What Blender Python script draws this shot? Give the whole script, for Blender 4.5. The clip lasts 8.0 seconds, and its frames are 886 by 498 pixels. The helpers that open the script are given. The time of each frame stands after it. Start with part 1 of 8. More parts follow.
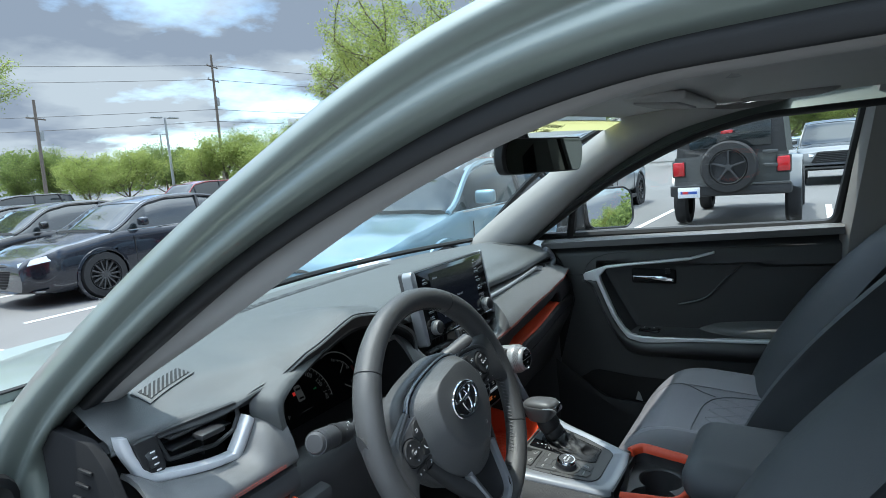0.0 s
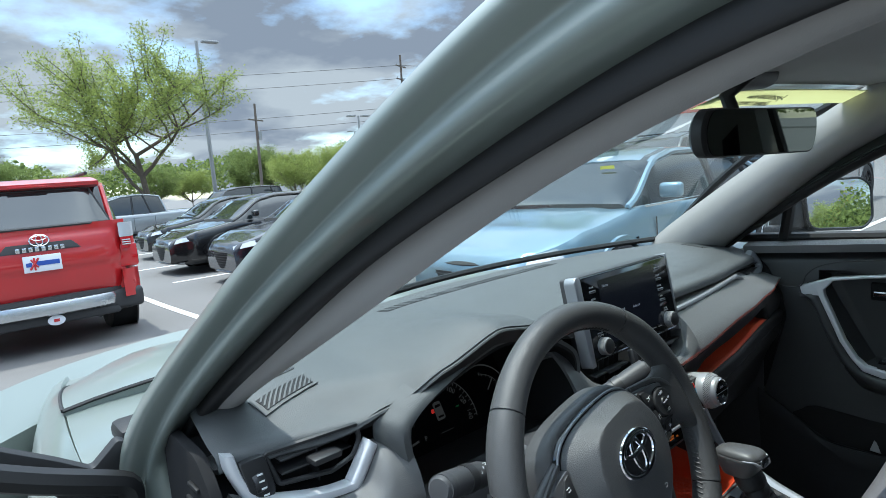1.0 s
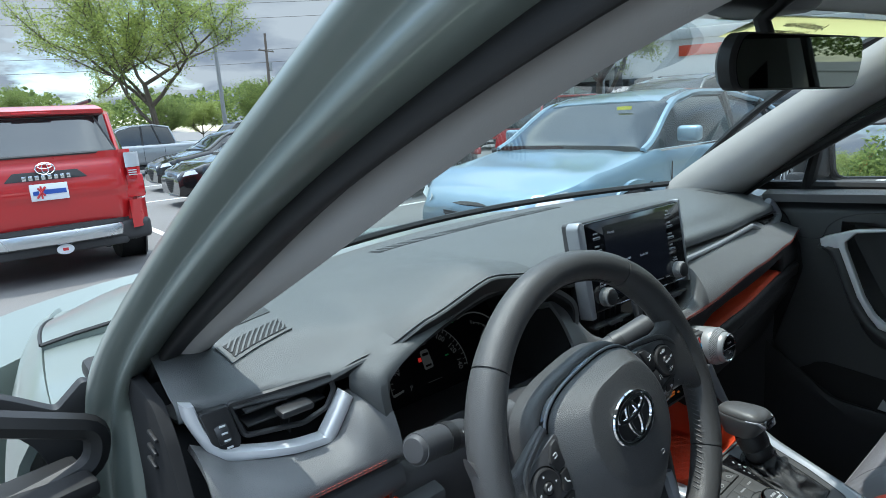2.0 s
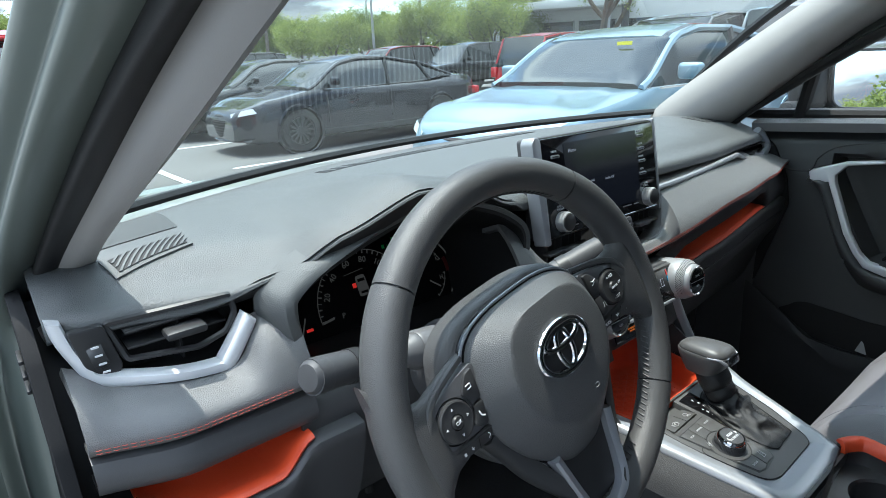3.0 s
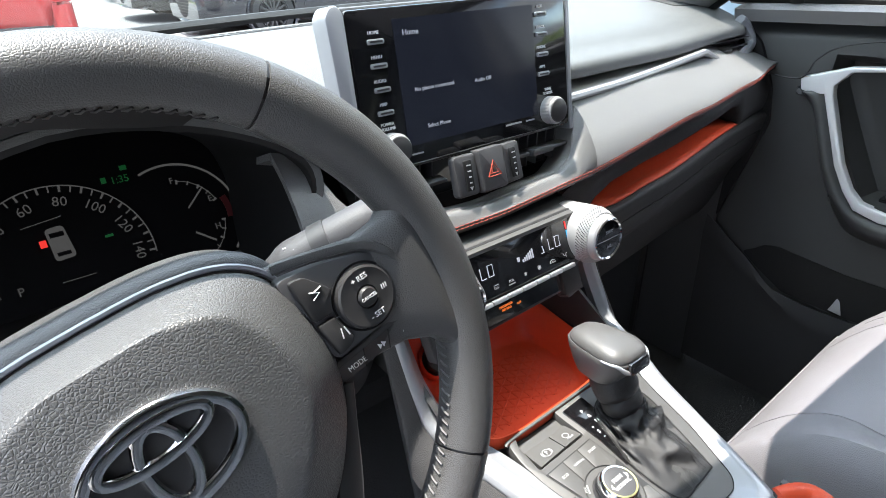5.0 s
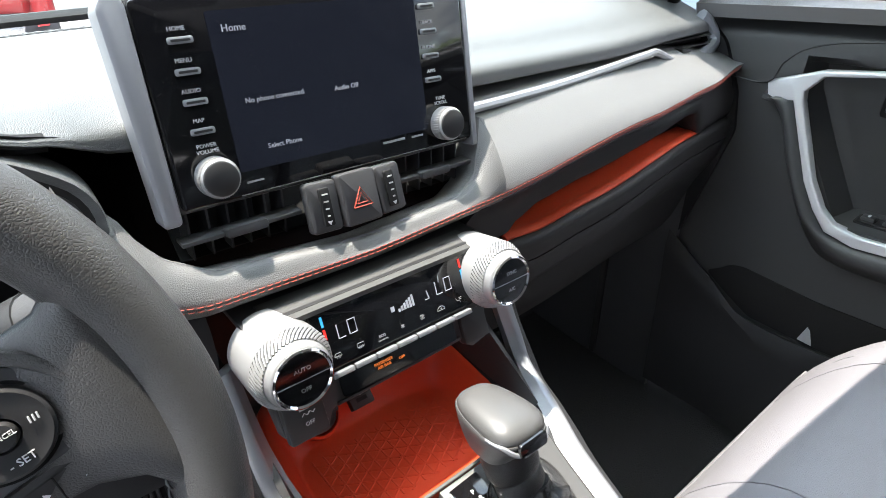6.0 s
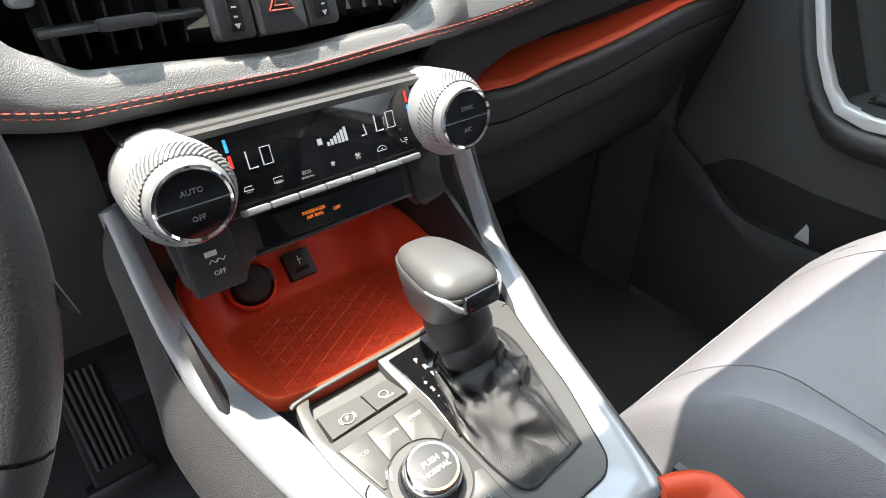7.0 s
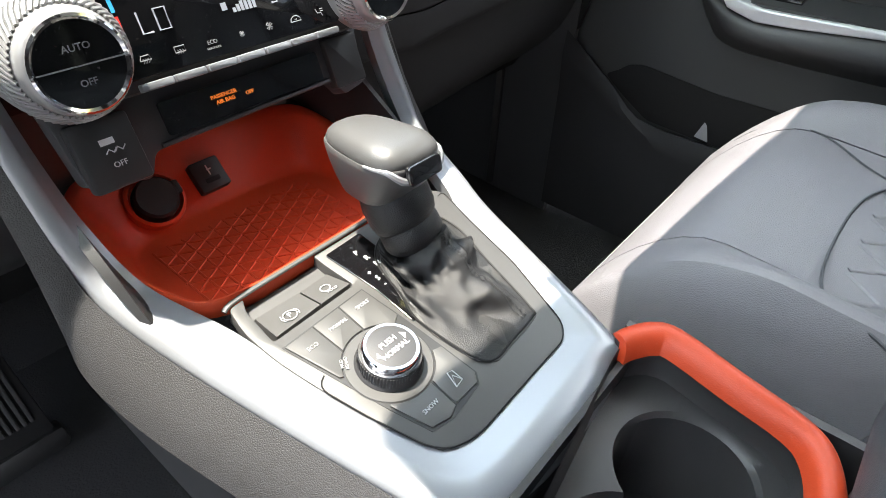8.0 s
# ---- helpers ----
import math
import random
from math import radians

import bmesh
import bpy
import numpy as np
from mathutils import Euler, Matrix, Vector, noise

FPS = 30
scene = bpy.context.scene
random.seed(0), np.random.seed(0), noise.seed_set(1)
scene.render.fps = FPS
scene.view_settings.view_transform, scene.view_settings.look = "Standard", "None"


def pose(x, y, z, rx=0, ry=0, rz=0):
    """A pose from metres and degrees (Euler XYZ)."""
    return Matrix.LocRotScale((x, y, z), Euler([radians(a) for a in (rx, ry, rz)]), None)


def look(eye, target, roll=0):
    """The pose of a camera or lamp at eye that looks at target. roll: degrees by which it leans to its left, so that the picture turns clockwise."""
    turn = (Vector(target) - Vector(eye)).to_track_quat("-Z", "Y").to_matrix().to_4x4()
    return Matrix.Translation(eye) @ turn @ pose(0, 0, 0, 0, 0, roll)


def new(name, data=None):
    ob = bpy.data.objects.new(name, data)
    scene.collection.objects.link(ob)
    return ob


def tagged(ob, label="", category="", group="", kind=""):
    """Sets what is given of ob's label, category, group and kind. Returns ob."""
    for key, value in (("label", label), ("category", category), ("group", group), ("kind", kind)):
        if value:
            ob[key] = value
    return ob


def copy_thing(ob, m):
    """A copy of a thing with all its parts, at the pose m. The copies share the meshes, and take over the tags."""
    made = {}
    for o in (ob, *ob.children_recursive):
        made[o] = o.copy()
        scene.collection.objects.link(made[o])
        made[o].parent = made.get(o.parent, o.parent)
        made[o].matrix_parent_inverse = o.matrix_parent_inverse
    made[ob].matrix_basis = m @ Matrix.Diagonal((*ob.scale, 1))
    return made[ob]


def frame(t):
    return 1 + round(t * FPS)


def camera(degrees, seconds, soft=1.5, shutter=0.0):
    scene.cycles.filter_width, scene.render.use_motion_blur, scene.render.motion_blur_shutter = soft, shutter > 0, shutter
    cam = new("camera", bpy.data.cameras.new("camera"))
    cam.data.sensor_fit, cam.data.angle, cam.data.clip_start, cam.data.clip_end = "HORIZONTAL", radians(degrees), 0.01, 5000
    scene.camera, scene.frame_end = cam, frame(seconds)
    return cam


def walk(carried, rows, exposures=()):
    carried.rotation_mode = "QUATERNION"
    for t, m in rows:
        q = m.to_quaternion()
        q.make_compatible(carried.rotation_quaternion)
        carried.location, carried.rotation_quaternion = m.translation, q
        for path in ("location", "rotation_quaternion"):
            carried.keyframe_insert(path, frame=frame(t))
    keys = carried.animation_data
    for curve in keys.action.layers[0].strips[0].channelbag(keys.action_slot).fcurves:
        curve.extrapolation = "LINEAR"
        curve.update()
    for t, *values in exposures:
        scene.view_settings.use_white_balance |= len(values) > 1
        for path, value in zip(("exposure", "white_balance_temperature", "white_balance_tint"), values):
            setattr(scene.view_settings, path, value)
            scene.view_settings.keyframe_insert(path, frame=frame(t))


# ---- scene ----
cam = camera(73.8, 8.0, 0.85)
METRES, EYE, TILT, LEAN, TURN, START = 1.14, 1.44, -7.7, 4.6, -58.0, -1.044
ROWS = [
    (0.0, 0.0, 0.0, 0.0, -0.0, 0.0, 0.0),
    (0.5, 0.0106, 0.0806, 0.0071, 10.98, -0.01, -0.89),
    (1.0, 0.0063, 0.1501, 0.0089, 16.84, -0.94, -1.81),
    (1.5, -0.0007, 0.1883, 0.0111, 17.96, -3.85, -2.67),
    (3.0, 0.0583, 0.3019, -0.0265, 17.97, -12.4, -4.43),
    (3.5, 0.0848, 0.3732, -0.0603, 18.17, -16.33, -5.04),
    (4.0, 0.127, 0.4488, -0.084, 18.11, -20.93, -5.58),
    (4.5, 0.1351, 0.5234, -0.066, 18.02, -21.97, -5.98),
    (5.0, 0.1519, 0.6038, -0.0316, 17.85, -22.26, -6.28),
    (6.5, 0.2344, 0.7658, -0.0419, 17.79, -24.74, -7.5),
    (7.0, 0.2463, 0.7785, -0.1017, 17.97, -29.38, -7.84),
    (7.5, 0.2554, 0.7731, -0.1447, 17.02, -32.75, -8.0),
    (8.0, 0.2335, 0.7717, -0.1548, 7.26, -32.09, -8.13),
]
walk(cam, [(t, pose(START, 0, EYE, TILT, LEAN, TURN) @ pose(METRES * x, METRES * y, METRES * z, 90 + pitch, roll, yaw)) for t, x, y, z, yaw, pitch, roll in ROWS],
     exposures=[(0.0, 1.32, 5950, 0.0), (0.7, 1.2, 5950, 0.0), (1.7, 1.1, 5900, 0.0), (3.0, 1.68, 6150, 2.0), (3.6, 1.90, 6350, 6.0), (4.0, 2.32, 6500, 8.0), (5.0, 2.74, 6600, 9.0), (6.5, 2.88, 6850, 9.0), (8.0, 2.92, 6950, 8.0)])

# ---- world and sun ----
SUN_EL, SUN_AZ = radians(75.0), radians(-26)  # azimuth from straight ahead of the car, to its right
world = bpy.data.worlds.new("sky")
scene.world = world
world.use_nodes = True
wn, wl = world.node_tree.nodes, world.node_tree.links
wn.clear()
w_out, w_bg = wn.new("ShaderNodeOutputWorld"), wn.new("ShaderNodeBackground")
sky = wn.new("ShaderNodeTexSky")
sky.sky_type, sky.sun_disc = "NISHITA", False
sky.sun_elevation, sky.sun_rotation = SUN_EL, SUN_AZ
sky.air_density, sky.dust_density = 1.0, 0.5
tex, sep, comb = wn.new("ShaderNodeTexCoord"), wn.new("ShaderNodeSeparateXYZ"), wn.new("ShaderNodeCombineXYZ")
wl.new(tex.outputs["Generated"], sep.inputs[0])
up = wn.new("ShaderNodeMath"); up.operation = "ADD"; up.inputs[1].default_value = 0.22
wl.new(sep.outputs[2], up.inputs[0])
for i in (0, 1):
    d = wn.new("ShaderNodeMath"); d.operation = "DIVIDE"
    wl.new(sep.outputs[i], d.inputs[0]); wl.new(up.outputs[0], d.inputs[1]); wl.new(d.outputs[0], comb.inputs[i])
cloud = wn.new("ShaderNodeTexNoise")
cloud.inputs["Scale"].default_value, cloud.inputs["Detail"].default_value, cloud.inputs["Roughness"].default_value = 1.15, 9, 0.55
wl.new(comb.outputs[0], cloud.inputs["Vector"])
cover = wn.new("ShaderNodeValToRGB")
cover.color_ramp.elements[0].position, cover.color_ramp.elements[1].position = 0.37, 0.50
wl.new(cloud.outputs["Fac"], cover.inputs[0])
shade = wn.new("ShaderNodeTexNoise")
shade.inputs["Scale"].default_value, shade.inputs["Detail"].default_value = 1.6, 6
shift = wn.new("ShaderNodeVectorMath"); shift.operation = "ADD"; shift.inputs[1].default_value = (3.1, 1.7, 0)
wl.new(comb.outputs[0], shift.inputs[0]); wl.new(shift.outputs[0], shade.inputs["Vector"])
tone = wn.new("ShaderNodeValToRGB")
tone.color_ramp.elements[0].position, tone.color_ramp.elements[1].position = 0.42, 0.56
tone.color_ramp.elements[0].color, tone.color_ramp.elements[1].color = (1.22, 1.36, 1.70, 1), (2.25, 2.38, 2.62, 1)
wl.new(shade.outputs["Fac"], tone.inputs[0])
mix = wn.new("ShaderNodeMix"); mix.data_type = "RGBA"
wl.new(cover.outputs[0], mix.inputs[0]); wl.new(sky.outputs[0], mix.inputs[6])
lift = wn.new("ShaderNodeMapRange")  # cloud is brighter towards the high sun
for i, v in ((1, 0.30), (2, 0.85), (3, 0.74), (4, 5.6)):
    lift.inputs[i].default_value = v
wl.new(sep.outputs[2], lift.inputs[0])
bright = wn.new("ShaderNodeVectorMath"); bright.operation = "SCALE"
wl.new(tone.outputs[0], bright.inputs[0]); wl.new(lift.outputs[0], bright.inputs[3]); wl.new(bright.outputs[0], mix.inputs[7])
wl.new(mix.outputs[2], w_bg.inputs[0]); wl.new(w_bg.outputs[0], w_out.inputs[0])
w_bg.inputs[1].default_value = 0.15

sun = new("sun", bpy.data.lights.new("sun", "SUN"))
sun.data.energy, sun.data.angle, sun.data.color = 2.15, radians(0.6), (1.0, 0.95, 0.88)
SUN_FROM = Vector((math.cos(SUN_EL) * math.sin(SUN_AZ), math.cos(SUN_EL) * math.cos(SUN_AZ), math.sin(SUN_EL)))
sun.matrix_world = look(SUN_FROM * 50, (0, 0, 0))

# ---- materials ----
def material(name, color, rough=0.5, metal=0.0, coat=0.0, grain=0.0, grain_size=0.002, kind="noise", vary=0.15, vary_size=0.15, spec=0.5, rough_vary=0.1, emit=None, power=0.0, specks=0.0):
    """Principled surface with variation at two scales: broad tone and roughness drift, fine bump."""
    m = bpy.data.materials.new(name)
    m.use_nodes = True
    n, l = m.node_tree.nodes, m.node_tree.links
    b = n["Principled BSDF"]
    b.inputs["Base Color"].default_value = (*color, 1)
    b.inputs["Roughness"].default_value, b.inputs["Metallic"].default_value = rough, metal
    b.inputs["Specular IOR Level"].default_value = spec
    b.inputs["Coat Weight"].default_value, b.inputs["Coat Roughness"].default_value = coat, 0.04
    if emit:
        b.inputs["Emission Color"].default_value, b.inputs["Emission Strength"].default_value = (*emit, 1), power
    tc = n.new("ShaderNodeTexCoord")
    if vary:
        big = n.new("ShaderNodeTexNoise")
        big.inputs["Scale"].default_value, big.inputs["Detail"].default_value = 1 / vary_size, 5
        l.new(tc.outputs["Object"], big.inputs["Vector"])
        rgb = n.new("ShaderNodeMix"); rgb.data_type = "RGBA"
        rgb.inputs[6].default_value = (*[c * (1 - vary) for c in color], 1)
        rgb.inputs[7].default_value = (*[min(1, c * (1 + vary)) for c in color], 1)
        l.new(big.outputs["Fac"], rgb.inputs[0])
        last = rgb.outputs[2]
        if specks:
            sp = n.new("ShaderNodeTexNoise"); sp.inputs["Scale"].default_value, sp.inputs["Detail"].default_value = 900, 1
            l.new(tc.outputs["Object"], sp.inputs["Vector"])
            rp = n.new("ShaderNodeValToRGB"); rp.color_ramp.elements[0].position, rp.color_ramp.elements[1].position = 0.69, 0.73
            l.new(sp.outputs["Fac"], rp.inputs[0])
            k = n.new("ShaderNodeMath"); k.operation = "MULTIPLY"; k.inputs[1].default_value = specks
            l.new(rp.outputs[0], k.inputs[0])
            dust = n.new("ShaderNodeMix"); dust.data_type = "RGBA"; dust.inputs[7].default_value = (0.45, 0.43, 0.4, 1)
            l.new(k.outputs[0], dust.inputs[0]); l.new(last, dust.inputs[6])
            last = dust.outputs[2]
        l.new(last, b.inputs["Base Color"])
        rr = n.new("ShaderNodeMapRange")
        rr.inputs[3].default_value, rr.inputs[4].default_value = max(0.02, rough - rough_vary), min(1, rough + rough_vary)
        l.new(big.outputs["Fac"], rr.inputs[0]); l.new(rr.outputs[0], b.inputs["Roughness"])
    if grain:
        if kind == "leather":
            fine = n.new("ShaderNodeTexVoronoi"); fine.feature = "DISTANCE_TO_EDGE"; out = fine.outputs["Distance"]
        else:
            fine = n.new("ShaderNodeTexNoise"); fine.inputs["Detail"].default_value = 3; out = fine.outputs["Fac"]
        fine.inputs["Scale"].default_value = 1 / grain_size
        l.new(tc.outputs["Object"], fine.inputs["Vector"])
        if kind == "leather":
            cl = n.new("ShaderNodeMapRange"); cl.inputs[2].default_value = 0.25
            l.new(out, cl.inputs[0]); out = cl.outputs[0]
        bump = n.new("ShaderNodeBump")
        bump.inputs["Strength"].default_value, bump.inputs["Distance"].default_value = grain, grain_size * 0.5
        l.new(out, bump.inputs["Height"]); l.new(bump.outputs[0], b.inputs["Normal"])
    return m


def glass(name, tint, rough=0.0):
    m = bpy.data.materials.new(name)
    m.use_nodes = True
    n, l = m.node_tree.nodes, m.node_tree.links
    n.clear()
    out, mx, tr, gl, lw = (n.new("ShaderNode" + k) for k in ("OutputMaterial", "MixShader", "BsdfTransparent", "BsdfGlossy", "LayerWeight"))
    tr.inputs[0].default_value = (*tint, 1)
    gl.inputs["Roughness"].default_value = rough
    lw.inputs[0].default_value = 0.5
    power, scale = n.new("ShaderNodeMath"), n.new("ShaderNodeMath")
    power.operation, power.inputs[1].default_value = "POWER", 4.5
    scale.operation, scale.inputs[1].default_value, scale.inputs[2].default_value = "MULTIPLY_ADD", 0.88, 0.085
    l.new(lw.outputs["Facing"], power.inputs[0]); l.new(power.outputs[0], scale.inputs[0]); l.new(scale.outputs[0], mx.inputs[0])
    l.new(tr.outputs[0], mx.inputs[1]); l.new(gl.outputs[0], mx.inputs[2]); l.new(mx.outputs[0], out.inputs[0])
    return m


def film_sheet(name, tint, cover):
    """Thin printed plastic film: part of the light passes straight, part is scattered through."""
    m = bpy.data.materials.new(name)
    m.use_nodes = True
    n, l = m.node_tree.nodes, m.node_tree.links
    n.clear()
    out, mx, tr, sc = (n.new("ShaderNode" + k) for k in ("OutputMaterial", "MixShader", "BsdfTransparent", "BsdfTranslucent"))
    tr.inputs[0].default_value = sc.inputs[0].default_value = (*tint, 1)
    mx.inputs[0].default_value = cover
    l.new(tr.outputs[0], mx.inputs[1]); l.new(sc.outputs[0], mx.inputs[2]); l.new(mx.outputs[0], out.inputs[0])
    return m


M = dict(
    knob_skin=material("satin_grey_knob_skin", (0.082, 0.081, 0.081), 0.40, vary=0.06, grain=0.1, grain_size=0.0012, kind="leather"),
    dial_print=material("dim_lit_dial_print", (0.035, 0.035, 0.036), 0.6, vary=0, spec=0.1, emit=(1.0, 1.0, 1.0), power=0.009),
    knob=material("satin_grey_knob", (0.32, 0.32, 0.322), 0.4, 0.3, vary=0.06, grain=0.1, grain_size=0.0008),
    side=material("dull_black_side_panel", (0.018, 0.018, 0.019), 0.85, spec=0.15, grain=0.3, grain_size=0.0012),
    dial_face=material("matt_dial_face", (0.004, 0.004, 0.005), 0.6, vary=0.1, spec=0.12),
    flank=material("dark_grained_vinyl", (0.047, 0.046, 0.047), 0.52, grain=0.34, grain_size=0.0015, kind="leather", vary=0.08),
    gaiter=material("soft_black_leather", (0.017, 0.017, 0.018), 0.46, grain=0.3, grain_size=0.0012, kind="leather", vary=0.15),
    door=material("charcoal_door_moulding", (0.046, 0.047, 0.048), 0.48, grain=0.25, grain_size=0.0012, vary=0.1),
    sticker=film_sheet("yellow_translucent_film", (0.56, 0.55, 0.37), 0.93),
    print_dark=material("dark_olive_print", (0.06, 0.06, 0.03), 0.6),
    cup=material("satin_black_moulding", (0.035, 0.035, 0.036), 0.42, grain=0.12, grain_size=0.0012),
    paint=material("silver_green_paint", (0.195, 0.225, 0.208), 0.38, 0.35, 0.45, vary=0.05, rough_vary=0.05),
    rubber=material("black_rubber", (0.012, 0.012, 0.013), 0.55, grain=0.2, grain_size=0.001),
    dash=material("dark_grey_soft_dash", (0.083, 0.087, 0.087), 0.48, grain=0.34, grain_size=0.0015, kind="leather", vary=0.08),
    dash_low=material("charcoal_hard_plastic", (0.052, 0.052, 0.055), 0.5, grain=0.25, grain_size=0.0012, vary=0.1),
    pad=material("grey_stitched_vinyl", (0.130, 0.130, 0.130), 0.45, grain=0.34, grain_size=0.0015, kind="leather", vary=0.08),
    black=material("matt_black_plastic", (0.024, 0.024, 0.025), 0.45, grain=0.2, grain_size=0.0008, vary=0.1),
    # near-black: recess shade put into the colour; also used for gaps and grilles
    void=material("shade_and_gap_black", (0.004, 0.004, 0.0045), 0.7, vary=0.1),
    gloss=material("piano_black", (0.006, 0.006, 0.007), 0.09, coat=0.6, vary=0.1, rough_vary=0.03, specks=0.06),
    silver=material("satin_silver_trim", (0.31, 0.32, 0.34), 0.36, 0.4, vary=0.05, grain=0.05, grain_size=0.0006, rough_vary=0.05),
    bright_trim=material("bright_satin_trim", (0.66, 0.67, 0.69), 0.34, 0.3, vary=0.04, grain=0.05, grain_size=0.0006, rough_vary=0.05),
    chrome=material("chrome", (0.78, 0.78, 0.79), 0.07, 1.0, vary=0.03, rough_vary=0.03),
    leather=material("black_leather", (0.074, 0.073, 0.073), 0.38, grain=0.26, grain_size=0.0014, kind="leather", vary=0.12),
    hub=material("textured_black_plastic", (0.086, 0.087, 0.088), 0.38, grain=0.34, grain_size=0.0017, kind="leather", vary=0.08),
    button=material("black_button", (0.036, 0.036, 0.037), 0.4, grain=0.15, grain_size=0.0006, vary=0.1),
    orange=material("burnt_orange_rubber", (0.60, 0.062, 0.018), 0.5, grain=0.3, grain_size=0.0009, vary=0.1, specks=0.15),
    thread=material("orange_thread", (0.42, 0.07, 0.045), 0.7, vary=0.1),
    white=material("white_print", (0.75, 0.75, 0.76), 0.5, vary=0.02),
    headliner=material("light_grey_headliner", (0.50, 0.49, 0.47), 0.9, grain=0.4, grain_size=0.0012, vary=0.06),
    trim=material("grey_pillar_trim", (0.32, 0.31, 0.30), 0.7, grain=0.3, grain_size=0.0012, vary=0.06),
    seat=material("grey_vinyl_seat", (0.21, 0.204, 0.22), 0.42, grain=0.3, grain_size=0.0017, kind="leather", vary=0.08),
    seat_side=material("charcoal_vinyl_bolster", (0.065, 0.070, 0.077), 0.5, grain=0.3, grain_size=0.0017, kind="leather", vary=0.1),
    carpet=material("black_carpet", (0.02, 0.02, 0.022), 0.95, grain=1.0, grain_size=0.003, vary=0.3, specks=0.3),
    glass=glass("windscreen_glass", (0.80, 0.88, 0.86)),
    clear=glass("clear_glass", (0.93, 0.96, 0.95)),
    tint=glass("dark_tinted_glass", (0.10, 0.12, 0.12)),
    mirror=material("mirror_silvering", (0.86, 0.87, 0.88), 0.01, 1.0, vary=0),
    mirror_dark=material("dimming_mirror", (0.16, 0.18, 0.16), 0.02, 1.0, vary=0),
    screen=material("dim_lcd_screen", (0.006, 0.007, 0.010), 0.12, vary=0.05, rough_vary=0.02, emit=(0.10, 0.12, 0.2), power=0.011, specks=0.04),
    screen_text=material("screen_lettering", (0.25, 0.26, 0.29), 0.4, vary=0, emit=(0.8, 0.85, 1.0), power=0.035),
    lamp_mark=material("pale_green_lamp_line", (0.42, 0.45, 0.20), 0.4, vary=0),
    trim_grey=material("mid_grey_plastic", (0.105, 0.105, 0.108), 0.45, grain=0.2, grain_size=0.0012, vary=0.08),
    print_pale=material("pale_grey_print", (0.46, 0.46, 0.47), 0.5, vary=0.04),
    low_dark=material("dull_black_lower_plastic", (0.026, 0.026, 0.028), 0.6, grain=0.25, grain_size=0.0012, vary=0.1, spec=0.3),
    led_red=material("red_warning_led", (0.4, 0.01, 0.01), 0.4, vary=0, emit=(1, 0.05, 0.04), power=0.12),
    led_green=material("green_led", (0.01, 0.2, 0.04), 0.4, vary=0, emit=(0.05, 0.7, 0.2), power=0.007),
    led_blue=material("blue_led", (0.02, 0.2, 0.4), 0.4, vary=0, emit=(0.05, 0.5, 0.9), power=0.10),
    led_amber=material("amber_led", (0.5, 0.12, 0.02), 0.4, vary=0, emit=(1.0, 0.25, 0.04), power=0.10),
    plate_grey=material("satin_charcoal_plate", (0.078, 0.077, 0.076), 0.45, 0.05, grain=0.15, grain_size=0.0008, vary=0.06),
    pod=material("satin_grey_switch_surround", (0.11, 0.11, 0.115), 0.38, 0.35, vary=0.05),
    mesh=material("dotted_speaker_mesh", (0.055, 0.058, 0.058), 0.6, grain=1.0, grain_size=0.0022, kind="leather", vary=0.05),
    lens_dark_red=material("dull_red_dial_band", (0.10, 0.006, 0.008), 0.5, vary=0.05),
    scuff=material("pale_scuffed_paint", (0.36, 0.39, 0.375), 0.5, vary=0.3, vary_size=0.004),
    stitch_grey=material("dark_grey_thread", (0.11, 0.11, 0.112), 0.6, vary=0.1),
    print_dim=material("dim_grey_print", (0.26, 0.26, 0.27), 0.5, vary=0.05),
)

# ---- mesh helpers ----
def catmull(points, n):
    """n + 1 smooth points through the given ones, at even index steps."""
    p = [Vector(q) for q in points]
    out = []
    for i in range(n + 1):
        u = i / n * (len(p) - 1)
        k = min(int(u), len(p) - 2)
        f = u - k
        a, b, c, d = p[max(k - 1, 0)], p[k], p[k + 1], p[min(k + 2, len(p) - 1)]
        out.append(0.5 * ((2 * b) + (c - a) * f + (2 * a - 5 * b + 4 * c - d) * f * f + (3 * b - a - 3 * c + d) * f ** 3))
    return out


def table(x, rows):
    """Smooth look-up of a value along rows of (x, value)."""
    if x <= rows[0][0]:
        return rows[0][1]
    for (x0, a), (x1, b) in zip(rows, rows[1:]):
        if x <= x1:
            f = (x - x0) / (x1 - x0)
            f = 0.5 * f + 0.5 * f * f * (3 - 2 * f)
            return a + (b - a) * f
    return rows[-1][1]


def mesh_of(verts, faces, name="mesh"):
    me = bpy.data.meshes.new(name)
    me.from_pydata([tuple(v) for v in verts], [], faces)
    me.update()
    bm = bmesh.new()
    bm.from_mesh(me)
    bpy.data.meshes.remove(me)
    return bm


def loft(rings, closed=True, cap=True, loop=False):
    """Joins rings of equal point counts. closed: each ring is a loop; loop: the last ring joins the first."""
    n = len(rings[0])
    verts = [v for r in rings for v in r]
    faces = []
    last = len(rings) if loop else len(rings) - 1
    for i in range(last):
        a, b = i * n, ((i + 1) % len(rings)) * n
        for j in range(n if closed else n - 1):
            k = (j + 1) % n
            faces.append((a + j, a + k, b + k, b + j))
    if cap and closed and not loop:
        faces.append(tuple(reversed(range(n))))
        faces.append(tuple(range((len(rings) - 1) * n, len(rings) * n)))
    bm = mesh_of(verts, faces)
    bmesh.ops.recalc_face_normals(bm, faces=bm.faces)
    return bm


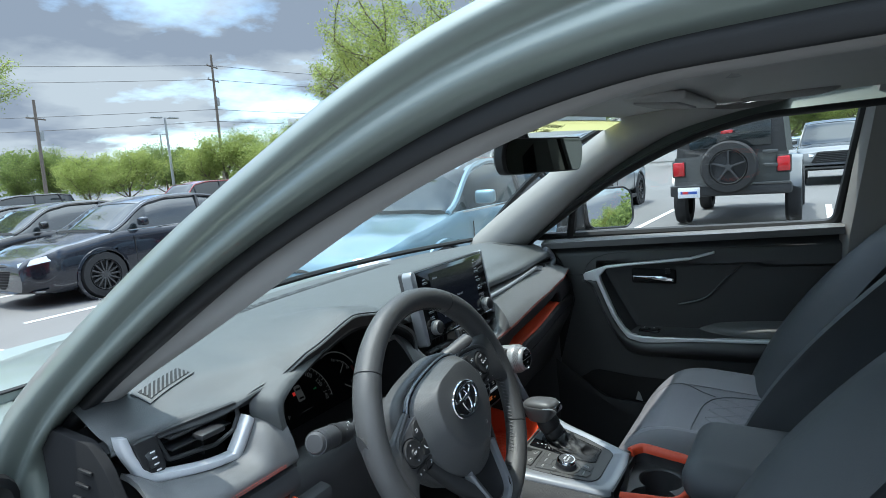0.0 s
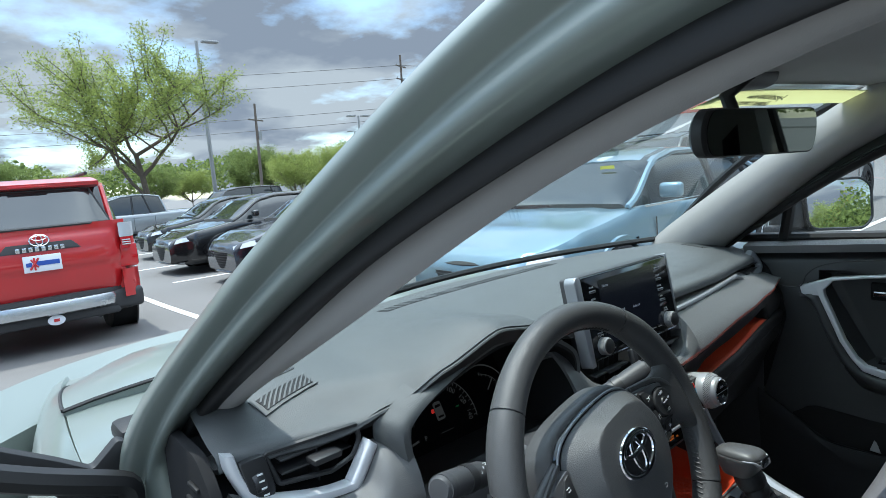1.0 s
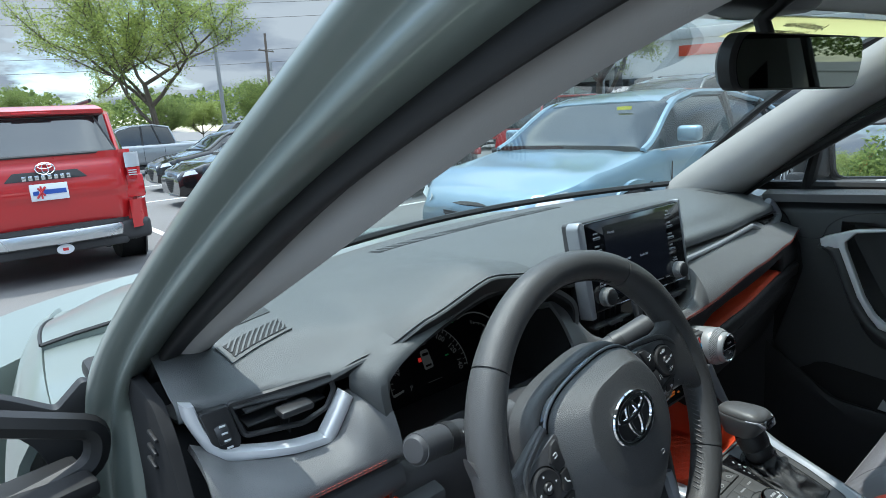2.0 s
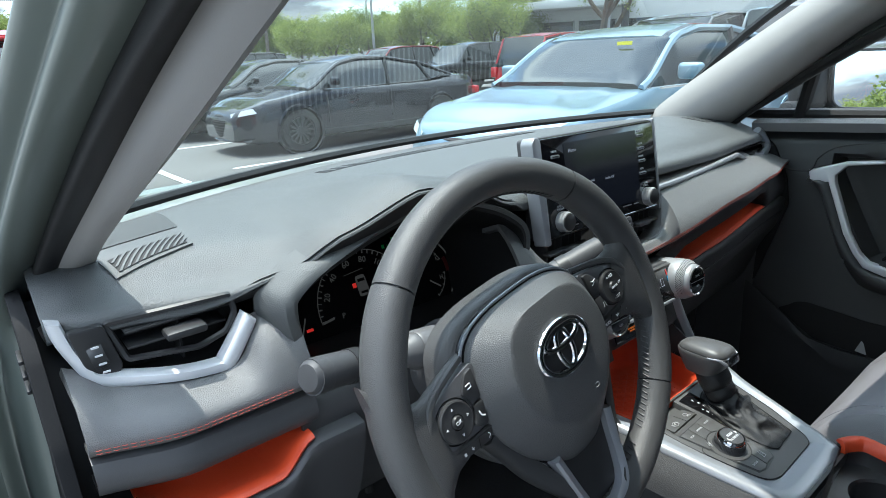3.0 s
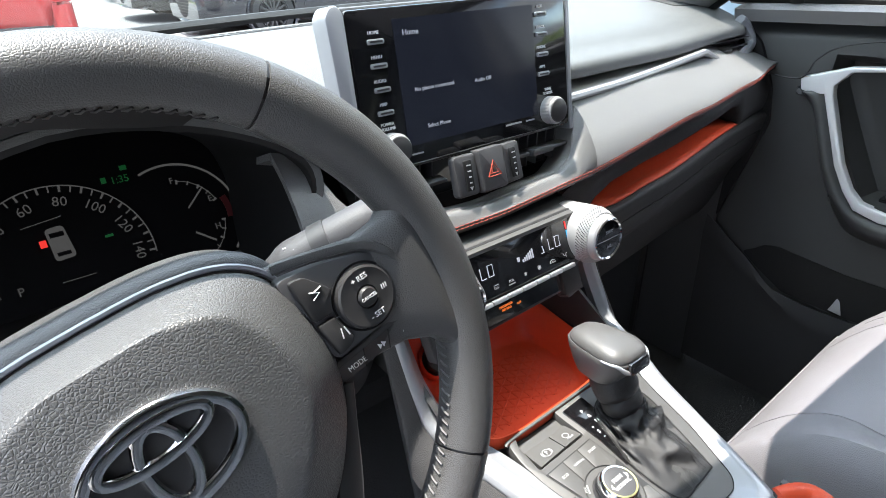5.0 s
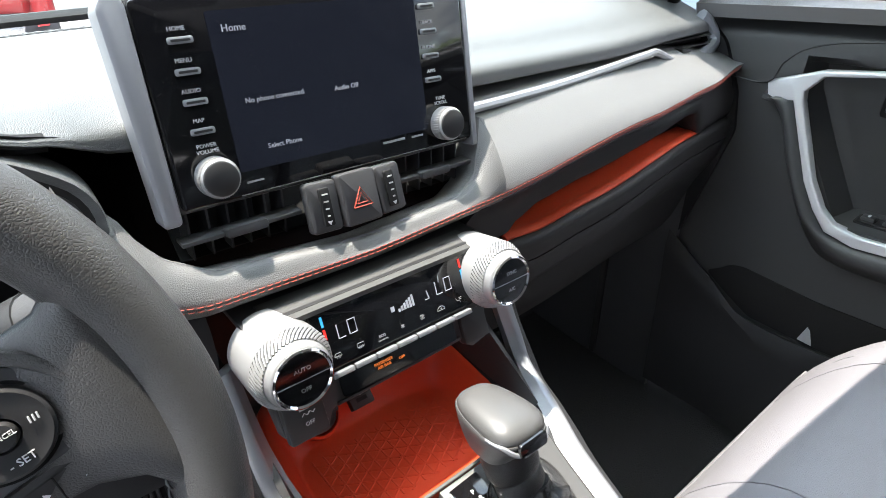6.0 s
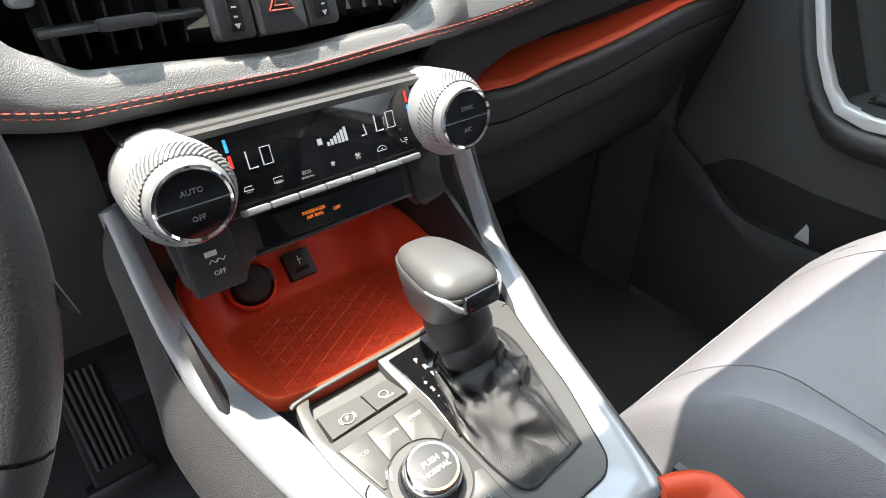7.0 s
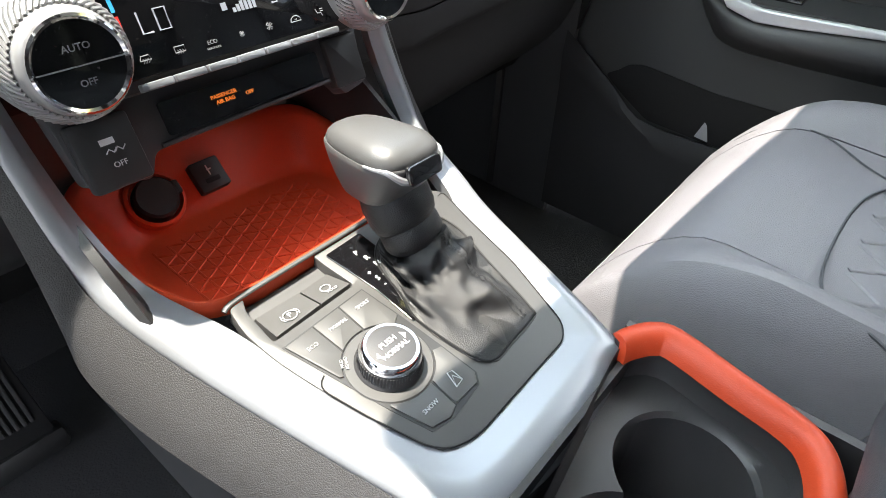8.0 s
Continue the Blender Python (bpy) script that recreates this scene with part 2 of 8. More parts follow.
def sheet(fn, nu, nv, thick=0.004):
    """A slab whose top is fn(u, v), u and v from 0 to 1, with thickness along its normals."""
    top = [[Vector(fn(i / nu, j / nv)) for j in range(nv + 1)] for i in range(nu + 1)]
    rows = []
    for i in range(nu + 1):
        low = []
        for j in range(nv + 1):
            du = top[min(i + 1, nu)][j] - top[max(i - 1, 0)][j]
            dv = top[i][min(j + 1, nv)] - top[i][max(j - 1, 0)]
            low.append(top[i][j] - du.cross(dv).normalized() * thick)
        rows.append(top[i] + low[::-1])
    return loft(rows)


def prism(outline, depth, bevel=0.0, m=Matrix(), segs=2):
    """A plate with the given outline in x, y, from z = 0 to depth; the upper edge rounded."""
    n = len(outline)
    bm = mesh_of([(x, y, 0) for x, y in outline] + [(x, y, depth) for x, y in outline],
                 [tuple(reversed(range(n))), tuple(range(n, 2 * n))] + [(i, (i + 1) % n, n + (i + 1) % n, n + i) for i in range(n)])
    bmesh.ops.recalc_face_normals(bm, faces=bm.faces)
    if bevel:
        edges = [e for e in bm.edges if all(v.co.z > depth * 0.99 for v in e.verts)] if depth > 0 else [e for e in bm.edges if all(v.co.z < depth * 0.99 for v in e.verts)]
        bmesh.ops.bevel(bm, geom=edges, offset=bevel, segments=segs, profile=0.5, affect="EDGES", clamp_overlap=True)
    bm.transform(m)
    return bm


def rounded(points, r, n=4):
    """A polygon with its corners rounded by r (a number or one each)."""
    out = []
    k = len(points)
    for i, p in enumerate(points):
        p, a, b = Vector(p), Vector(points[i - 1]), Vector(points[(i + 1) % k])
        rad = r[i] if isinstance(r, (list, tuple)) else r
        da, db = (a - p), (b - p)
        q = min(rad, da.length * 0.45, db.length * 0.45)
        s, e = p + da.normalized() * q, p + db.normalized() * q
        for j in range(n + 1):
            f = j / n
            out.append(tuple((1 - f) ** 2 * s + 2 * f * (1 - f) * p + f * f * e))
    return out


def rect(w, h, r=0.0, n=4):
    pts = [(-w / 2, -h / 2), (w / 2, -h / 2), (w / 2, h / 2), (-w / 2, h / 2)]
    return rounded(pts, r, n) if r else pts


def box(size, at=(0, 0, 0), bevel=0.0, m=Matrix(), segs=2):
    bm = bmesh.new()
    bmesh.ops.create_cube(bm, size=1, matrix=Matrix.Translation(at) @ Matrix.Diagonal((*size, 1)))
    if bevel:
        bmesh.ops.bevel(bm, geom=bm.edges[:], offset=bevel, segments=segs, profile=0.5, affect="EDGES", clamp_overlap=True)
    bm.transform(m)
    return bm


def lathe(profile, m=Matrix(), segs=32, sweep=1.0):
    """Turns (radius, height) rows round the z axis."""
    rings = [[Vector((r * math.cos(2 * math.pi * sweep * i / segs), r * math.sin(2 * math.pi * sweep * i / segs), z)) for r, z in profile] for i in range(segs + (sweep < 1))]
    bm = loft(rings, closed=False, cap=False, loop=sweep >= 1)
    bmesh.ops.remove_doubles(bm, verts=bm.verts, dist=1e-6)
    bmesh.ops.recalc_face_normals(bm, faces=bm.faces)
    bm.transform(m)
    return bm


def tube(points, r, sides=10, closed=False, flat=1.0, up=(0, 0, 1)):
    """A tube along points; r is a number or a function of 0..1; flat squeezes it along up."""
    p = [Vector(q) for q in points]
    rings = []
    for i, q in enumerate(p):
        t = (p[(i + 1) % len(p)] - p[i - 1]) if closed else (p[min(i + 1, len(p) - 1)] - p[max(i - 1, 0)])
        t.normalize()
        a = t.cross(Vector(up))
        if a.length < 1e-4:
            a = t.cross(Vector((0, 1, 0.1)))
        a.normalize()
        b = a.cross(t)
        rad = r(i / (len(p) - 1)) if callable(r) else r
        rings.append([q + a * rad * math.cos(2 * math.pi * k / sides) + b * rad * flat * math.sin(2 * math.pi * k / sides) for k in range(sides)])
    return loft(rings, loop=closed)


def join(*bms):
    out = bmesh.new()
    for b in bms:
        me = bpy.data.meshes.new("tmp")
        b.to_mesh(me)
        b.free()
        out.from_mesh(me)
        bpy.data.meshes.remove(me)
    return out


def letters(text, size, m=Matrix(), depth=0.0003, align="CENTER"):
    """Flat raised lettering in the x, y plane, as a mesh."""
    cu = bpy.data.curves.new("text", "FONT")
    cu.body, cu.size, cu.extrude, cu.align_x, cu.align_y, cu.resolution_u = text, size, depth, align, "CENTER", 2
    ob = bpy.data.objects.new("text", cu)
    scene.collection.objects.link(ob)
    me = bpy.data.meshes.new_from_object(ob.evaluated_get(bpy.context.evaluated_depsgraph_get()))
    bpy.data.objects.remove(ob)
    bpy.data.curves.remove(cu)
    bm = bmesh.new()
    bm.from_mesh(me)
    bpy.data.meshes.remove(me)
    bm.transform(m)
    return bm


def part(name, bm, mat, parent=None, label="", angle=38):
    """Links a bmesh as one mesh object under a thing or a part."""
    me = bpy.data.meshes.new(name)
    bm.to_mesh(me)
    bm.free()
    me.materials.append(M[mat] if isinstance(mat, str) else mat)
    me.polygons.foreach_set("use_smooth", [True] * len(me.polygons))
    me.set_sharp_from_angle(angle=radians(angle))
    ob = new(name, me)
    if parent is not None:
        ob.parent = parent
    if label:
        tagged(ob, label)
    return ob


def thing(name, label, category, at=None, group="", kind=""):
    ob = new(name)
    if at is not None:
        ob.matrix_world = at
    return tagged(ob, label, category, group, kind)


def facing(at, normal, up=(0, 0, 1)):
    """A frame at a place whose z axis is the normal and whose y axis is nearest to up."""
    z = Vector(normal).normalized()
    x = Vector(up).cross(z).normalized()
    y = z.cross(x)
    return Matrix.Translation(at) @ Matrix((x, y, z)).transposed().to_4x4()

# ---- ground ----
def smooth(a, b, x):
    f = min(1, max(0, (x - a) / (b - a)))
    return f * f * (3 - 2 * f)


def ground_z(x, y):
    """The lot rises gently to the right of the car."""
    return 0.17 * smooth(0.5, 9.0, x) * smooth(9.0, 4.0, y) - 0.05 * smooth(0, -4, x) - 0.05 * smooth(5, 9, y)


asphalt = material("sunlit_asphalt", (0.135, 0.131, 0.128), 0.85, grain=0.8, grain_size=0.012, vary=0.22, vary_size=1.6)
line_paint = material("worn_white_line", (0.62, 0.62, 0.6), 0.8, grain=0.5, grain_size=0.01, vary=0.2)


def build_ground():
    ticks = [-900, -300, -120, -60, -30] + [-20 + 1.0 * i for i in range(56)] + [45, 60, 120, 300, 900]
    n = len(ticks)
    verts = [(x, y, ground_z(x, y)) for x in ticks for y in ticks]
    faces = [(i * n + j, (i + 1) * n + j, (i + 1) * n + j + 1, i * n + j + 1) for i in range(n - 1) for j in range(n - 1)]
    tagged(part("ground", mesh_of(verts, faces), asphalt), "sunlit grey asphalt of the car park", "ground", kind="structure")


build_ground()

# ---- the silver-green car: shell ----
car = thing("sport_utility_vehicle", "silver-green sport utility vehicle with its driver door open", "car")
EDGE = dict(
    outer=[(-.775, .95, .45), (-.772, .95, .95), (-.756, .948, 1.06), (-.743, .91, 1.16), (-.70, .71, 1.31), (-.66, .50, 1.44), (-.643, .38, 1.505), (-.622, .215, 1.568), (-.61, 0, 1.60), (-.60, -.5, 1.63), (-.60, -1.3, 1.61)],
    crease=[(-.762, .91, .45), (-.757, .91, .95), (-.742, .90, 1.07), (-.735, .80, 1.175), (-.69, .605, 1.33), (-.66, .445, 1.425), (-.643, .31, 1.493), (-.625, .18, 1.537), (-.618, -.02, 1.56), (-.615, -.5, 1.575), (-.62, -1.3, 1.56)],
    seal=[(-.74, .86, .45), (-.725, .86, .95), (-.712, .857, 1.10), (-.70, .82, 1.165), (-.67, .66, 1.277), (-.645, .52, 1.363), (-.624, .38, 1.43), (-.611, .258, 1.477), (-.602, .12, 1.51), (-.598, -.5, 1.52), (-.60, -1.3, 1.50)],
    trim=[(-.70, .83, .45), (-.695, .83, .95), (-.69, .82, 1.10), (-.683, .79, 1.167), (-.645, .60, 1.293), (-.62, .467, 1.378), (-.60, .33, 1.443), (-.59, .216, 1.48), (-.582, .10, 1.503), (-.575, -.5, 1.51), (-.575, -1.3, 1.49)],
    glass=[(-.66, .88, .95), (-.655, .87, 1.05), (-.65, .84, 1.12), (-.648, .76, 1.185), (-.63, .60, 1.27), (-.608, .46, 1.348), (-.59, .345, 1.412), (-.578, .235, 1.455), (-.56, .10, 1.49), (-.555, -.5, 1.50), (-.555, -1.3, 1.48)],
)
STEPS = 60


def even_stations(c):
    """Re-cuts an edge curve at common distances along the car, above the base of the pillar."""
    fine = catmull(c, 600)
    pts = list(c[:4])
    for y in (.64, .50, .36, .24, .12, 0, -.5, -1.3):
        k = max(i for i in range(150, 601) if fine[i].y >= y - 1e-4)
        pts.append(tuple(fine[k]))
    return pts


EDGE = {k: even_stations(c) for k, c in EDGE.items()}


def eased(line, rounds=6):
    """Takes small waves out of a sampled curve."""
    for _ in range(rounds):
        line = [line[0]] + [(line[i - 1] + line[i] * 2 + line[i + 1]) / 4 for i in range(1, len(line) - 1)] + [line[-1]]
    return line



def band(a, b, bulge, thick, flip=1, start=0, n=8, end=STEPS):
    """A strip between two edge curves, bulging outward."""
    pa, pb = eased(catmull(a, STEPS)), eased(catmull(b, STEPS))
    face = Vector((-.5, -.5, -.6))

    def at(u, v):
        i = start + u * (end - start)
        k = min(int(i), STEPS - 1)
        p, q = pa[k].lerp(pa[k + 1], i - k), pb[k].lerp(pb[k + 1], i - k)
        along = (pa[k + 1] - pa[k]).normalized()
        out = along.cross(q - p).normalized()
        if out.dot(face) < 0:
            out = -out
        return p.lerp(q, v) + out * bulge * math.sin(math.pi * v)
    rows = []
    for i in range(end - start + 1):
        u = i / (end - start)
        top = [at(u, j / n) for j in range(n + 1)]
        k = min(start + i, STEPS - 1)
        along = (pa[k + 1] - pa[k]).normalized()
        out = along.cross(pb[k] - pa[k]).normalized()
        if out.dot(face) < 0:
            out = -out
        rows.append(top + [q - out * thick for q in reversed(top)])
    return loft(rows)


def mirrored(bm):
    bm.transform(Matrix.Diagonal((-1, 1, 1, 1)))
    bmesh.ops.reverse_faces(bm, faces=bm.faces)
    return bm


def pillar_profile(v):
    return .007 * math.exp(-((v - .17) / .12) ** 2) - .009 * math.exp(-((v - .46) / .13) ** 2) + .004 * math.exp(-((v - .72) / .10) ** 2) - .012 * smooth(.84, 1, v) - .014 * smooth(.07, 0, v)


PILLAR = [eased(catmull(EDGE[k], STEPS)) for k in ("outer", "crease", "seal")]


def pillar_at(u, v):
    """Painted pillar: a rounded outer edge, a shallow valley and a ridge before the seal."""
    i = u * STEPS
    k = min(int(i), STEPS - 1)
    o, c, s = (q[k].lerp(q[k + 1], i - k) for q in PILLAR)
    w = (o + s) / 2
    base = o.lerp(s, v) + (c - w) * (1 - (2 * v - 1) ** 2)
    along = (PILLAR[0][min(k + 2, STEPS)] - PILLAR[0][max(k - 1, 0)]).normalized()
    out = along.cross(s - o).normalized()
    if out.x > 0:
        out = -out
    return base + out * pillar_profile(v)


part("windscreen_pillar_panel", sheet(pillar_at, STEPS, 40, .003), "paint", car, "glossy silver-green painted windscreen pillar")
SCUFF = ((.462, .66, .486, .80, .0016), (.484, .80, .540, .825, .0012), (.398, .52, .436, .74, .0011), (.470, .72, .545, .80, .0010), (.500, .72, .548, .625, .0012), (.348, .36, .366, .30, .0022))
for u0, v0, u1, v1, w in SCUFF:
    def scuff_at(u, v, u0=u0, v0=v0, u1=u1, v1=v1, w=w):
        k = w * (1 - (2 * u - 1) ** 2) * 2.2
        p, q = pillar_at(u0 + (u1 - u0) * u, v0 + (v1 - v0) * u), pillar_at(u0 + (u1 - u0) * u, min(1, v0 + (v1 - v0) * u + .03))
        return p + (q - p).normalized() * k * (v - .5) + Vector((-.45, -.45, -.2)) * .0012
    part("scuff_mark", sheet(scuff_at, 14, 1, .0003), "scuff", car, "pale scuff on the paint")
part("door_seal", band(EDGE["seal"], EDGE["trim"], 0.014, 0.01, n=10), "rubber", car, "black rubber door seal")
part("pillar_trim", band(EDGE["trim"], EDGE["glass"], 0.004, 0.008, start=10), "trim", car, "light grey pillar lining")
for nm, a, b, bu, mt in (("far_pillar_panel", "outer", "seal", 0.012, "paint"), ("far_door_seal", "seal", "trim", 0.012, "rubber")):
    part(nm.replace("far_", ""), mirrored(band(EDGE[a], EDGE[b], bu, 0.01)), mt, car)
RIGHT_GLASS = [(.675, .98, 1.17), (.667, .95, 1.21), (.640, .80, 1.31), (.612, .64, 1.41), (.585, .50, 1.495), (.568, .40, 1.545), (.55, .30, 1.56)]
RIGHT_DOOR = [(.712, .84, 1.14), (.704, .79, 1.19), (.672, .665, 1.290), (.645, .51, 1.405), (.620, .32, 1.503), (.606, .16, 1.540), (.602, .05, 1.556)]

RIGHT_LINES = catmull(RIGHT_GLASS, 30), catmull(RIGHT_DOOR, 30)


def right_trim(u, v):
    a, b = RIGHT_LINES
    i = u * 30
    k = min(int(i), 29)
    p, q = a[k].lerp(a[k + 1], i - k), b[k].lerp(b[k + 1], i - k)
    return p.lerp(q, v) + Vector((-.87, -.14, -.47)) * .046 * math.sin(math.pi * v) ** .6


part("pillar_trim", sheet(right_trim, 30, 20, .012), "trim", car, "light grey pillar lining on the passenger side")

part("window_seal", tube(catmull([(x + .012, y, z + .006) for x, y, z in RIGHT_DOOR] + [(.616, -.10, 1.562)], 40), .017, 8), "rubber", car, "black rubber seal above the passenger window")


# windscreen: ruled from the cowl curve to the header curve
def cowl(u):
    x = -0.66 + 1.36 * u
    return Vector((x, 1.16 - 0.42 * x * x, 1.185 + 0.02 * x))


def header(u):
    x = -0.56 + 1.14 * u
    return Vector((x, 0.478 - 0.12 * x * x, 1.525 + 0.05 * x - 0.05 * x * x))


def screen_at(u, v):
    p = cowl(u).lerp(header(u), v)
    return p + Vector((0, 0.3, 0.9)) * 0.045 * math.sin(math.pi * v)


def sheet_one(fn, nu, nv):
    bm = mesh_of([fn(i / nu, j / nv) for i in range(nu + 1) for j in range(nv + 1)],
                 [(i * (nv + 1) + j, (i + 1) * (nv + 1) + j, (i + 1) * (nv + 1) + j + 1, i * (nv + 1) + j + 1) for i in range(nu) for j in range(nv)])
    bmesh.ops.recalc_face_normals(bm, faces=bm.faces)
    return bm


windscreen = part("windscreen", sheet_one(screen_at, 24, 16), "glass", car, "clear windscreen reflecting the dashboard top")
windscreen.visible_shadow = False
part("windscreen_seal", join(tube([cowl(i / 24) for i in range(25)], 0.008, 6), tube([screen_at(1, i / 12) for i in range(13)], 0.009, 6)), "rubber", windscreen)

sticker = part("price_sticker", sheet(lambda u, v: screen_at(.50 + .49 * u, .915 + .085 * v) + Vector((0, -.006, -.010)), 20, 4, .0006), "sticker", windscreen, "pale yellow translucent sticker with dark lettering")
for words, x, v in (("Limited Powertrain", .20, .936), ("5-year/60,000-mile", .22, .966)):
    part("lettering", letters(words, .020, Matrix.Translation(screen_at((x + .61) / 1.25, v) + Vector((0, -.007, -.011))) @ facing((0, 0, 0), (0, .55, .83))), "print_dark", sticker)


# roof, headliner and floor
def roof_at(u, v, drop=0.0):
    x = -0.56 + 1.14 * u
    y = 0.478 - 0.12 * x * x - v * 2.6
    return Vector((x, y, 1.525 + 0.05 * x * max(0, 1 - 2 * v) - 0.05 * x * x + 0.05 * math.sin(math.pi * min(v * 1.1, 1)) ** 0.8 * (1 - 0.5 * (x / 0.6) ** 4) - drop))


part("roof_panel", sheet(lambda u, v: roof_at(u, v, -0.022), 16, 20, 0.01), "paint", car)
part("headliner", sheet(lambda u, v: roof_at(u, v, 0.0), 16, 20, 0.012), "headliner", car, "light grey fabric headliner")
part("floor_pan", box((1.6, 3.2, 0.04), (0, -0.2, 0.42)), "carpet", car)
part("front_bulkhead", sheet(lambda u, v: (-0.72 + 1.44 * u, 1.02 + 0.12 * math.sin(2 * v), 0.42 + 0.62 * v), 8, 8, 0.02), "carpet", car)
part("tailgate", loft([[Vector((x * k, y - .05 * (1 - (x / .8) ** 2), z)) for x in (-.78, -.6, -.3, 0, .3, .6, .78)] + [Vector((x * k, y + .10, z)) for x in (.78, .6, .3, 0, -.3, -.6, -.78)] for y, z, k in ((-2.18, .42, .96), (-2.22, .60, 1), (-2.20, .95, 1), (-2.17, 1.16, .96))]), "paint", car)
rear_glass = part("rear_window", sheet(lambda u, v: ((-.70 + 1.40 * u) * (1 - .16 * v), -2.17 + .10 * v - .04 * math.sin(math.pi * u), 1.15 + .40 * v), 10, 6, .006), "tint", car)
rear_glass.visible_shadow = False


# bonnet, wings and front body outside the windscreen
def bonnet_at(u, v):
    e = abs(2 * u - 1)
    x = (2 * u - 1) * (.770 - .13 * v ** 1.5)
    yb = 1.20 - .10 * x * x + .17 * smooth(.55, 1, e)
    y = yb + (2.25 - .35 * e ** 3 - yb) * v
    z = 1.10 - .17 * v ** 2.2 - .03 * e ** 3 + .02 * math.exp(-((abs(x) - .55) / .12) ** 2) * (1 - .4 * v)
    return Vector((x, y, z))


part("bonnet", sheet(bonnet_at, 28, 18, 0.02), "paint", car, "silver-green bonnet gleaming in the sun")


def wing_at(side):
    def at(u, v):
        y = 0.95 + 1.25 * u
        top = 1.065 - 0.10 * u ** 2
        top -= .06 * u ** 2
        w = .785 + .10 * math.sin(.5 * math.pi * v) ** .7 - .15 * u ** 1.6
        return Vector((side * w, y, top - 0.62 * v ** 1.6))
    return at


for s in (-1, 1):
    part("front_wing", sheet(wing_at(s), 16, 12, 0.012 * s), "paint", car)
    part("wing_top", sheet(lambda u, v: (s * (.60 + (.188 - .15 * u ** 1.6) * v), .94 + 1.2 * u, 1.068 + .022 * (1 - v) * (1 - u) - .16 * u ** 2.2 - .004), 20, 8, .01 * s), "paint", car)
    part("cowl_corner", box((.05, .07, .03), (s * .718, 1.02, 1.10), .01), "rubber", car)
    part("bonnet_gap", tube([bonnet_at(.5 - .5 * s * 1, i / 16) + Vector((-s * .002 * 0, 0, .0005)) for i in range(17)], .0035, 5), "rubber", car)
part("bonnet_gap", tube([bonnet_at(i / 30, 0) + Vector((0, -.002, .001)) for i in range(31)], .004, 5), "rubber", car)
part("front_bumper", loft([[Vector((x, 2.26 - 0.45 * abs(x) ** 3 + dy, z)) for dy, z in ((-0.05, 0.98), (0.06, 0.85), (0.10, 0.6), (0.05, 0.38), (-0.2, 0.36), (-0.2, 0.9))] for x in [-0.88 + 0.11 * i for i in range(17)]]), "paint", car)
part("cowl_panel", sheet(lambda u, v: cowl(u) + Vector((0, 0.10 * v - 0.02, -0.03 - 0.04 * v)), 16, 3, 0.01), "black", car)
for s in (-1, 1):
    for y in (1.47, -1.22):
        w = part("wheel", lathe([(0.20, -0.11), (0.33, -0.11), (0.355, -0.07), (0.355, 0.07), (0.33, 0.11), (0.21, 0.11), (0.19, 0.04), (0.05, 0.06), (0, 0.06)], pose(s * 0.80, y, 0.345, 0, 90 * s, 0), 40), "rubber", car)
BODY_SIDE = [(.79, .42), (.855, .50), (.878, .70), (.882, .88), (.870, 1.04), (.835, 1.10), (.765, 1.125)]


def body_side(side):
    line = catmull([(x, 0, z) for x, z in BODY_SIDE], 20)

    def at(u, v):
        q = line[int(round(v * 20))]
        y = -.15 - 2.05 * u
        return Vector((side * (q.x - .10 * u ** 4), y, q.z + .02 * u))
    return at


for s in (-1, 1):
    part("side_panel", sheet(body_side(s), 20, 20, .03 * s), "paint", car)
    pane = part("rear_side_window", sheet(lambda u, v: (s * (.765 - .145 * v - .05 * u ** 3), -.36 - 1.74 * u, 1.125 + .44 * v - .04 * u), 12, 6, .005 * s), "tint", car)
    pane.visible_shadow = False
# unseen black sheet added to keep sun from leaking under the dash
part("sun_leak_sheet", sheet(lambda u, v: (-.74 + 1.48 * u, .90 + .40 * v, 1.040), 4, 4, .006), "black", car)
part("door_sill", box((0.16, 1.2, 0.10), (-0.78, 0.3, 0.45), 0.02), "paint", car)
for s in (-1, 1):
    part("middle_pillar", loft([[Vector((s * x, y, z)) for x, y in ((xo, y0), (xo, -.34), (xo - .06, -.34), (xo - .05, y0 - .02), (xo - .02, y0))] for xo, y0, z in ((.80, -.06, .45), (.775, -.045, 1.12), (.74, -.05, 1.20), (.69, -.075, 1.38), (.64, -.10, 1.56))]), "trim", car, "light grey middle pillar lining")
    part("belt_strap", sheet(lambda u, v: (s * (.70 - .09 * u), -.16 - .05 * v, 1.10 + .40 * u), 8, 2, .003), "rubber", car)

# ---- dashboard ----
dash = thing("dashboard", "dark grey dashboard with orange stitching and silver trim", "dashboard")
LIP_Z = [(-.705, 1.146), (-.69, 1.152), (-.64, 1.153), (-.56, 1.150), (-.50, 1.160), (-.45, 1.190), (-.36, 1.222), (-.28, 1.208), (-.20, 1.175), (-.15, 1.165), (0, 1.165), (.15, 1.158), (.40, 1.156), (.60, 1.160), (.72, 1.155)]
LIP_Y = [(-.705, .708), (-.69, .696), (-.66, .685), (-.60, .672), (-.52, .655), (-.45, .625), (-.36, .612), (-.28, .620), (-.20, .640), (-.14, .665), (0, .690), (.15, .675), (.40, .680), (.60, .695), (.72, .715)]


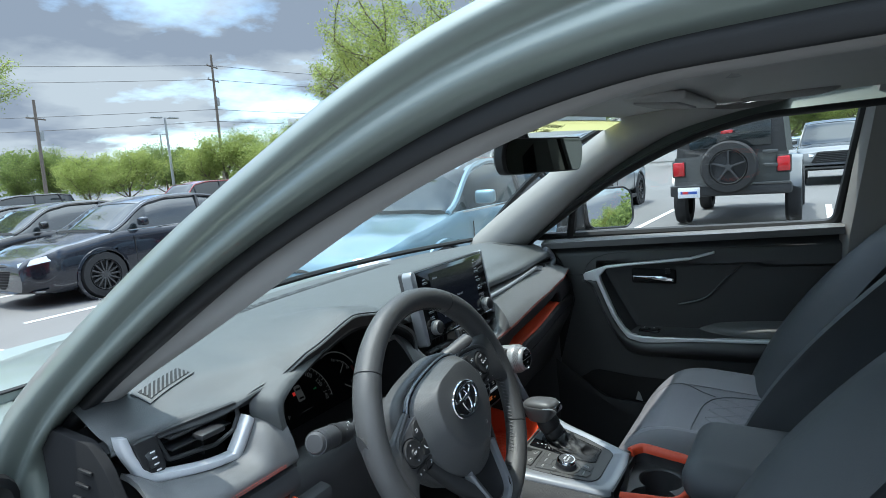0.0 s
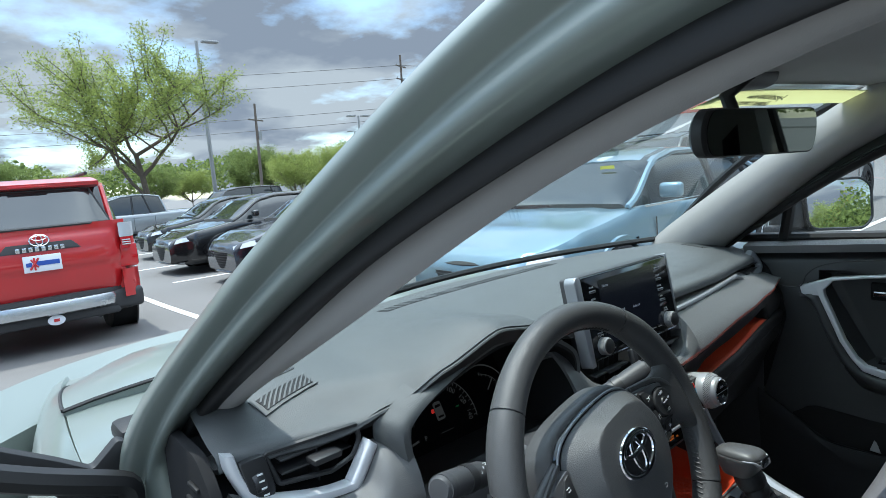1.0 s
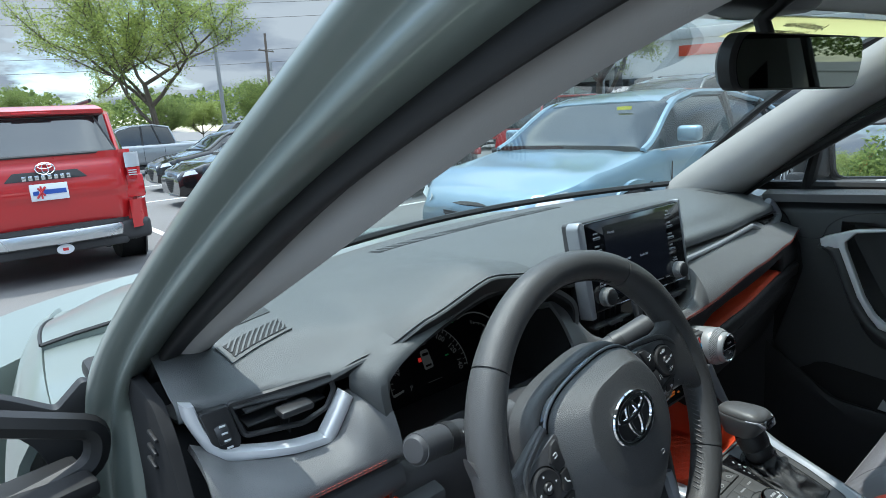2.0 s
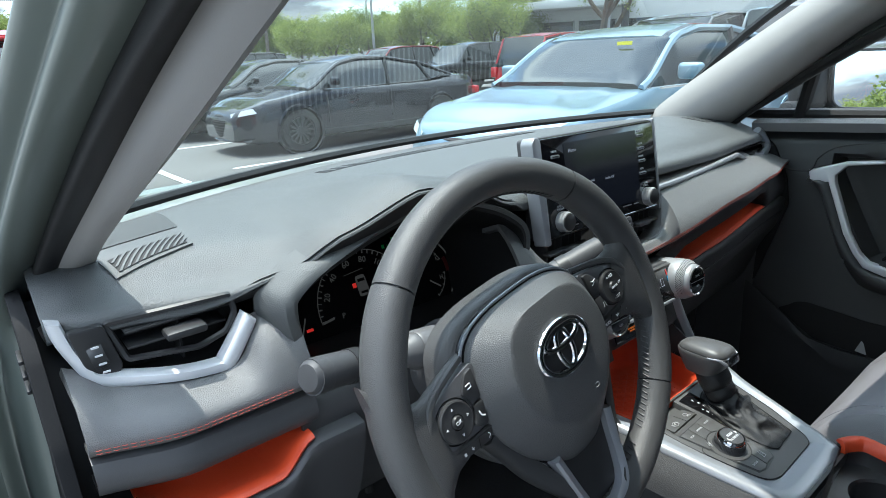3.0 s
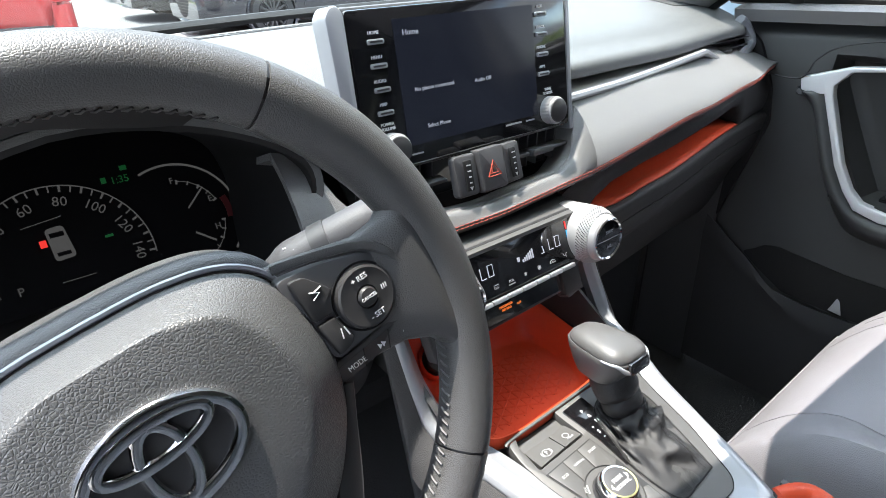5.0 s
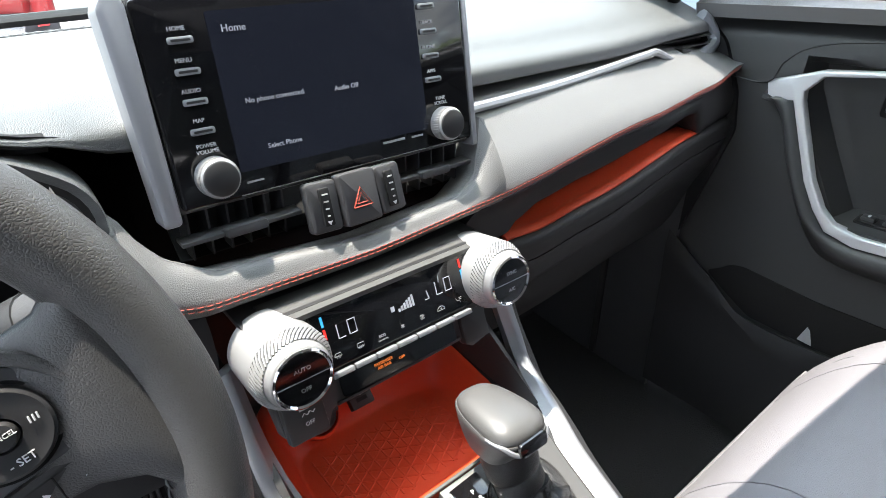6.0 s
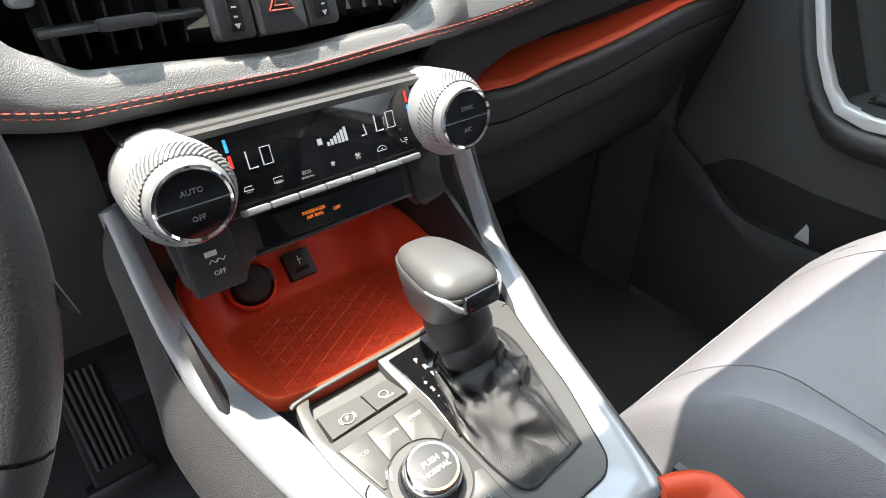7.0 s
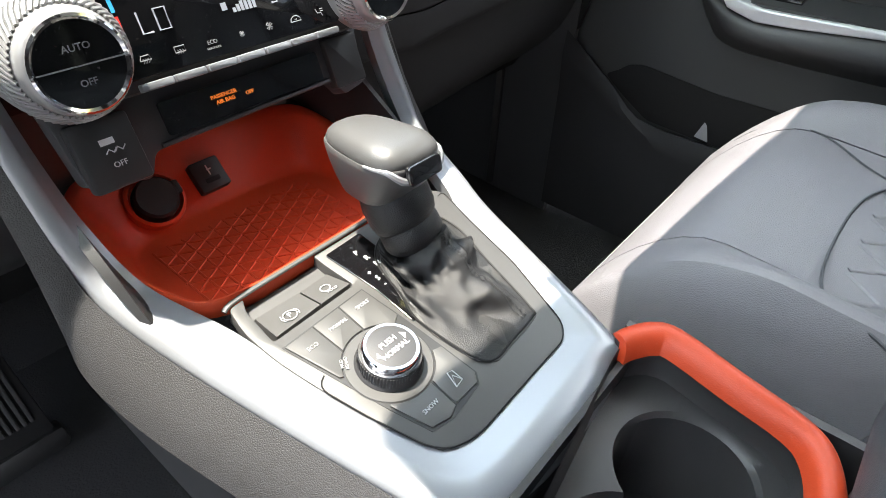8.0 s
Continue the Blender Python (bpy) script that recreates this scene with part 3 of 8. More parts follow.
def dash_top(u, v):
    x = -0.705 + 1.42 * u
    ly, lz = table(x, LIP_Y), table(x, LIP_Z)
    k0 = 1 - .75 * smooth(-.60, -.52, x) * smooth(-.14, -.20, x)
    c = Vector((x, 1.16 - 0.42 * x * x - 0.015, 1.172 + 0.02 * x))
    pts = [c, Vector((x, c.y * .65 + ly * .35, 1.188 + .012 * x)), Vector((x, ly + .085, max(1.184, lz + .008))), Vector((x, ly + .03, lz + .010)), Vector((x, ly + .006, lz + .003)), Vector((x, ly, lz + .003 - .011 * k0)), Vector((x, ly + .006, lz + .001 - .017 * k0)), Vector((x, ly + .06, lz - .006 - .016 * k0))]
    w = v * (len(pts) - 1)
    k = min(int(w), len(pts) - 2)
    f = w - k
    a, b, d, e = pts[max(k - 1, 0)], pts[k], pts[k + 1], pts[min(k + 2, len(pts) - 1)]
    return 0.5 * ((2 * b) + (d - a) * f + (2 * a - 5 * b + 4 * d - e) * f * f + (3 * b - a - 3 * d + e) * f ** 3)


part("dash_top_pad", sheet(lambda u, v: dash_top(u, 1 - v), 96, 42, 0.006), "dash", dash, "dark grey soft-touch dash top")


# a near-black backing behind all faces; inner shade is put in its colour
def carcass(u, v):
    x = -0.715 + 1.43 * u
    deep = .10 * smooth(-.545, -.525, x) * smooth(-.150, -.175, x)
    pts = [(.80 + deep, 1.14), (.735 + deep, 1.10), (.70 + deep, 1.04), (.69 + deep * .4, .98), (.72, .86), (.82, .72), (.95, .70)]
    w = v * 6
    k = min(int(w), 5)
    f = w - k
    return Vector((x, pts[k][0] * (1 - f) + pts[k + 1][0] * f, pts[k][1] * (1 - f) + pts[k + 1][1] * f))


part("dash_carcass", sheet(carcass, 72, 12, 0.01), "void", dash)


def strip(x0, x1, curve, n=40, m=10, thick=0.006):
    """A face running along x, its section given by curve(x) as (y, z) rows."""
    def at(u, v):
        x = x0 + (x1 - x0) * u
        pts = curve(x)
        w = v * (len(pts) - 1)
        k = min(int(w), len(pts) - 2)
        f = w - k
        P = [Vector((x, *q)) for q in pts]
        a, b, d, e = P[max(k - 1, 0)], P[k], P[k + 1], P[min(k + 2, len(P) - 1)]
        return 0.5 * ((2 * b) + (d - a) * f + (2 * a - 5 * b + 4 * d - e) * f * f + (3 * b - a - 3 * d + e) * f ** 3)
    return sheet(at, n, m, -thick)


# passenger side pad and the seam that runs across the middle
STITCH_Z = [(-.20, 1.062), (-.13, 1.052), (0, 1.052), (.13, 1.058), (.40, 1.082), (.57, 1.091), (.70, 1.097)]
STITCH_Y = [(-.20, .615), (-.13, .602), (0, .598), (.13, .600), (.40, .612), (.57, .628), (.70, .655)]


def right_pad(x):
    sy, sz = table(x, STITCH_Y), table(x, STITCH_Z)
    top = 1.128 + 0.02 * (x - .14) if x < .52 else 1.136 - (x - .52) * .12
    ty = .672 + .03 * smooth(.3, .7, x)
    return [(ty + .03, top + .006), (ty, top), (ty - .018, top * .75 + sz * .25), (sy + .012, top * .35 + sz * .65), (sy, sz + .006), (sy + .001, sz), (sy + .010, sz - .012), (sy + .03, sz - .018)]


part("passenger_pad", strip(.150, .705, right_pad), "pad", dash, "grey stitched vinyl pad")


PAD_TOP = [(-.22, 1.150), (-.185, 1.142), (-.168, 1.118), (-.157, 1.098), (-.145, 1.086), (-.118, 1.073), (0, 1.066), (.10, 1.070), (.125, 1.080), (.14, 1.104), (.152, 1.128)]


def middle_pad(x):
    sy, sz, tz = table(x, STITCH_Y), table(x, STITCH_Z), table(x, PAD_TOP)
    lean = .014 + .42 * (tz - 1.066)
    return [(sy + lean + .03, tz - .014), (sy + lean + .002, tz - .003), (sy + lean - .003, tz - .004), (sy + lean * .5, tz * .72 + sz * .28), (sy + .002, tz * .3 + sz * .7), (sy, sz), (sy + .010, sz - .012), (sy + .03, sz - .018)]


part("middle_pad", strip(-.202, .152, middle_pad, 60, 20), "pad", dash, "grey vinyl pad curving under the centre vents")


def stitch_row(x0, x1, ys, zs, step=0.0062, dy=-0.0012, dz=0.0):
    bms = []
    n = int((x1 - x0) / step)
    for i in range(n):
        a, b = x0 + i * step, x0 + (i + .66) * step
        bms.append(tube([(a, table(a, ys) + dy, table(a, zs) + dz), ((a + b) / 2, table((a + b) / 2, ys) + dy - .0006, table((a + b) / 2, zs) + dz), (b, table(b, ys) + dy, table(b, zs) + dz)], 0.00045, 4))
    return join(*bms)


part("stitching", join(stitch_row(-.19, .70, STITCH_Y, STITCH_Z, dz=.0030), stitch_row(-.19, .70, STITCH_Y, STITCH_Z, dz=-.0006, dy=-.0006)), "thread", dash, "double row of orange stitching")

# silver spear and right vent
SPEAR = [(.15, .664, 1.126), (.30, .668, 1.129), (.47, .676, 1.138), (.50, .678, 1.138), (.55, .683, 1.120), (.60, .690, 1.100), (.655, .70, 1.110), (.70, .705, 1.128), (.69, .715, 1.155), (.675, .72, 1.166)]
part("silver_spear", tube(catmull(SPEAR, 60), lambda f: .0052 + .0042 * smooth(.35, .7, f), 8, up=(0, 1, 0)), "silver", dash, "satin silver trim strip")
right_vent = part("air_vent", prism([(.52, 1.136), (.565, 1.112), (.655, 1.104), (.69, 1.128), (.68, 1.152), (.55, 1.150)], .05, m=Matrix(((1, 0, 0, 0), (0, 0, 1, .72), (0, 1, 0, 0), (0, 0, 0, 1)))), "void", dash, "slatted side air vent")
for i in range(3):
    part("slat", box((.13, .02, .0022), (.618, .712, 1.116 + .012 * i), .0008), "black", right_vent)
part("tab", box((.022, .02, .006), (.60, .700, 1.127), .002), "black", right_vent)


# lower passenger side: tray lip, orange tray, glove box
TRAY_TOP = [(-.20, 1.02), (.10, 1.0), (.19, .991), (.205, 1.003), (.24, 1.016), (.317, 1.026), (.545, 1.054), (.578, 1.050), (.602, 1.014), (.72, 1.02)]
TRAY_LOW = [(-.20, .985), (.19, .983), (.24, .980), (.32, .989), (.60, 1.010), (.72, 1.018)]


def under_pad(x):
    sy, sz, tz = table(x, STITCH_Y), table(x, STITCH_Z), table(x, TRAY_TOP)
    return [(sy + .004, sz - .008), (sy + .014, sz - .016), (.628 + .03 * smooth(.45, .72, x), tz * .6 + sz * .4), (.632 + .03 * smooth(.45, .72, x), tz + .002), (.645 + .03 * smooth(.45, .72, x), tz), (.70, tz + .01)]


part("pad_underside", strip(.125, .715, under_pad, 60, 14), "low_dark", dash)


def glove(x):
    tz = table(x, TRAY_LOW)
    y = .622 + .03 * smooth(.3, .70, x)
    return [(y + .05, tz + .004), (y + .012, tz + .002), (y, tz - .004), (y + .001, tz - .016), (y + .003, tz - .030), (y + .009, tz - .033), (y + .004, tz - .036), (y + .014, tz - .07), (y + .04, .90), (y + .08, .80), (y + .16, .72)]


part("glove_box", strip(.135, .715, glove, 40, 40), "low_dark", dash, "charcoal plastic glove box front")


def orange_floor(x):
    lo, hi = table(x, TRAY_LOW), table(x, TRAY_TOP)
    y = .622 + .03 * smooth(.3, .70, x)
    return [(y + .006, lo + .003), (y + .014, lo + .0055), (y + .026, lo + .003), (y + .06, lo + .006), (y + .075, lo * .5 + hi * .5), (y + .07, hi + .012)]


part("passenger_tray", strip(.186, .604, orange_floor, 50, 16, .003), "orange", dash, "burnt orange rubber tray lining")


# driver side: vent, silver frame, pad, orange tray, switch panel
def fy(x):
    """The driver side face leans back a little towards the door."""
    return .664 + .04 * smooth(-.60, -.72, x)


def face_point(x, z, dy=0.0):
    return (x, fy(x) + dy, z)


FRAME_OUT = [(-.7035, 1.158), (-.7010, 1.137), (-.6905, 1.109), (-.6825, 1.0945), (-.672, 1.0895), (-.6267, 1.085), (-.5760, 1.0795), (-.5640, 1.084), (-.5421, 1.1158), (-.5400, 1.122)]
FRAME_IN = [(-.6935, 1.155), (-.6870, 1.128), (-.6780, 1.1085), (-.6745, 1.1045), (-.6656, 1.1015), (-.6249, 1.0955), (-.5835, 1.0905), (-.5760, 1.0945), (-.5520, 1.1270), (-.5500, 1.131)]
FRAME_LINES = [catmull([(x, 0, z) for x, z in q], 60) for q in (FRAME_OUT, FRAME_IN)]


def vent_frame_ring(i):
    a, b = FRAME_LINES[0][i], FRAME_LINES[1][i]
    row = ((-.05, .012), (0, .0), (.12, -.0030), (.5, -.0040), (.88, -.0030), (1, .0), (1.05, .012))
    return [Vector((a.lerp(b, k).x, fy(a.lerp(b, k).x) - .010 + dy, a.lerp(b, k).z)) for k, dy in row]


part("silver_vent_frame", loft([vent_frame_ring(i) for i in range(61)]), "bright_trim", dash, "satin silver vent surround", 50)
left_vent = part("air_vent", prism([(-.698, 1.150), (-.690, 1.115), (-.672, 1.096), (-.577, 1.086), (-.546, 1.122), (-.54, 1.150)], .03, m=Matrix(((1, 0, 0, 0), (0, 0, 1, .70), (0, 1, 0, 0), (0, 0, 0, 1)))), "void", dash, "black slatted side air vent")
ring = rounded([(-.662, 1.146), (-.651, 1.1095), (-.592, 1.1070), (-.566, 1.1140), (-.555, 1.131), (-.558, 1.150)], .004)
part("vent_ring", tube([face_point(x, z, .002) for x, z in ring], .0032, 6, closed=True, up=(0, 1, 0)), "black", left_vent)
for z in (1.122, 1.137):
    part("slat", box((.088, .03, .0025), (-.606, .688, z), .0008), "black", left_vent)
part("slat", box((.002, .03, .045), (-.605, .692, 1.118)), "black", left_vent)
part("tab", box((.036, .022, .008), (-.603, .664, 1.1285), .003), "black", left_vent)
part("thumb_wheel_panel", prism(rounded([(-.692, 1.148), (-.684, 1.112), (-.672, 1.100), (-.660, 1.096), (-.655, 1.106), (-.664, 1.148)], .004), .008, .002, Matrix(((1, 0, 0, 0), (0, 0, -1, .688), (0, 1, 0, 0), (0, 0, 0, 1)))), "black", dash)
part("thumb_wheel", lathe([(0, -.006), (.013, -.006), (.014, 0), (.013, .006), (0, .006)], pose(-.673, .688, 1.120, 0, 80, 0), 20), "button", dash)
for i in range(4):
    part("tick_mark", box((.006, .001, .0016), (-.6745 + i * .0015, .6735 - 0.0004 * i, 1.132 - i * .008)), "white", dash)


def left_pad(x):
    y = .640 + .03 * smooth(-.62, -.72, x)
    b = 1.056
    t = table(x, [(-.72, 1.12), (-.69, 1.105), (-.67, 1.090), (-.63, 1.085), (-.58, 1.081), (-.562, 1.086), (-.54, 1.118), (-.50, 1.12)])
    return [(y + .035, t + .002), (y + .006, t - .002), (y - .016, t * .6 + b * .4), (y - .026, b + .008), (y - .027, b), (y - .020, b - .008), (y + .01, b - .016)]


part("driver_pad", strip(-.70, -.505, left_pad, 30), "pad", dash, "grey grained vinyl pad")
LP_Y, LP_Z = [(-.72, .644), (-.62, .6125), (-.50, .6125)], [(-.72, 1.058), (-.50, 1.058)]
part("stitching", join(stitch_row(-.695, -.525, LP_Y, LP_Z), stitch_row(-.695, -.525, LP_Y, LP_Z, dz=-.0032)), "thread", dash)


def left_low(x):
    y = .620 + .03 * smooth(-.62, -.72, x)
    return [(y + .02, 1.046), (y, 1.040), (y - .006, 1.020), (y + .004, 1.006), (y + .04, 1.002), (y + .07, 1.002)]


part("tray_hood", strip(-.70, -.505, left_low, 20), "dash_low", dash)


def tray_lip_l(x):
    z = .964 + .03 * smooth(-.62, -.70, x) + .03 * smooth(-.555, -.515, x)
    y = .606 + .03 * smooth(-.62, -.72, x)
    return [(y + .02, z + .002), (y, z), (y - .004, z - .01), (y + .006, z - .05), (y + .03, z - .12), (y + .10, z - .22), (y + .2, z - .24)]


part("knee_panel", strip(-.71, -.46, tray_lip_l, 24, 14), "dash_low", dash, "charcoal plastic knee panel with switches")


def tray_l(x):
    z = .964 + .03 * smooth(-.62, -.70, x) + .03 * smooth(-.555, -.515, x)
    y = .606 + .03 * smooth(-.62, -.72, x)
    return [(y + .002, z + .003), (y + .012, z + .006), (y + .04, z - .002), (y + .07, z + .01), (y + .08, z + .06)]


part("driver_tray", strip(-.675, -.515, tray_l, 24, 12, .003), "orange", dash, "burnt orange rubber tray lining")
KNEE = Matrix(((1, 0, 0, 0), (0, .17, -.985, .6050), (0, .985, .17, .930), (0, 0, 0, 1)))  # local z stands off the panel
bank = part("switch_bank", prism(rounded([(-.668, -.0135), (-.5525, -.0145), (-.5455, -.002), (-.5495, .0175), (-.668, .0190)], [.003, .004, .006, .005, .003]), .006, .0015, KNEE @ pose(0, 0, -.003)), "dash_low", dash, "charcoal row of flush switches")
for x0, x1 in ((-.6650, -.6455), (-.6435, -.6240), (-.6215, -.6020), (-.5985, -.5785), (-.5770, -.5580)):
    part("switch_gap", prism(rect(x1 - x0 + .0016, .0205, .001), .0006, 0, KNEE @ pose((x0 + x1) / 2, .0035, .0029)), "void", bank)
    part("switch_button", prism(rect(x1 - x0 - .0006, .0185, .0012), .0018, .0005, KNEE @ pose((x0 + x1) / 2, .0035, .0029)), "button", bank)
part("switch_lamp", box((.0068, .0010, .0004), (-.5885, .0098, .0048), 0, KNEE), "lamp_mark", bank, "pale green indicator line")
SY = KNEE @ pose(-.5885, .0022, .0048)
part("lamp_symbol", join(tube([SY @ Vector(q) for q in ((.0005, .0026, 0), (.0030, .0022, 0), (.0044, 0, 0), (.0030, -.0022, 0), (.0005, -.0026, 0), (.0005, .0026, 0))], .0003, 4), letters("A", .0032, SY @ pose(.0022, 0, 0)), *[tube([SY @ Vector((-.0040, y, 0)), SY @ Vector((-.0008, y, 0))], .0003, 4) for y in (.0022, .0008, -.0008, -.0022)]), "white", bank)
SC = KNEE @ pose(-.6095, .0010, .0048)
part("camera_symbol", join(*[tube([SC @ Vector((x + .0016 * math.cos(a), y + .0014 * math.sin(a), 0)) for a in (-1.2 + .5 * i for i in range(10))], .0003, 4) for x, y in ((-.0022, -.0006), (.0018, .0006), (.0030, .0028))]), "white", bank)
part("bank_rib", tube(catmull([KNEE @ Vector(q) for q in ((-.5535, .0150, .003), (-.5505, .0135, .0052), (-.5488, .0020, .0058), (-.5505, -.0085, .0052), (-.5540, -.0105, .003))], 16), .0016, 8), "dash_low", bank)
part("release_slot", prism(rounded([(-.592, -.0445), (-.556, -.0490), (-.555, -.0425), (-.590, -.0375)], .002), .005, .001, KNEE @ pose(0, 0, -.012)), "black", dash, "black bonnet release lever in the knee panel")
# end cap of the dashboard by the door
part("end_cap", prism(rounded([(.72, 1.155), (.69, 1.13), (.655, 1.06), (.645, 1.0), (.70, .80), (.80, .72), (.84, .9), (.84, 1.16)], .01), .012, .003, Matrix(((0, 0, -1, -.712), (1, 0, 0, 0), (0, 1, 0, 0), (0, 0, 0, 1)))), "side", dash)
part("end_cap", prism(rounded([(.72, 1.155), (.69, 1.13), (.655, 1.06), (.645, 1.0), (.70, .80), (.80, .72), (.84, .9), (.84, 1.16)], .01), .012, .003, Matrix(((0, 0, 1, .706), (1, 0, 0, 0), (0, 1, 0, 0), (0, 0, 0, 1)))), "side", dash)

for i in range(3):
    part("side_slot", box((.004, .030, .004), (-.726, .730 + .012 * i, 1.120 - .020 * i), .001), "rubber", dash)


def column_panel(x):
    return [(.66, 1.040), (.632, 1.030), (.622, 1.005), (.628, .96), (.65, .90), (.70, .82), (.80, .76)]


part("column_panel", strip(-.520, -.130, column_panel, 20, 16), "dash_low", dash, "charcoal panel under the steering column")
sb = part("start_button", lathe([(0, .004), (.016, .004), (.017, .002)], facing((-.195, .620, .992), (0, -1, .12)), 32), "gloss", dash)
part("start_ring", lathe([(.0168, .003), (.019, .0055), (.021, .003), (.0205, 0)], facing((-.195, .620, .992), (0, -1, .12)), 32), "chrome", sb)


def top_z(x, y):
    """Height of the dash top at a place."""
    u = (x + .705) / 1.42
    a, b = 0.0, .58
    for _ in range(12):
        m = (a + b) / 2
        a, b = (m, b) if dash_top(u, m).y > y else (a, m)
    return dash_top(u, (a + b) / 2).z


def on_top(poly, name, mat, lift=.0012, parent=None, label="", n=6):
    """A thin patch lying on the dash top, its four corners given in x, y."""
    a, b, c, d = (Vector(q) for q in poly)

    def at(u, v):
        q = a.lerp(b, u).lerp(d.lerp(c, u), v)
        return Vector((q.x, q.y, top_z(q.x, q.y) + lift))
    return part(name, sheet(at, n, n, .002), mat, parent or dash, label)


NEAR, FAR = ((-.6394, .7245), (-.5614, .7417)), ((-.6470, .7535), (-.5593, .7865))
demist = on_top([NEAR[0], NEAR[1], FAR[1], FAR[0]], "side_demister", "dash", .0024, None, "slatted side demister grille")
SLOT = [Vector(q) for q in ((-.6345, .7300), (-.5660, .7455), (-.5645, .7770), (-.6395, .7500))]
on_top([tuple(q) for q in SLOT], "slot_floor", "void", .0030, demist)


def slot_point(u, v):
    return SLOT[0].lerp(SLOT[1], u).lerp(SLOT[3].lerp(SLOT[2], u), v)


for i in range(12):
    u0, u1 = (i - 3) / 9, i / 9  # each bar runs obliquely across the slot
    v0, v1 = max(0, -u0 / (u1 - u0)), min(1, (1 - u0) / (u1 - u0))
    if v1 - v0 > .08:
        a, b = slot_point(u0 + (u1 - u0) * v0, v0), slot_point(u0 + (u1 - u0) * v1, v1)
        on_top([tuple(a), (a.x + .0024, a.y - .0004), (b.x + .0024, b.y - .0004), tuple(b)], "slat", "dash", .0040, demist, "", 3)
MESH = [Vector(q) for q in ((-.6527, .7832), (-.5546, .8197), (-.5411, .9600), (-.6250, .9400))]
mesh_bed = on_top([tuple(q) for q in MESH], "speaker_mesh", "black", .0008, None, "fine ribbed speaker mesh", 8)


def mesh_rib(f, n=10):
    a, b = MESH[0].lerp(MESH[3], f), MESH[1].lerp(MESH[2], f)
    pts = [a.lerp(b, i / n) for i in range(n + 1)]
    return tube([(p.x, p.y, top_z(p.x, p.y) + .0010) for p in pts], .0008, 4)


part("mesh_ribs", join(*[mesh_rib(i / 56) for i in range(57)]), "dash", mesh_bed)
on_top([(.60, .800), (.66, .790), (.66, .850), (.60, .862)], "speaker_mesh", "mesh", .0010, None, "", 6)
front_vent = on_top([(-.26, 1.012), (.26, 1.012), (.26, 1.050), (-.26, 1.050)], "windscreen_demister", "void", .0004, None, "long slatted demister under the windscreen", 10)
for i in range(44):
    x = -.253 + .0118 * i
    on_top([(x, 1.013), (x + .0045, 1.013), (x + .0045, 1.049), (x, 1.049)], "slat", "dash", .0012, front_vent, "", 1)

# ---- instrument cluster ----
cluster = thing("instrument_cluster", "dark instrument cluster with round dials lit in white and red", "instrument panel")
CL = facing((-.355, .770, 1.072), (0, -1, .40))


HOOD_FRONT = [(-.495, 1.020), (-.508, 1.085), (-.513, 1.128), (-.502, 1.146), (-.45, 1.170), (-.35, 1.197), (-.27, 1.188), (-.205, 1.160), (-.178, 1.130), (-.186, 1.085), (-.200, 1.030)]
HOOD_BACK = [(-.495, 1.010), (-.500, 1.045), (-.500, 1.085), (-.475, 1.135), (-.415, 1.158), (-.345, 1.166), (-.265, 1.158), (-.215, 1.132), (-.200, 1.095), (-.205, 1.055), (-.210, 1.015)]
HOOD_LINES = [catmull([(x, 0, z) for x, z in q], 36) for q in (HOOD_FRONT, HOOD_BACK)]


def hood_at(u, v):
    a, b = HOOD_LINES
    i = u * 36
    k = min(int(i), 35)
    p, q = a[k].lerp(a[k + 1], i - k), b[k].lerp(b[k + 1], i - k)
    m = p.lerp(q, smooth(.05, 1, v))
    return Vector((m.x, .632 + .150 * v + .008 * smooth(.25, .0, u), m.z))


# near-black inside: the hood's own shade is painted into it
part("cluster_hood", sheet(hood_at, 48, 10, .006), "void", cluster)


def hood_rim(u, v):
    a = HOOD_LINES[0]
    i = u * 36
    k = min(int(i), 35)
    p = a[k].lerp(a[k + 1], i - k)
    c = Vector((-.355, 0, 1.08))
    out = (p - c).normalized()
    q = p + out * ((.018 * smooth(.06, .2, u) * smooth(.48, .34, u) + .002) * v - .002)
    return Vector((q.x, .632 + .008 * smooth(.25, .0, u) - .010 * math.sin(math.pi * v) * smooth(.4, .1, u) + .034 * v * v, q.z))


# strip in rubber black, added to draw the shade below the dash lip
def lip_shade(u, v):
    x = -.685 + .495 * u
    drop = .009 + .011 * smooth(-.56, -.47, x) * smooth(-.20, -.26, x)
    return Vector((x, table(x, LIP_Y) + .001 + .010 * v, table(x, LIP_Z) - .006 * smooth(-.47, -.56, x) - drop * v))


part("lip_shade_band", sheet(lip_shade, 60, 5, -.006), "rubber", cluster, "black band standing for the shade under the dash top edge")
part("cluster_surround", sheet(hood_rim, 48, 6, -.006), "dash", cluster, "charcoal frame round the dials")
part("cluster_shelf", sheet(lambda u, v: (-.535 + .345 * u, .64 + .14 * v, 1.012 + .004 * v), 8, 4, -.01), "black", cluster)
face = part("cluster_face", prism(rect(.375, .200, .02), .004, 0, CL @ pose(.010, -.006, 0)), "dial_face", cluster)


def ring_arc(r, a0, a1, w, m, n=40):
    return sheet(lambda u, v: m @ Vector(((r + w * v) * math.cos(radians(a0 + (a1 - a0) * u)), (r + w * v) * math.sin(radians(a0 + (a1 - a0) * u)), .0055)), n, 1, .0006)


def ticks(r, a0, a1, n, size, m):
    return join(*[box((size, .0012 if i % 2 else .0018, .0005), (0, 0, 0), 0, m @ pose(r * math.cos(radians(a)), r * math.sin(radians(a)), .0055, 0, 0, a)) for i, a in ((i, a0 + (a1 - a0) * i / (n - 1)) for i in range(n))])


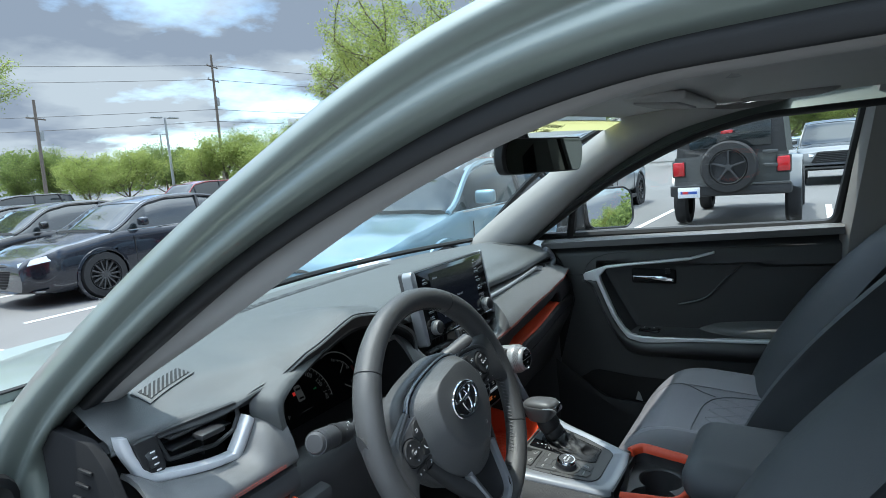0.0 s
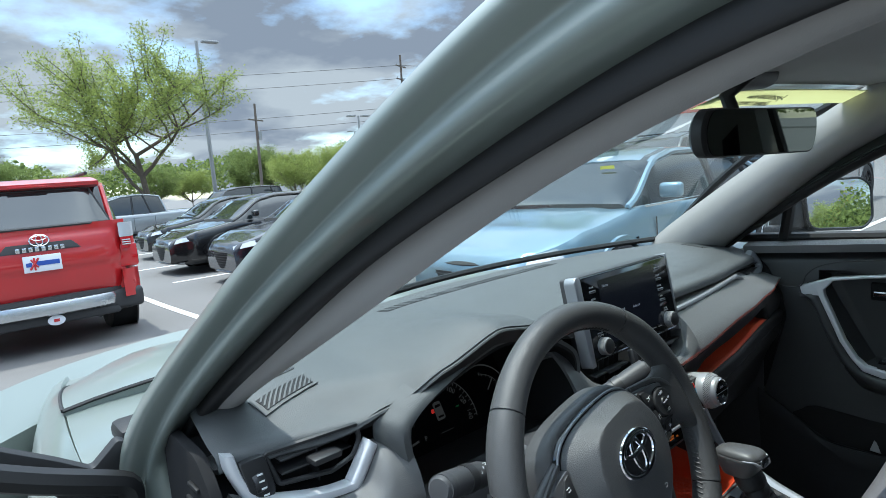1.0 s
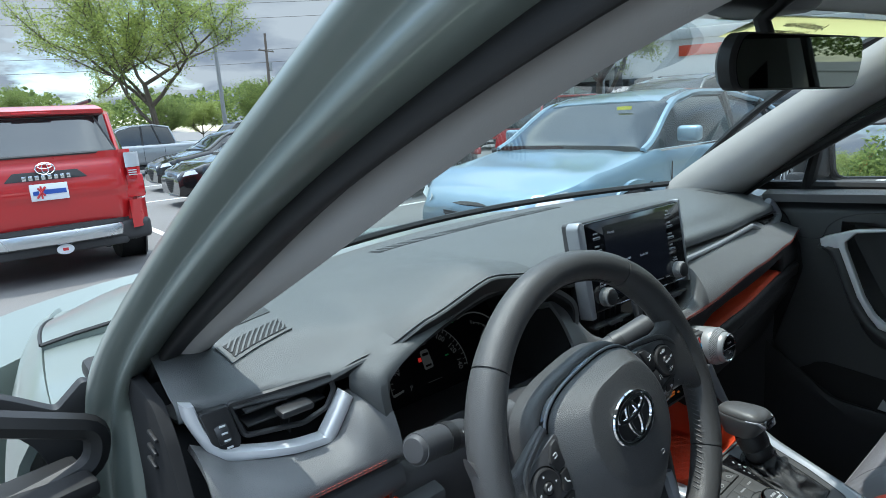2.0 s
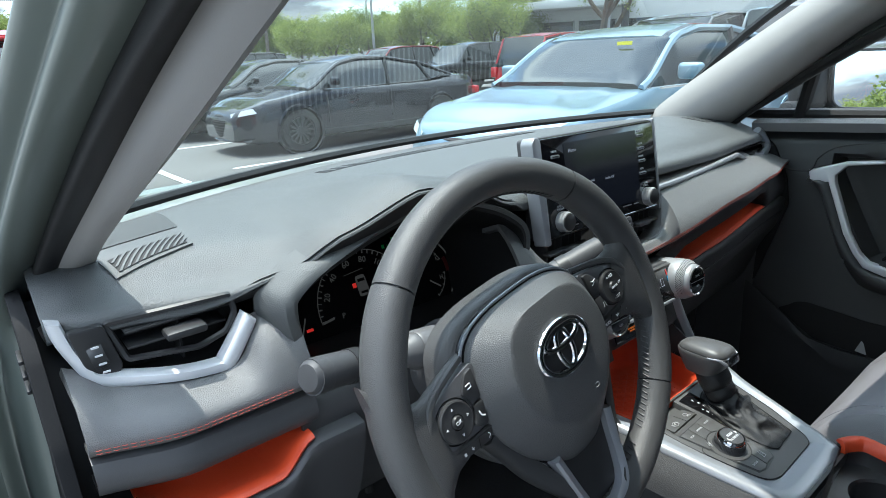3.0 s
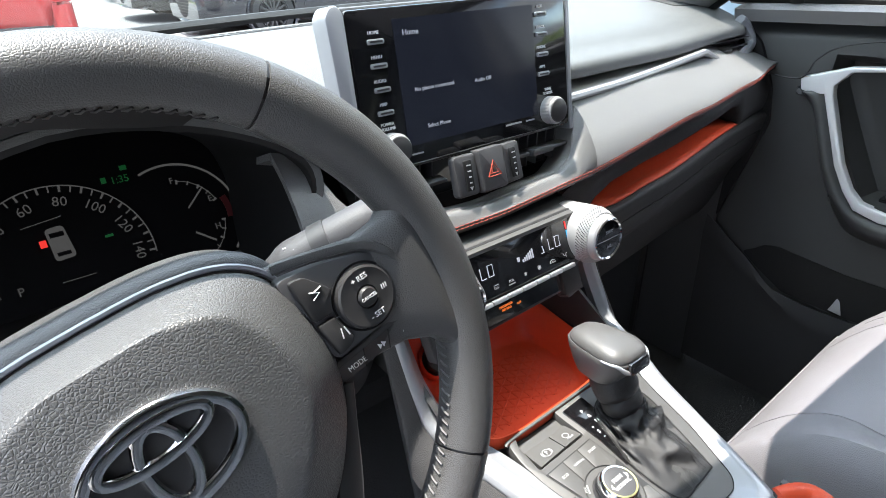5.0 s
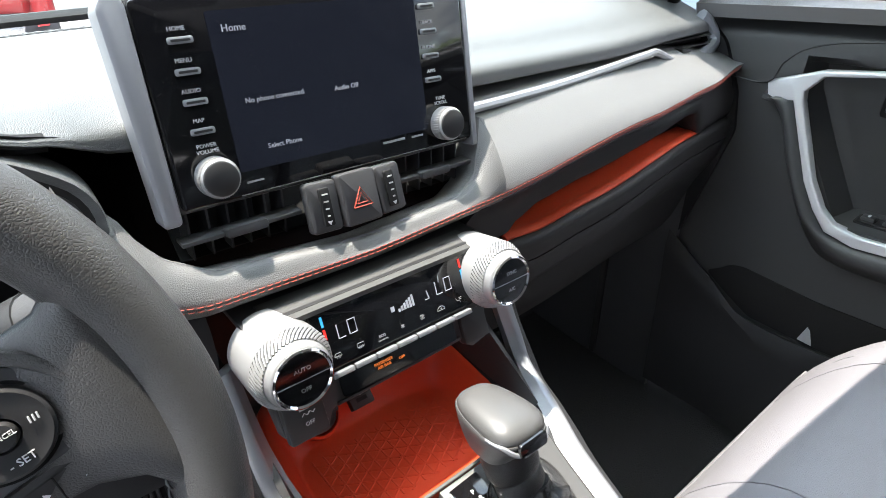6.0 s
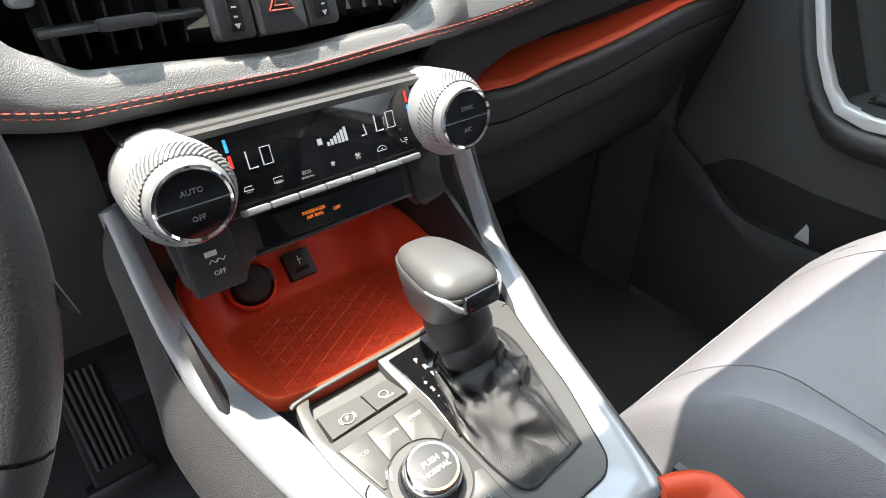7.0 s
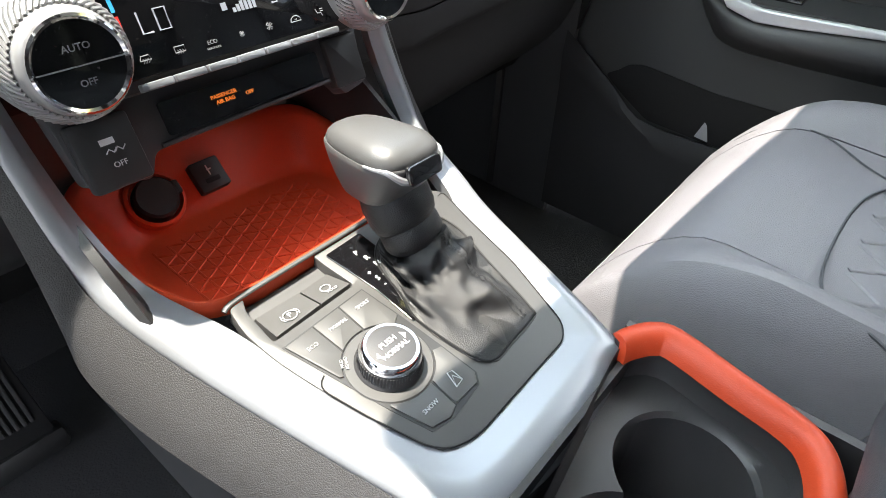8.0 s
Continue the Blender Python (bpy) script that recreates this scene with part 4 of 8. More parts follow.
mid = CL @ pose(.001, -.0233, 0)
part("speed_scale", join(ring_arc(.0690, -6, 190, .0010, mid), ticks(.0665, -4, 188, 29, .005, mid)), "dial_print", cluster)
for i, n in enumerate(("20", "40", "60", "80", "100", "120", "140")):
    a = radians(159.5 - 26.8 * i)
    part("numeral", letters(n, .0115, mid @ pose(.0558 * math.cos(a), .0558 * math.sin(a), .0056, 0, 0, math.degrees(a) - 90)), "dial_print", cluster)
part("speed_needle", box((.017, .0030, .001), (0, 0, 0), 0, mid @ pose(.060 * math.cos(radians(189)), .060 * math.sin(radians(189)), .0060, 0, 0, 189)), "dial_print", cluster)
part("gear_letter", letters("P", .010, CL @ pose(-.0358, -.0322, .0056)), "dial_print", cluster)
part("clock_readout", letters("1:35", .0090, CL @ pose(.0607, .0386, .0056)), "led_green", cluster)
part("lane_icon", join(box((.004, .005, .0006), (.0480, .0405, .0056), 0, CL), box((.0055, .004, .0006), (.0660, .0480, .0056), 0, CL)), "led_green", cluster)
carview = part("vehicle_icon", prism(rounded([(-.0080, -.0145), (.0080, -.0145), (.0070, .0135), (-.0070, .0135)], .0035), .0010, 0, CL @ pose(.0015, -.0010, .005, 0, 0, 4)), "dial_print", cluster)
part("icon_glass", join(box((.0105, .0040, .0005), (.0012, .0060, .0064), 0, CL), box((.0100, .0032, .0005), (.0020, -.0105, .0064), 0, CL)), "dial_face", carview)
part("open_door_icon", box((.0050, .0060, .001), (-.0100, .0008, .0058), 0, CL), "led_red", cluster)
part("readout_line", box((.026, .0006, .0005), (.006, -.0340, .0056), 0, CL), "dial_print", cluster)
part("readout_line", box((.030, .0006, .0005), (-.004, .0190, .0056), 0, CL @ pose(0, 0, 0, 0, 0, 6)), "dial_print", cluster)
part("green_readout", box((.0065, .0022, .0006), (.0380, -.0060, .0056), 0, CL), "led_green", cluster)
lft = CL @ pose(-.0875, -.0185, 0)
part("rev_scale", join(ring_arc(.050, 75, 285, .0012, lft), ticks(.0475, 80, 280, 17, .004, lft)), "dial_print", cluster)
for i in range(9):
    a = radians(259 - 20 * i)
    part("numeral", letters(str(i), .0092, lft @ pose(.0395 * math.cos(a), .0395 * math.sin(a), .0056)), "dial_print", cluster)
part("rev_needle", box((.0014, .036, .0012), (0, 0, 0), 0, lft @ pose(-.008, -.0180, .007, 0, 0, -24)), "dial_print", cluster)
part("warning_lamp", box((.0085, .0036, .001), (-.0856, -.0362, .0056), 0, CL), "led_red", cluster)
part("warning_lamp", box((.0044, .0044, .001), (-.1110, -.0162, .0056), 0, CL), "led_red", cluster)
rgt = CL @ pose(.0969, -.0136, 0)
part("gauge_scale", join(ring_arc(.0550, -40, 112, .0020, rgt), ring_arc(.0400, 22, 78, .0006, rgt), ring_arc(.0400, -60, -8, .0006, rgt), ticks(.0395, 22, 78, 5, .004, rgt), ticks(.0395, -60, -8, 5, .004, rgt)), "dial_print", cluster)
part("red_band", ring_arc(.0440, -6, 20, .0060, rgt, 12), "lens_dark_red", cluster)
for n, x, y in (("F", .1010, .0270), ("E", .1295, .0030), ("H", .1292, -.0243)):
    part("numeral", letters(n, .0080, CL @ pose(x, y, .0056)), "dial_print", cluster)
part("gauge_needle", box((.0014, .024, .0012), (0, 0, 0), 0, CL @ pose(.1166, .0073, .007, 0, 0, -48)), "dial_print", cluster)
part("gauge_needle", box((.0018, .020, .0012), (0, 0, 0), 0, CL @ pose(.1153, -.0303, .007, 0, 0, 52)), "dial_print", cluster)

# ---- steering wheel ----
WHEEL = Matrix.Translation((-.355, .449, 1.093)) @ pose(0, 0, 0, 90 - 20.3, 0, 0) @ pose(0, 0, 0, 0, 0, 12.3)
wheel = thing("steering_wheel", "black leather three-spoke steering wheel with a chrome emblem", "steering wheel", WHEEL)
RIM, TUBE = .1685, .0165


def rim_arc(a0, a1, r, n=40, sides=16):
    rings = []
    for i in range(n + 1):
        a = radians(a0 + (a1 - a0) * i / n)
        c = Vector((math.cos(a), math.sin(a), 0))
        thick = r * (1 + .10 * math.exp(-((math.degrees(a) % 360 - 35) / 18) ** 2) + .10 * math.exp(-((math.degrees(a) % 360 - 145) / 18) ** 2))
        rings.append([c * (RIM + thick * math.cos(b)) + Vector((0, 0, thick * 1.08 * math.sin(b))) for b in (2 * math.pi * k / sides for k in range(sides))])
    return loft(rings)


for a0, a1 in ((48.7, 131.3), (131.9, 220.7), (221.3, 318.7), (319.3, 408.1)):
    part("rim_leather", rim_arc(a0, a1, TUBE, int((a1 - a0) / 2)), "leather", wheel)
part("rim_core", rim_arc(0, 360, TUBE * .95, 90, 10), "rubber", wheel)


def rim_stitch(a0, a1):
    bms = []
    for i in range(int((a1 - a0) / 2.2)):
        a = radians(a0 + i * 2.2)
        b = a + radians(1.1)
        r = RIM - TUBE * 1.0
        bms.append(tube([Vector((r * math.cos(a), r * math.sin(a), .005)), Vector((r * .995 * math.cos((a + b) / 2), r * .995 * math.sin((a + b) / 2), .001)), Vector((r * math.cos(b), r * math.sin(b), -.003))], .0007, 4))
    return join(*bms)


for a0, a1 in ((300, 366), (174, 240), (54, 126), (244, 296)):
    part("rim_stitching", rim_stitch(a0, a1), "stitch_grey" if a0 in (300, 174) else "black", wheel)


def dome(outline, depth, m, dish=0.0, rings=6, edge=.35):
    """A cushion shape: the outline at the base, shrinking and rising to a gently crowned top."""
    pts = [Vector((x, y)) for x, y in outline]
    c = sum(pts, Vector((0, 0))) / len(pts)
    loops = []
    for i in range(rings + 1):
        f = i / rings
        k = 1 - edge * (1 - math.cos(f * math.pi / 2))
        loops.append([Vector(((c + (p - c) * k).x, (c + (p - c) * k).y, depth * math.sin(f * math.pi / 2))) for p in pts])
    for k in (.5, .2, .02):
        loops.append([Vector(((c + (p - c) * k * (1 - edge)).x, (c + (p - c) * k * (1 - edge)).y, depth + dish * (1 - k))) for p in pts])
    bm = loft(loops)
    bm.transform(m)
    return bm


HUB_HALF = [(0, .0665), (.030, .0655), (.056, .060), (.073, .0485), (.082, .030), (.0870, .008), (.0865, -.012), (.079, -.038), (.062, -.065), (.043, -.083), (.021, -.098), (0, -.101)]
FLAT_HALF = [(0, .0590), (.026, .0580), (.045, .0500), (.055, .034), (.0600, .018), (.0605, .005), (.0575, -.010), (.049, -.027), (.037, -.040), (.024, -.049), (.011, -.0545), (0, -.055)]
HUB_X = -.0025


def full_loop(half, dx=0.0):
    """A closed smooth outline from its right half, top to bottom."""
    line = catmull([(x, y, 0) for x, y in half], 44)
    right = [(p.x + dx, p.y) for p in line]
    left = [(-p.x + dx, p.y) for p in line[1:-1]]
    return right + left[::-1]


HUB, FLAT = full_loop(HUB_HALF, HUB_X), full_loop(FLAT_HALF, HUB_X - .002)


def between(f, grow=1.0):
    return [Vector(a).lerp(Vector(b), f) * grow for a, b in zip(HUB, FLAT)]


COVER = ((0, 1.0, -.010), (0, 1.0, -.002), (.03, 1.0, .003), (.07, 1.0, .0055), (.16, 1.0, .0085), (.5, 1.0, .0200), (.84, 1.0, .0298), (.93, 1.0, .0322), (1.0, 1.0, .0334), (1.0, .96, .0340), (1.0, .6, .0350), (1.0, .3, .0354), (1.0, .02, .0355))
part("airbag_cover", loft([[Vector((q.x, q.y, z)) for q in between(f, k)] for f, k, z in COVER]), "hub", wheel, "grained black airbag cover", 50)
part("cover_gap", prism([(x * 1.022, y * 1.022) for x, y in HUB], .012, .003, pose(0, 0, -.014)), "gloss", wheel)
part("cover_trim", tube([(x * 1.035, y * 1.035, -.004) for x, y in HUB], .0016, 6, closed=True), "silver", wheel, "thin satin line round the airbag cover")
part("hub_back", prism([(x * 1.13, y * 1.10 + .001) for x, y in HUB], .034, .012, pose(0, 0, -.046), 4), "leather", wheel)
part("column_shroud", lathe([(.05, -.16), (.056, -.10), (.062, -.05), (.05, -.04)], pose(0, -.012, 0), 28), "dash_low", wheel)
SPOKE = ((.172, .080, -.088, .006, -.010), (.160, .062, -.068, .0125, -.012), (.152, .049, -.050, .0145, -.013), (.143, .042, -.036, .0125, -.013), (.128, .0395, -.029, .0065, -.014), (.105, .044, -.027, .001, -.016), (.070, .050, -.030, -.006, -.020))
DISC = (.1150, .0110)


def web_ring(s, x, yt, yb, zt, zb):
    cy, h, cz, d = (yt + yb) / 2, (yt - yb) / 2, (zt + zb) / 2, (zt - zb) / 2
    return [Vector((s * x + HUB_X, cy + h * math.copysign(abs(math.cos(a)) ** .45, math.cos(a)), cz + d * math.copysign(abs(math.sin(a)) ** .7, math.sin(a)))) for a in (2 * math.pi * k / 40 for k in range(40))]


def pod_key(s, pts, z, h, name="small_button", r=.0025, mat="button", parent=None):
    return part(name, prism(rounded([(s * x + HUB_X, y) for x, y in pts][::s], r), h, .0009, pose(0, 0, z)), mat, parent)


def disc_arc(r, a0, a1, n=8):
    return [(DISC[0] + r * math.cos(radians(a0 + (a1 - a0) * i / n)), DISC[1] + r * math.sin(radians(a0 + (a1 - a0) * i / n))) for i in range(n + 1)]


for s in (-1, 1):
    rows = [tuple(a + (b - a) * k / 3 for a, b in zip(p, q)) for p, q in zip(SPOKE, SPOKE[1:]) for k in range(3)] + [SPOKE[-1]]
    part("spoke", loft([web_ring(s, *row) for row in rows]), "leather", wheel, "", 60)
    pod = pod_key(s, [(.076, .043), (.100, .0395), (.128, .0315), (.139, .018), (.1475, -.0035), (.1465, -.0075), (.086, -.0105), (.080, .010)], -.004, .0105, "switch_pod", .005, "pod", wheel)
    part("pod_ridge", tube([(s * x + HUB_X, y, z) for x, y, z in catmull([(.080, .0475, -.002), (.102, .0435, .003), (.127, .0355, .007), (.141, .020, .0095), (.1505, -.004, .0105), (.150, -.010, .009)], 20)], .0030, 8, up=(0, 0, 1), flat=.8), "leather", pod)
    cx, cy = s * DISC[0] + HUB_X, DISC[1]
    disc = part("round_button", lathe([(.0062, .0012), (.0066, .0030), (.0120, .0026), (.0158, .0032), (.0170, .0024), (.0174, .0005), (.0174, -.003)], pose(cx, cy, .0075), 40), "button", pod, "round rocker pad")
    part("pad_groove", lathe([(.0178, 0), (.0190, .0006), (.0192, -.002)], pose(cx, cy, .0066), 40), "void", pod)
    part("centre_button", lathe([(0, .0050), (.0046, .0048), (.0055, .0036), (.0058, .0010)], pose(cx, cy, .0075), 28), "button", disc)
    pod_key(s, [(.081, .0400), (.0895, .0385), (.0985, .0275)] + disc_arc(.0205, 138, 172, 5) + [(.0835, .0145)], .0060, .0034, parent=pod)
    pod_key(s, [(.0835, .0125)] + disc_arc(.0205, 178, 222, 5) + [(.0965, -.0065), (.0875, -.0085)], .0060, .0034, parent=pod)
    bar = part("button_bar", loft([[Vector((s * x + HUB_X, y, z)) for x, y, z in ring] for ring in (
        ((.083, -.0125, .004), (.145, -.0095, .005), (.1435, -.0130, .0055), (.083, -.0155, .0045)),
        ((.0835, -.0145, .0055), (.143, -.0120, .0060), (.1365, -.0235, .0000), (.0850, -.0270, -.0010)),
        ((.0840, -.0150, -.012), (.143, -.0125, -.012), (.1350, -.0245, -.012), (.0855, -.0280, -.012)))]), "button", pod, "", 30)
    for x in (.101, .1185) if s > 0 else (.101,):
        part("bar_split", tube([(s * x + HUB_X, -.0135, .0064), (s * (x - .001) + HUB_X, -.0262, .0004)], .0004, 4), "void", bar)
    tilt = pose(0, 0, 0, -24, 0, 0)
    if s < 0:
        marks = [("OK", .0042, pose(cx, cy, .0126)), ("+", .0060, pose(-.1115, -.0195, .0042) @ tilt), ("-", .0060, pose(-.1300, -.0180, .0046) @ tilt)]
        marks += [("v", .0046, pose(cx + .0112 * math.cos(a), cy + .0112 * math.sin(a), .0108) @ pose(0, 0, 0, 0, 0, math.degrees(a) + 90)) for a in (0, math.pi / 2, math.pi, 1.5 * math.pi)]
    else:
        marks = [("+ RES", .0042, pose(cx, cy + .0110, .0108)), ("CANCEL", .0026, pose(cx, cy, .0126)), ("- SET", .0042, pose(cx + .001, cy - .0115, .0108)), ("MODE", .0042, pose(.0925, -.0205, .0036) @ tilt)]
    for w, size, m in marks:
        part("button_mark", letters(w, size, m), "white", pod)
    if s < 0:
        part("back_symbol", tube([(-.0965, .0300, .0097), (-.0915, .0305, .0097), (-.0912, .0270, .0097), (-.0955, .0266, .0097)], .0004, 4), "white", pod)
        part("phone_symbol", tube(catmull([(-.0945, .0055, .0097), (-.0935, .0015, .0097), (-.0905, -.0005, .0097)], 8), .0007, 5), "white", pod)
        part("voice_symbol", tube(catmull([(-.0925, -.0175, .0050), (-.0905, -.0200, .0040), (-.0925, -.0225, .0030)], 8), .0004, 4), "white", pod)
        part("volume_symbol", box((.0022, .0026, .0004), (-.1205, -.0187, .0046), 0), "white", pod)
    else:
        part("distance_symbol", join(tube([(.0855, .0300, .0097), (.0905, .0275, .0097), (.0860, .0255, .0097)], .0004, 4), tube([(.0880, .0290, .0097), (.0925, .0300, .0097)], .0004, 4)), "white", pod)
        part("lane_symbol", join(tube([(.0905, -.0010, .0097), (.0915, .0045, .0097)], .0004, 4), tube([(.0945, -.0010, .0097), (.0935, .0045, .0097)], .0004, 4)), "white", pod)
        part("lines_symbol", join(*[tube([(cx + .0095 + .0014 * i, cy - .0012, .0108), (cx + .0098 + .0014 * i, cy + .0014, .0108)], .00035, 4) for i in range(3)]), "white", pod)
        for x in (.1075, .1100, .1245, .1270):
            part("skip_arrow", prism([(0, -.0017), (.0024, 0), (0, .0017)], .0004, 0, pose(x, -.0195, .0044) @ tilt), "white", pod)
LOW = [(.0360, -.080), (.0320, -.100), (.0275, -.124), (.0225, -.1430), (.0165, -.1495), (.008, -.1518), (0, -.1522)]
LOW_LINE = catmull([(x, y, 0) for x, y in LOW], 24)
part("lower_spoke", prism([(p.x + HUB_X, p.y) for p in LOW_LINE] + [(-p.x + HUB_X, p.y) for p in LOW_LINE[::-1][1:]], .010, .003, pose(0, 0, -.006)), "black", wheel, "black recessed lower spoke")


def trim_ring(s, i):
    p, q = LOW_LINE[i], LOW_LINE[min(i + 1, 24)] - LOW_LINE[max(i - 1, 0)]
    n = Vector((q.y, -q.x, 0)).normalized() * -1
    f = i / 24
    w = .0092 - .0025 * smooth(.45, 1, f)
    row = [(0, -.008), (.0, .0015), (.25, .0042), (.7, .0034), (1.0, .0008), (1.02, -.008)]
    return [Vector((s * (p.x + n.x * w * (1 - k)) + HUB_X, p.y + n.y * w * (1 - k), z + .0085 + .007 * f * f)) for k, z in row]


for s in (-1, 1):
    part("spoke_trim", loft([trim_ring(s, i) for i in range(25)]), "silver", wheel, "satin silver lower spoke trim")


CHEEK = catmull([(.0915, -.031, -.001), (.0820, -.053, -.001), (.0680, -.085, .000), (.0490, -.116, .004), (.0320, -.139, .010), (.0200, -.156, .014)], 24)
CHEEK_IN = catmull([(.0800, -.024, .000), (.0670, -.052, .001), (.0530, -.075, .002), (.0410, -.100, .008), (.0325, -.128, .012), (.0200, -.150, .014)], 24)


def cheek_ring(s, i):
    p, q = CHEEK[i], CHEEK_IN[i]
    return [Vector((s * v.x + HUB_X, v.y, v.z)) for v in (q + Vector((0, 0, -.014)), q, q.lerp(p, .3) + Vector((0, 0, .001)), q.lerp(p, .8), p + Vector((0, 0, -.004)), p + Vector((0, 0, -.014)))]


for s in (-1, 1):
    part("spoke_cheek", loft([cheek_ring(s, i) for i in range(25)]), "button", wheel, "satin black cheek beside the lower spoke", 50)


def oval(a, b, r, m=Matrix(), flat=.7):
    return tube([m @ Vector((a * math.cos(t), b * math.sin(t), 0)) for t in (2 * math.pi * i / 40 for i in range(40))], r, 8, closed=True, flat=flat)


EM = pose(-.0055, .0130, .0372) @ Matrix.Scale(.94, 4)
emblem = part("emblem", oval(.0335, .0225, .0034, EM), "chrome", wheel, "oval chrome emblem")
part("upright_ring", oval(.0095, .0185, .0028, EM @ pose(0, -.001, .0005)), "chrome", emblem)
part("level_ring", oval(.024, .0085, .0030, EM @ pose(0, .0105, .0008)), "chrome", emblem)
part("emblem_recess", dome([(.033 * math.cos(2 * math.pi * i / 36), .0222 * math.sin(2 * math.pi * i / 36)) for i in range(36)], .001, pose(-.0055, .0130, .0346), 0, 3), "black", wheel)
part("airbag_mark", tube([(.014 + .003 * math.cos(a), -.0385 + .002 * math.sin(a), .0350) for a in (i * math.pi / 8 for i in range(-6, 7))], .0005, 4), "print_dim", wheel)

# ---- stalks on the column ----
def stalk(name, label, points, collar):
    ob = thing(name, label, "control stalk")
    p = catmull(points, 24)
    part("lever", tube(p, lambda f: .0088 + .0060 * smooth(.32, .46, f) + .0008 * smooth(.6, .9, f), 20), "dash_low", ob)
    part("end_cap", lathe([(0, .005), (.0115, .004), (.0152, -.001), (.0158, -.012), (.015, -.016)], facing(p[-1], p[-1] - p[-2]), 24), "dash_low", ob)
    part("boot", lathe([(.0205, -.030), (.0200, -.004), (.0186, -.002), (.0190, 0), (.0175, .004), (.0120, .014), (.0085, .020)], facing(p[3], p[5] - p[3]), 28), "trim_grey", ob, "grey ringed boot")
    k = int(24 * collar)
    part("twist_ring", tube(p[k:k + 3], .0160, 20), "black", ob)
    for i, w in enumerate((.0040, .0028, .0034, .0022)):
        q = p[k - 4 + i] + Vector((-.15, -.70, .68)).normalized() * .0152
        m = facing(q, (-.15, -.70, .68)) @ pose(0, .006 - .004 * i, .0006 if i in (1, 2) else 0)
        part("symbol", join(box((w, .0007, .0004), (0, .0012, 0), 0, m), box((w * .7, .0007, .0004), (0, -.0012, 0), 0, m), box((.0007, .0028, .0004), (w * .4, 0, 0), 0, m)), "white", ob)
    return ob


stalk("light_stalk", "dark grey lamp stalk behind the wheel with white symbols", [(-.41, .560, 1.078), (-.455, .556, 1.086), (-.505, .545, 1.100), (-.545, .533, 1.111)], .62)
stalk("wiper_stalk", "grey wiper stalk behind the wheel with white symbols", [(-.30, .556, 1.090), (-.262, .545, 1.106), (-.225, .525, 1.126), (-.192, .508, 1.142)], .62)

# ---- centre screen ----
SCR = facing((0, .6465, 1.178), (-.015, -1, .175))
screen = thing("infotainment_screen", "black tablet-style touch screen with two silver knobs", "screen")
part("housing", prism(rect(.272, .142, .006), .03, .004, SCR @ pose(0, 0, -.032)), "dash_low", screen)
part("bezel", prism(rect(.262, .136, .005), .006, .002, SCR @ pose(.004, 0, -.004)), "gloss", screen, "glossy black bezel")
part("display", prism(rect(.168, .108, .002), .0008, 0, SCR @ pose(.002, .004, .0020)), "screen", screen, "dim display showing menu words")
part("side_bar", prism(rounded([(-.008, -.070), (.005, -.070), (.006, .072), (.002, .078), (-.006, .078), (-.012, .07)], .004), .022, .004, SCR @ pose(-.134, -.006, -.016)), "silver", screen, "satin silver bar")
part("side_bar", prism(rect(.006, .146, .002), .02, .002, SCR @ pose(.139, -.002, -.018)), "silver", screen)
for x, y0, words in ((-.1010, .0495, ("HOME", "MENU", "AUDIO", "MAP")), (.0975, .0560, ("SEEK", "TRACK", "PHONE", "APPS"))):
    for i, wd in enumerate(words):
        y = y0 - .0195 * i
        part("key", prism(rect(.0165, .0045, .0018), .0018, .0006, SCR @ pose(x, y - .0075, .002)), "silver", screen)
        part("key_slot", prism(rect(.0125, .0016, .0006), .0005, 0, SCR @ pose(x, y - .0075, .0036)), "black", screen)
        part("key_label", letters(wd, .0040, SCR @ pose(x - .001, y - .0004, .0024)), "print_pale", screen)
for x, wd in ((-.1000, "POWER\nVOLUME"), (.1040, "TUNE\nSCROLL")):
    kn = part("knob", lathe([(0, .0150), (.0108, .0150), (.0120, .0142), (.0124, .0128)], SCR @ pose(x, -.0485, .002), 40), "black", screen)
    part("knob_ring", lathe([(.0123, .0130), (.0136, .0118), (.0141, .006), (.0145, .0), (.0136, -.001)], SCR @ pose(x, -.0485, .002), 48), "knob", kn, "satin grey knob side")
    part("knob_knurl", join(*[tube([SCR @ pose(x, -.0485, .002) @ Vector((.0141 * math.cos(a), .0141 * math.sin(a), z)) for z in (.0015, .0105)], .0004, 4) for a in (2 * math.pi * i / 60 for i in range(60))]), "knob", kn)
    part("key_label", letters(wd, .0040, SCR @ pose(x - .001, -.0285, .0024)), "print_pale", screen)
for w, size, x, y in (("No phone connected.", .0052, -.0450, -.0018), ("Audio Off", .0052, .0130, -.0037), ("Select Phone", .0052, -.0450, -.0355), ("Home", .0068, -.0650, .0464)):
    part("screen_word", letters(w, size, SCR @ pose(x, y, .0030)), "screen_text", screen)
for w, h, x, y in ((.022, .0018, .050, -.0535), (.012, .0016, .074, -.0540), (.013, .0014, -.073, -.0580)):
    part("badge_bar", box((w, h, .0004), (x, y, .0024), 0, SCR), "print_dim", screen)
part("lower_edge", tube([SCR @ Vector((x, -.0665, .0015)) for x in (-.085, 0, .1, .128)], .0008, 5), "chrome", screen, "thin bright line along the lower edge")

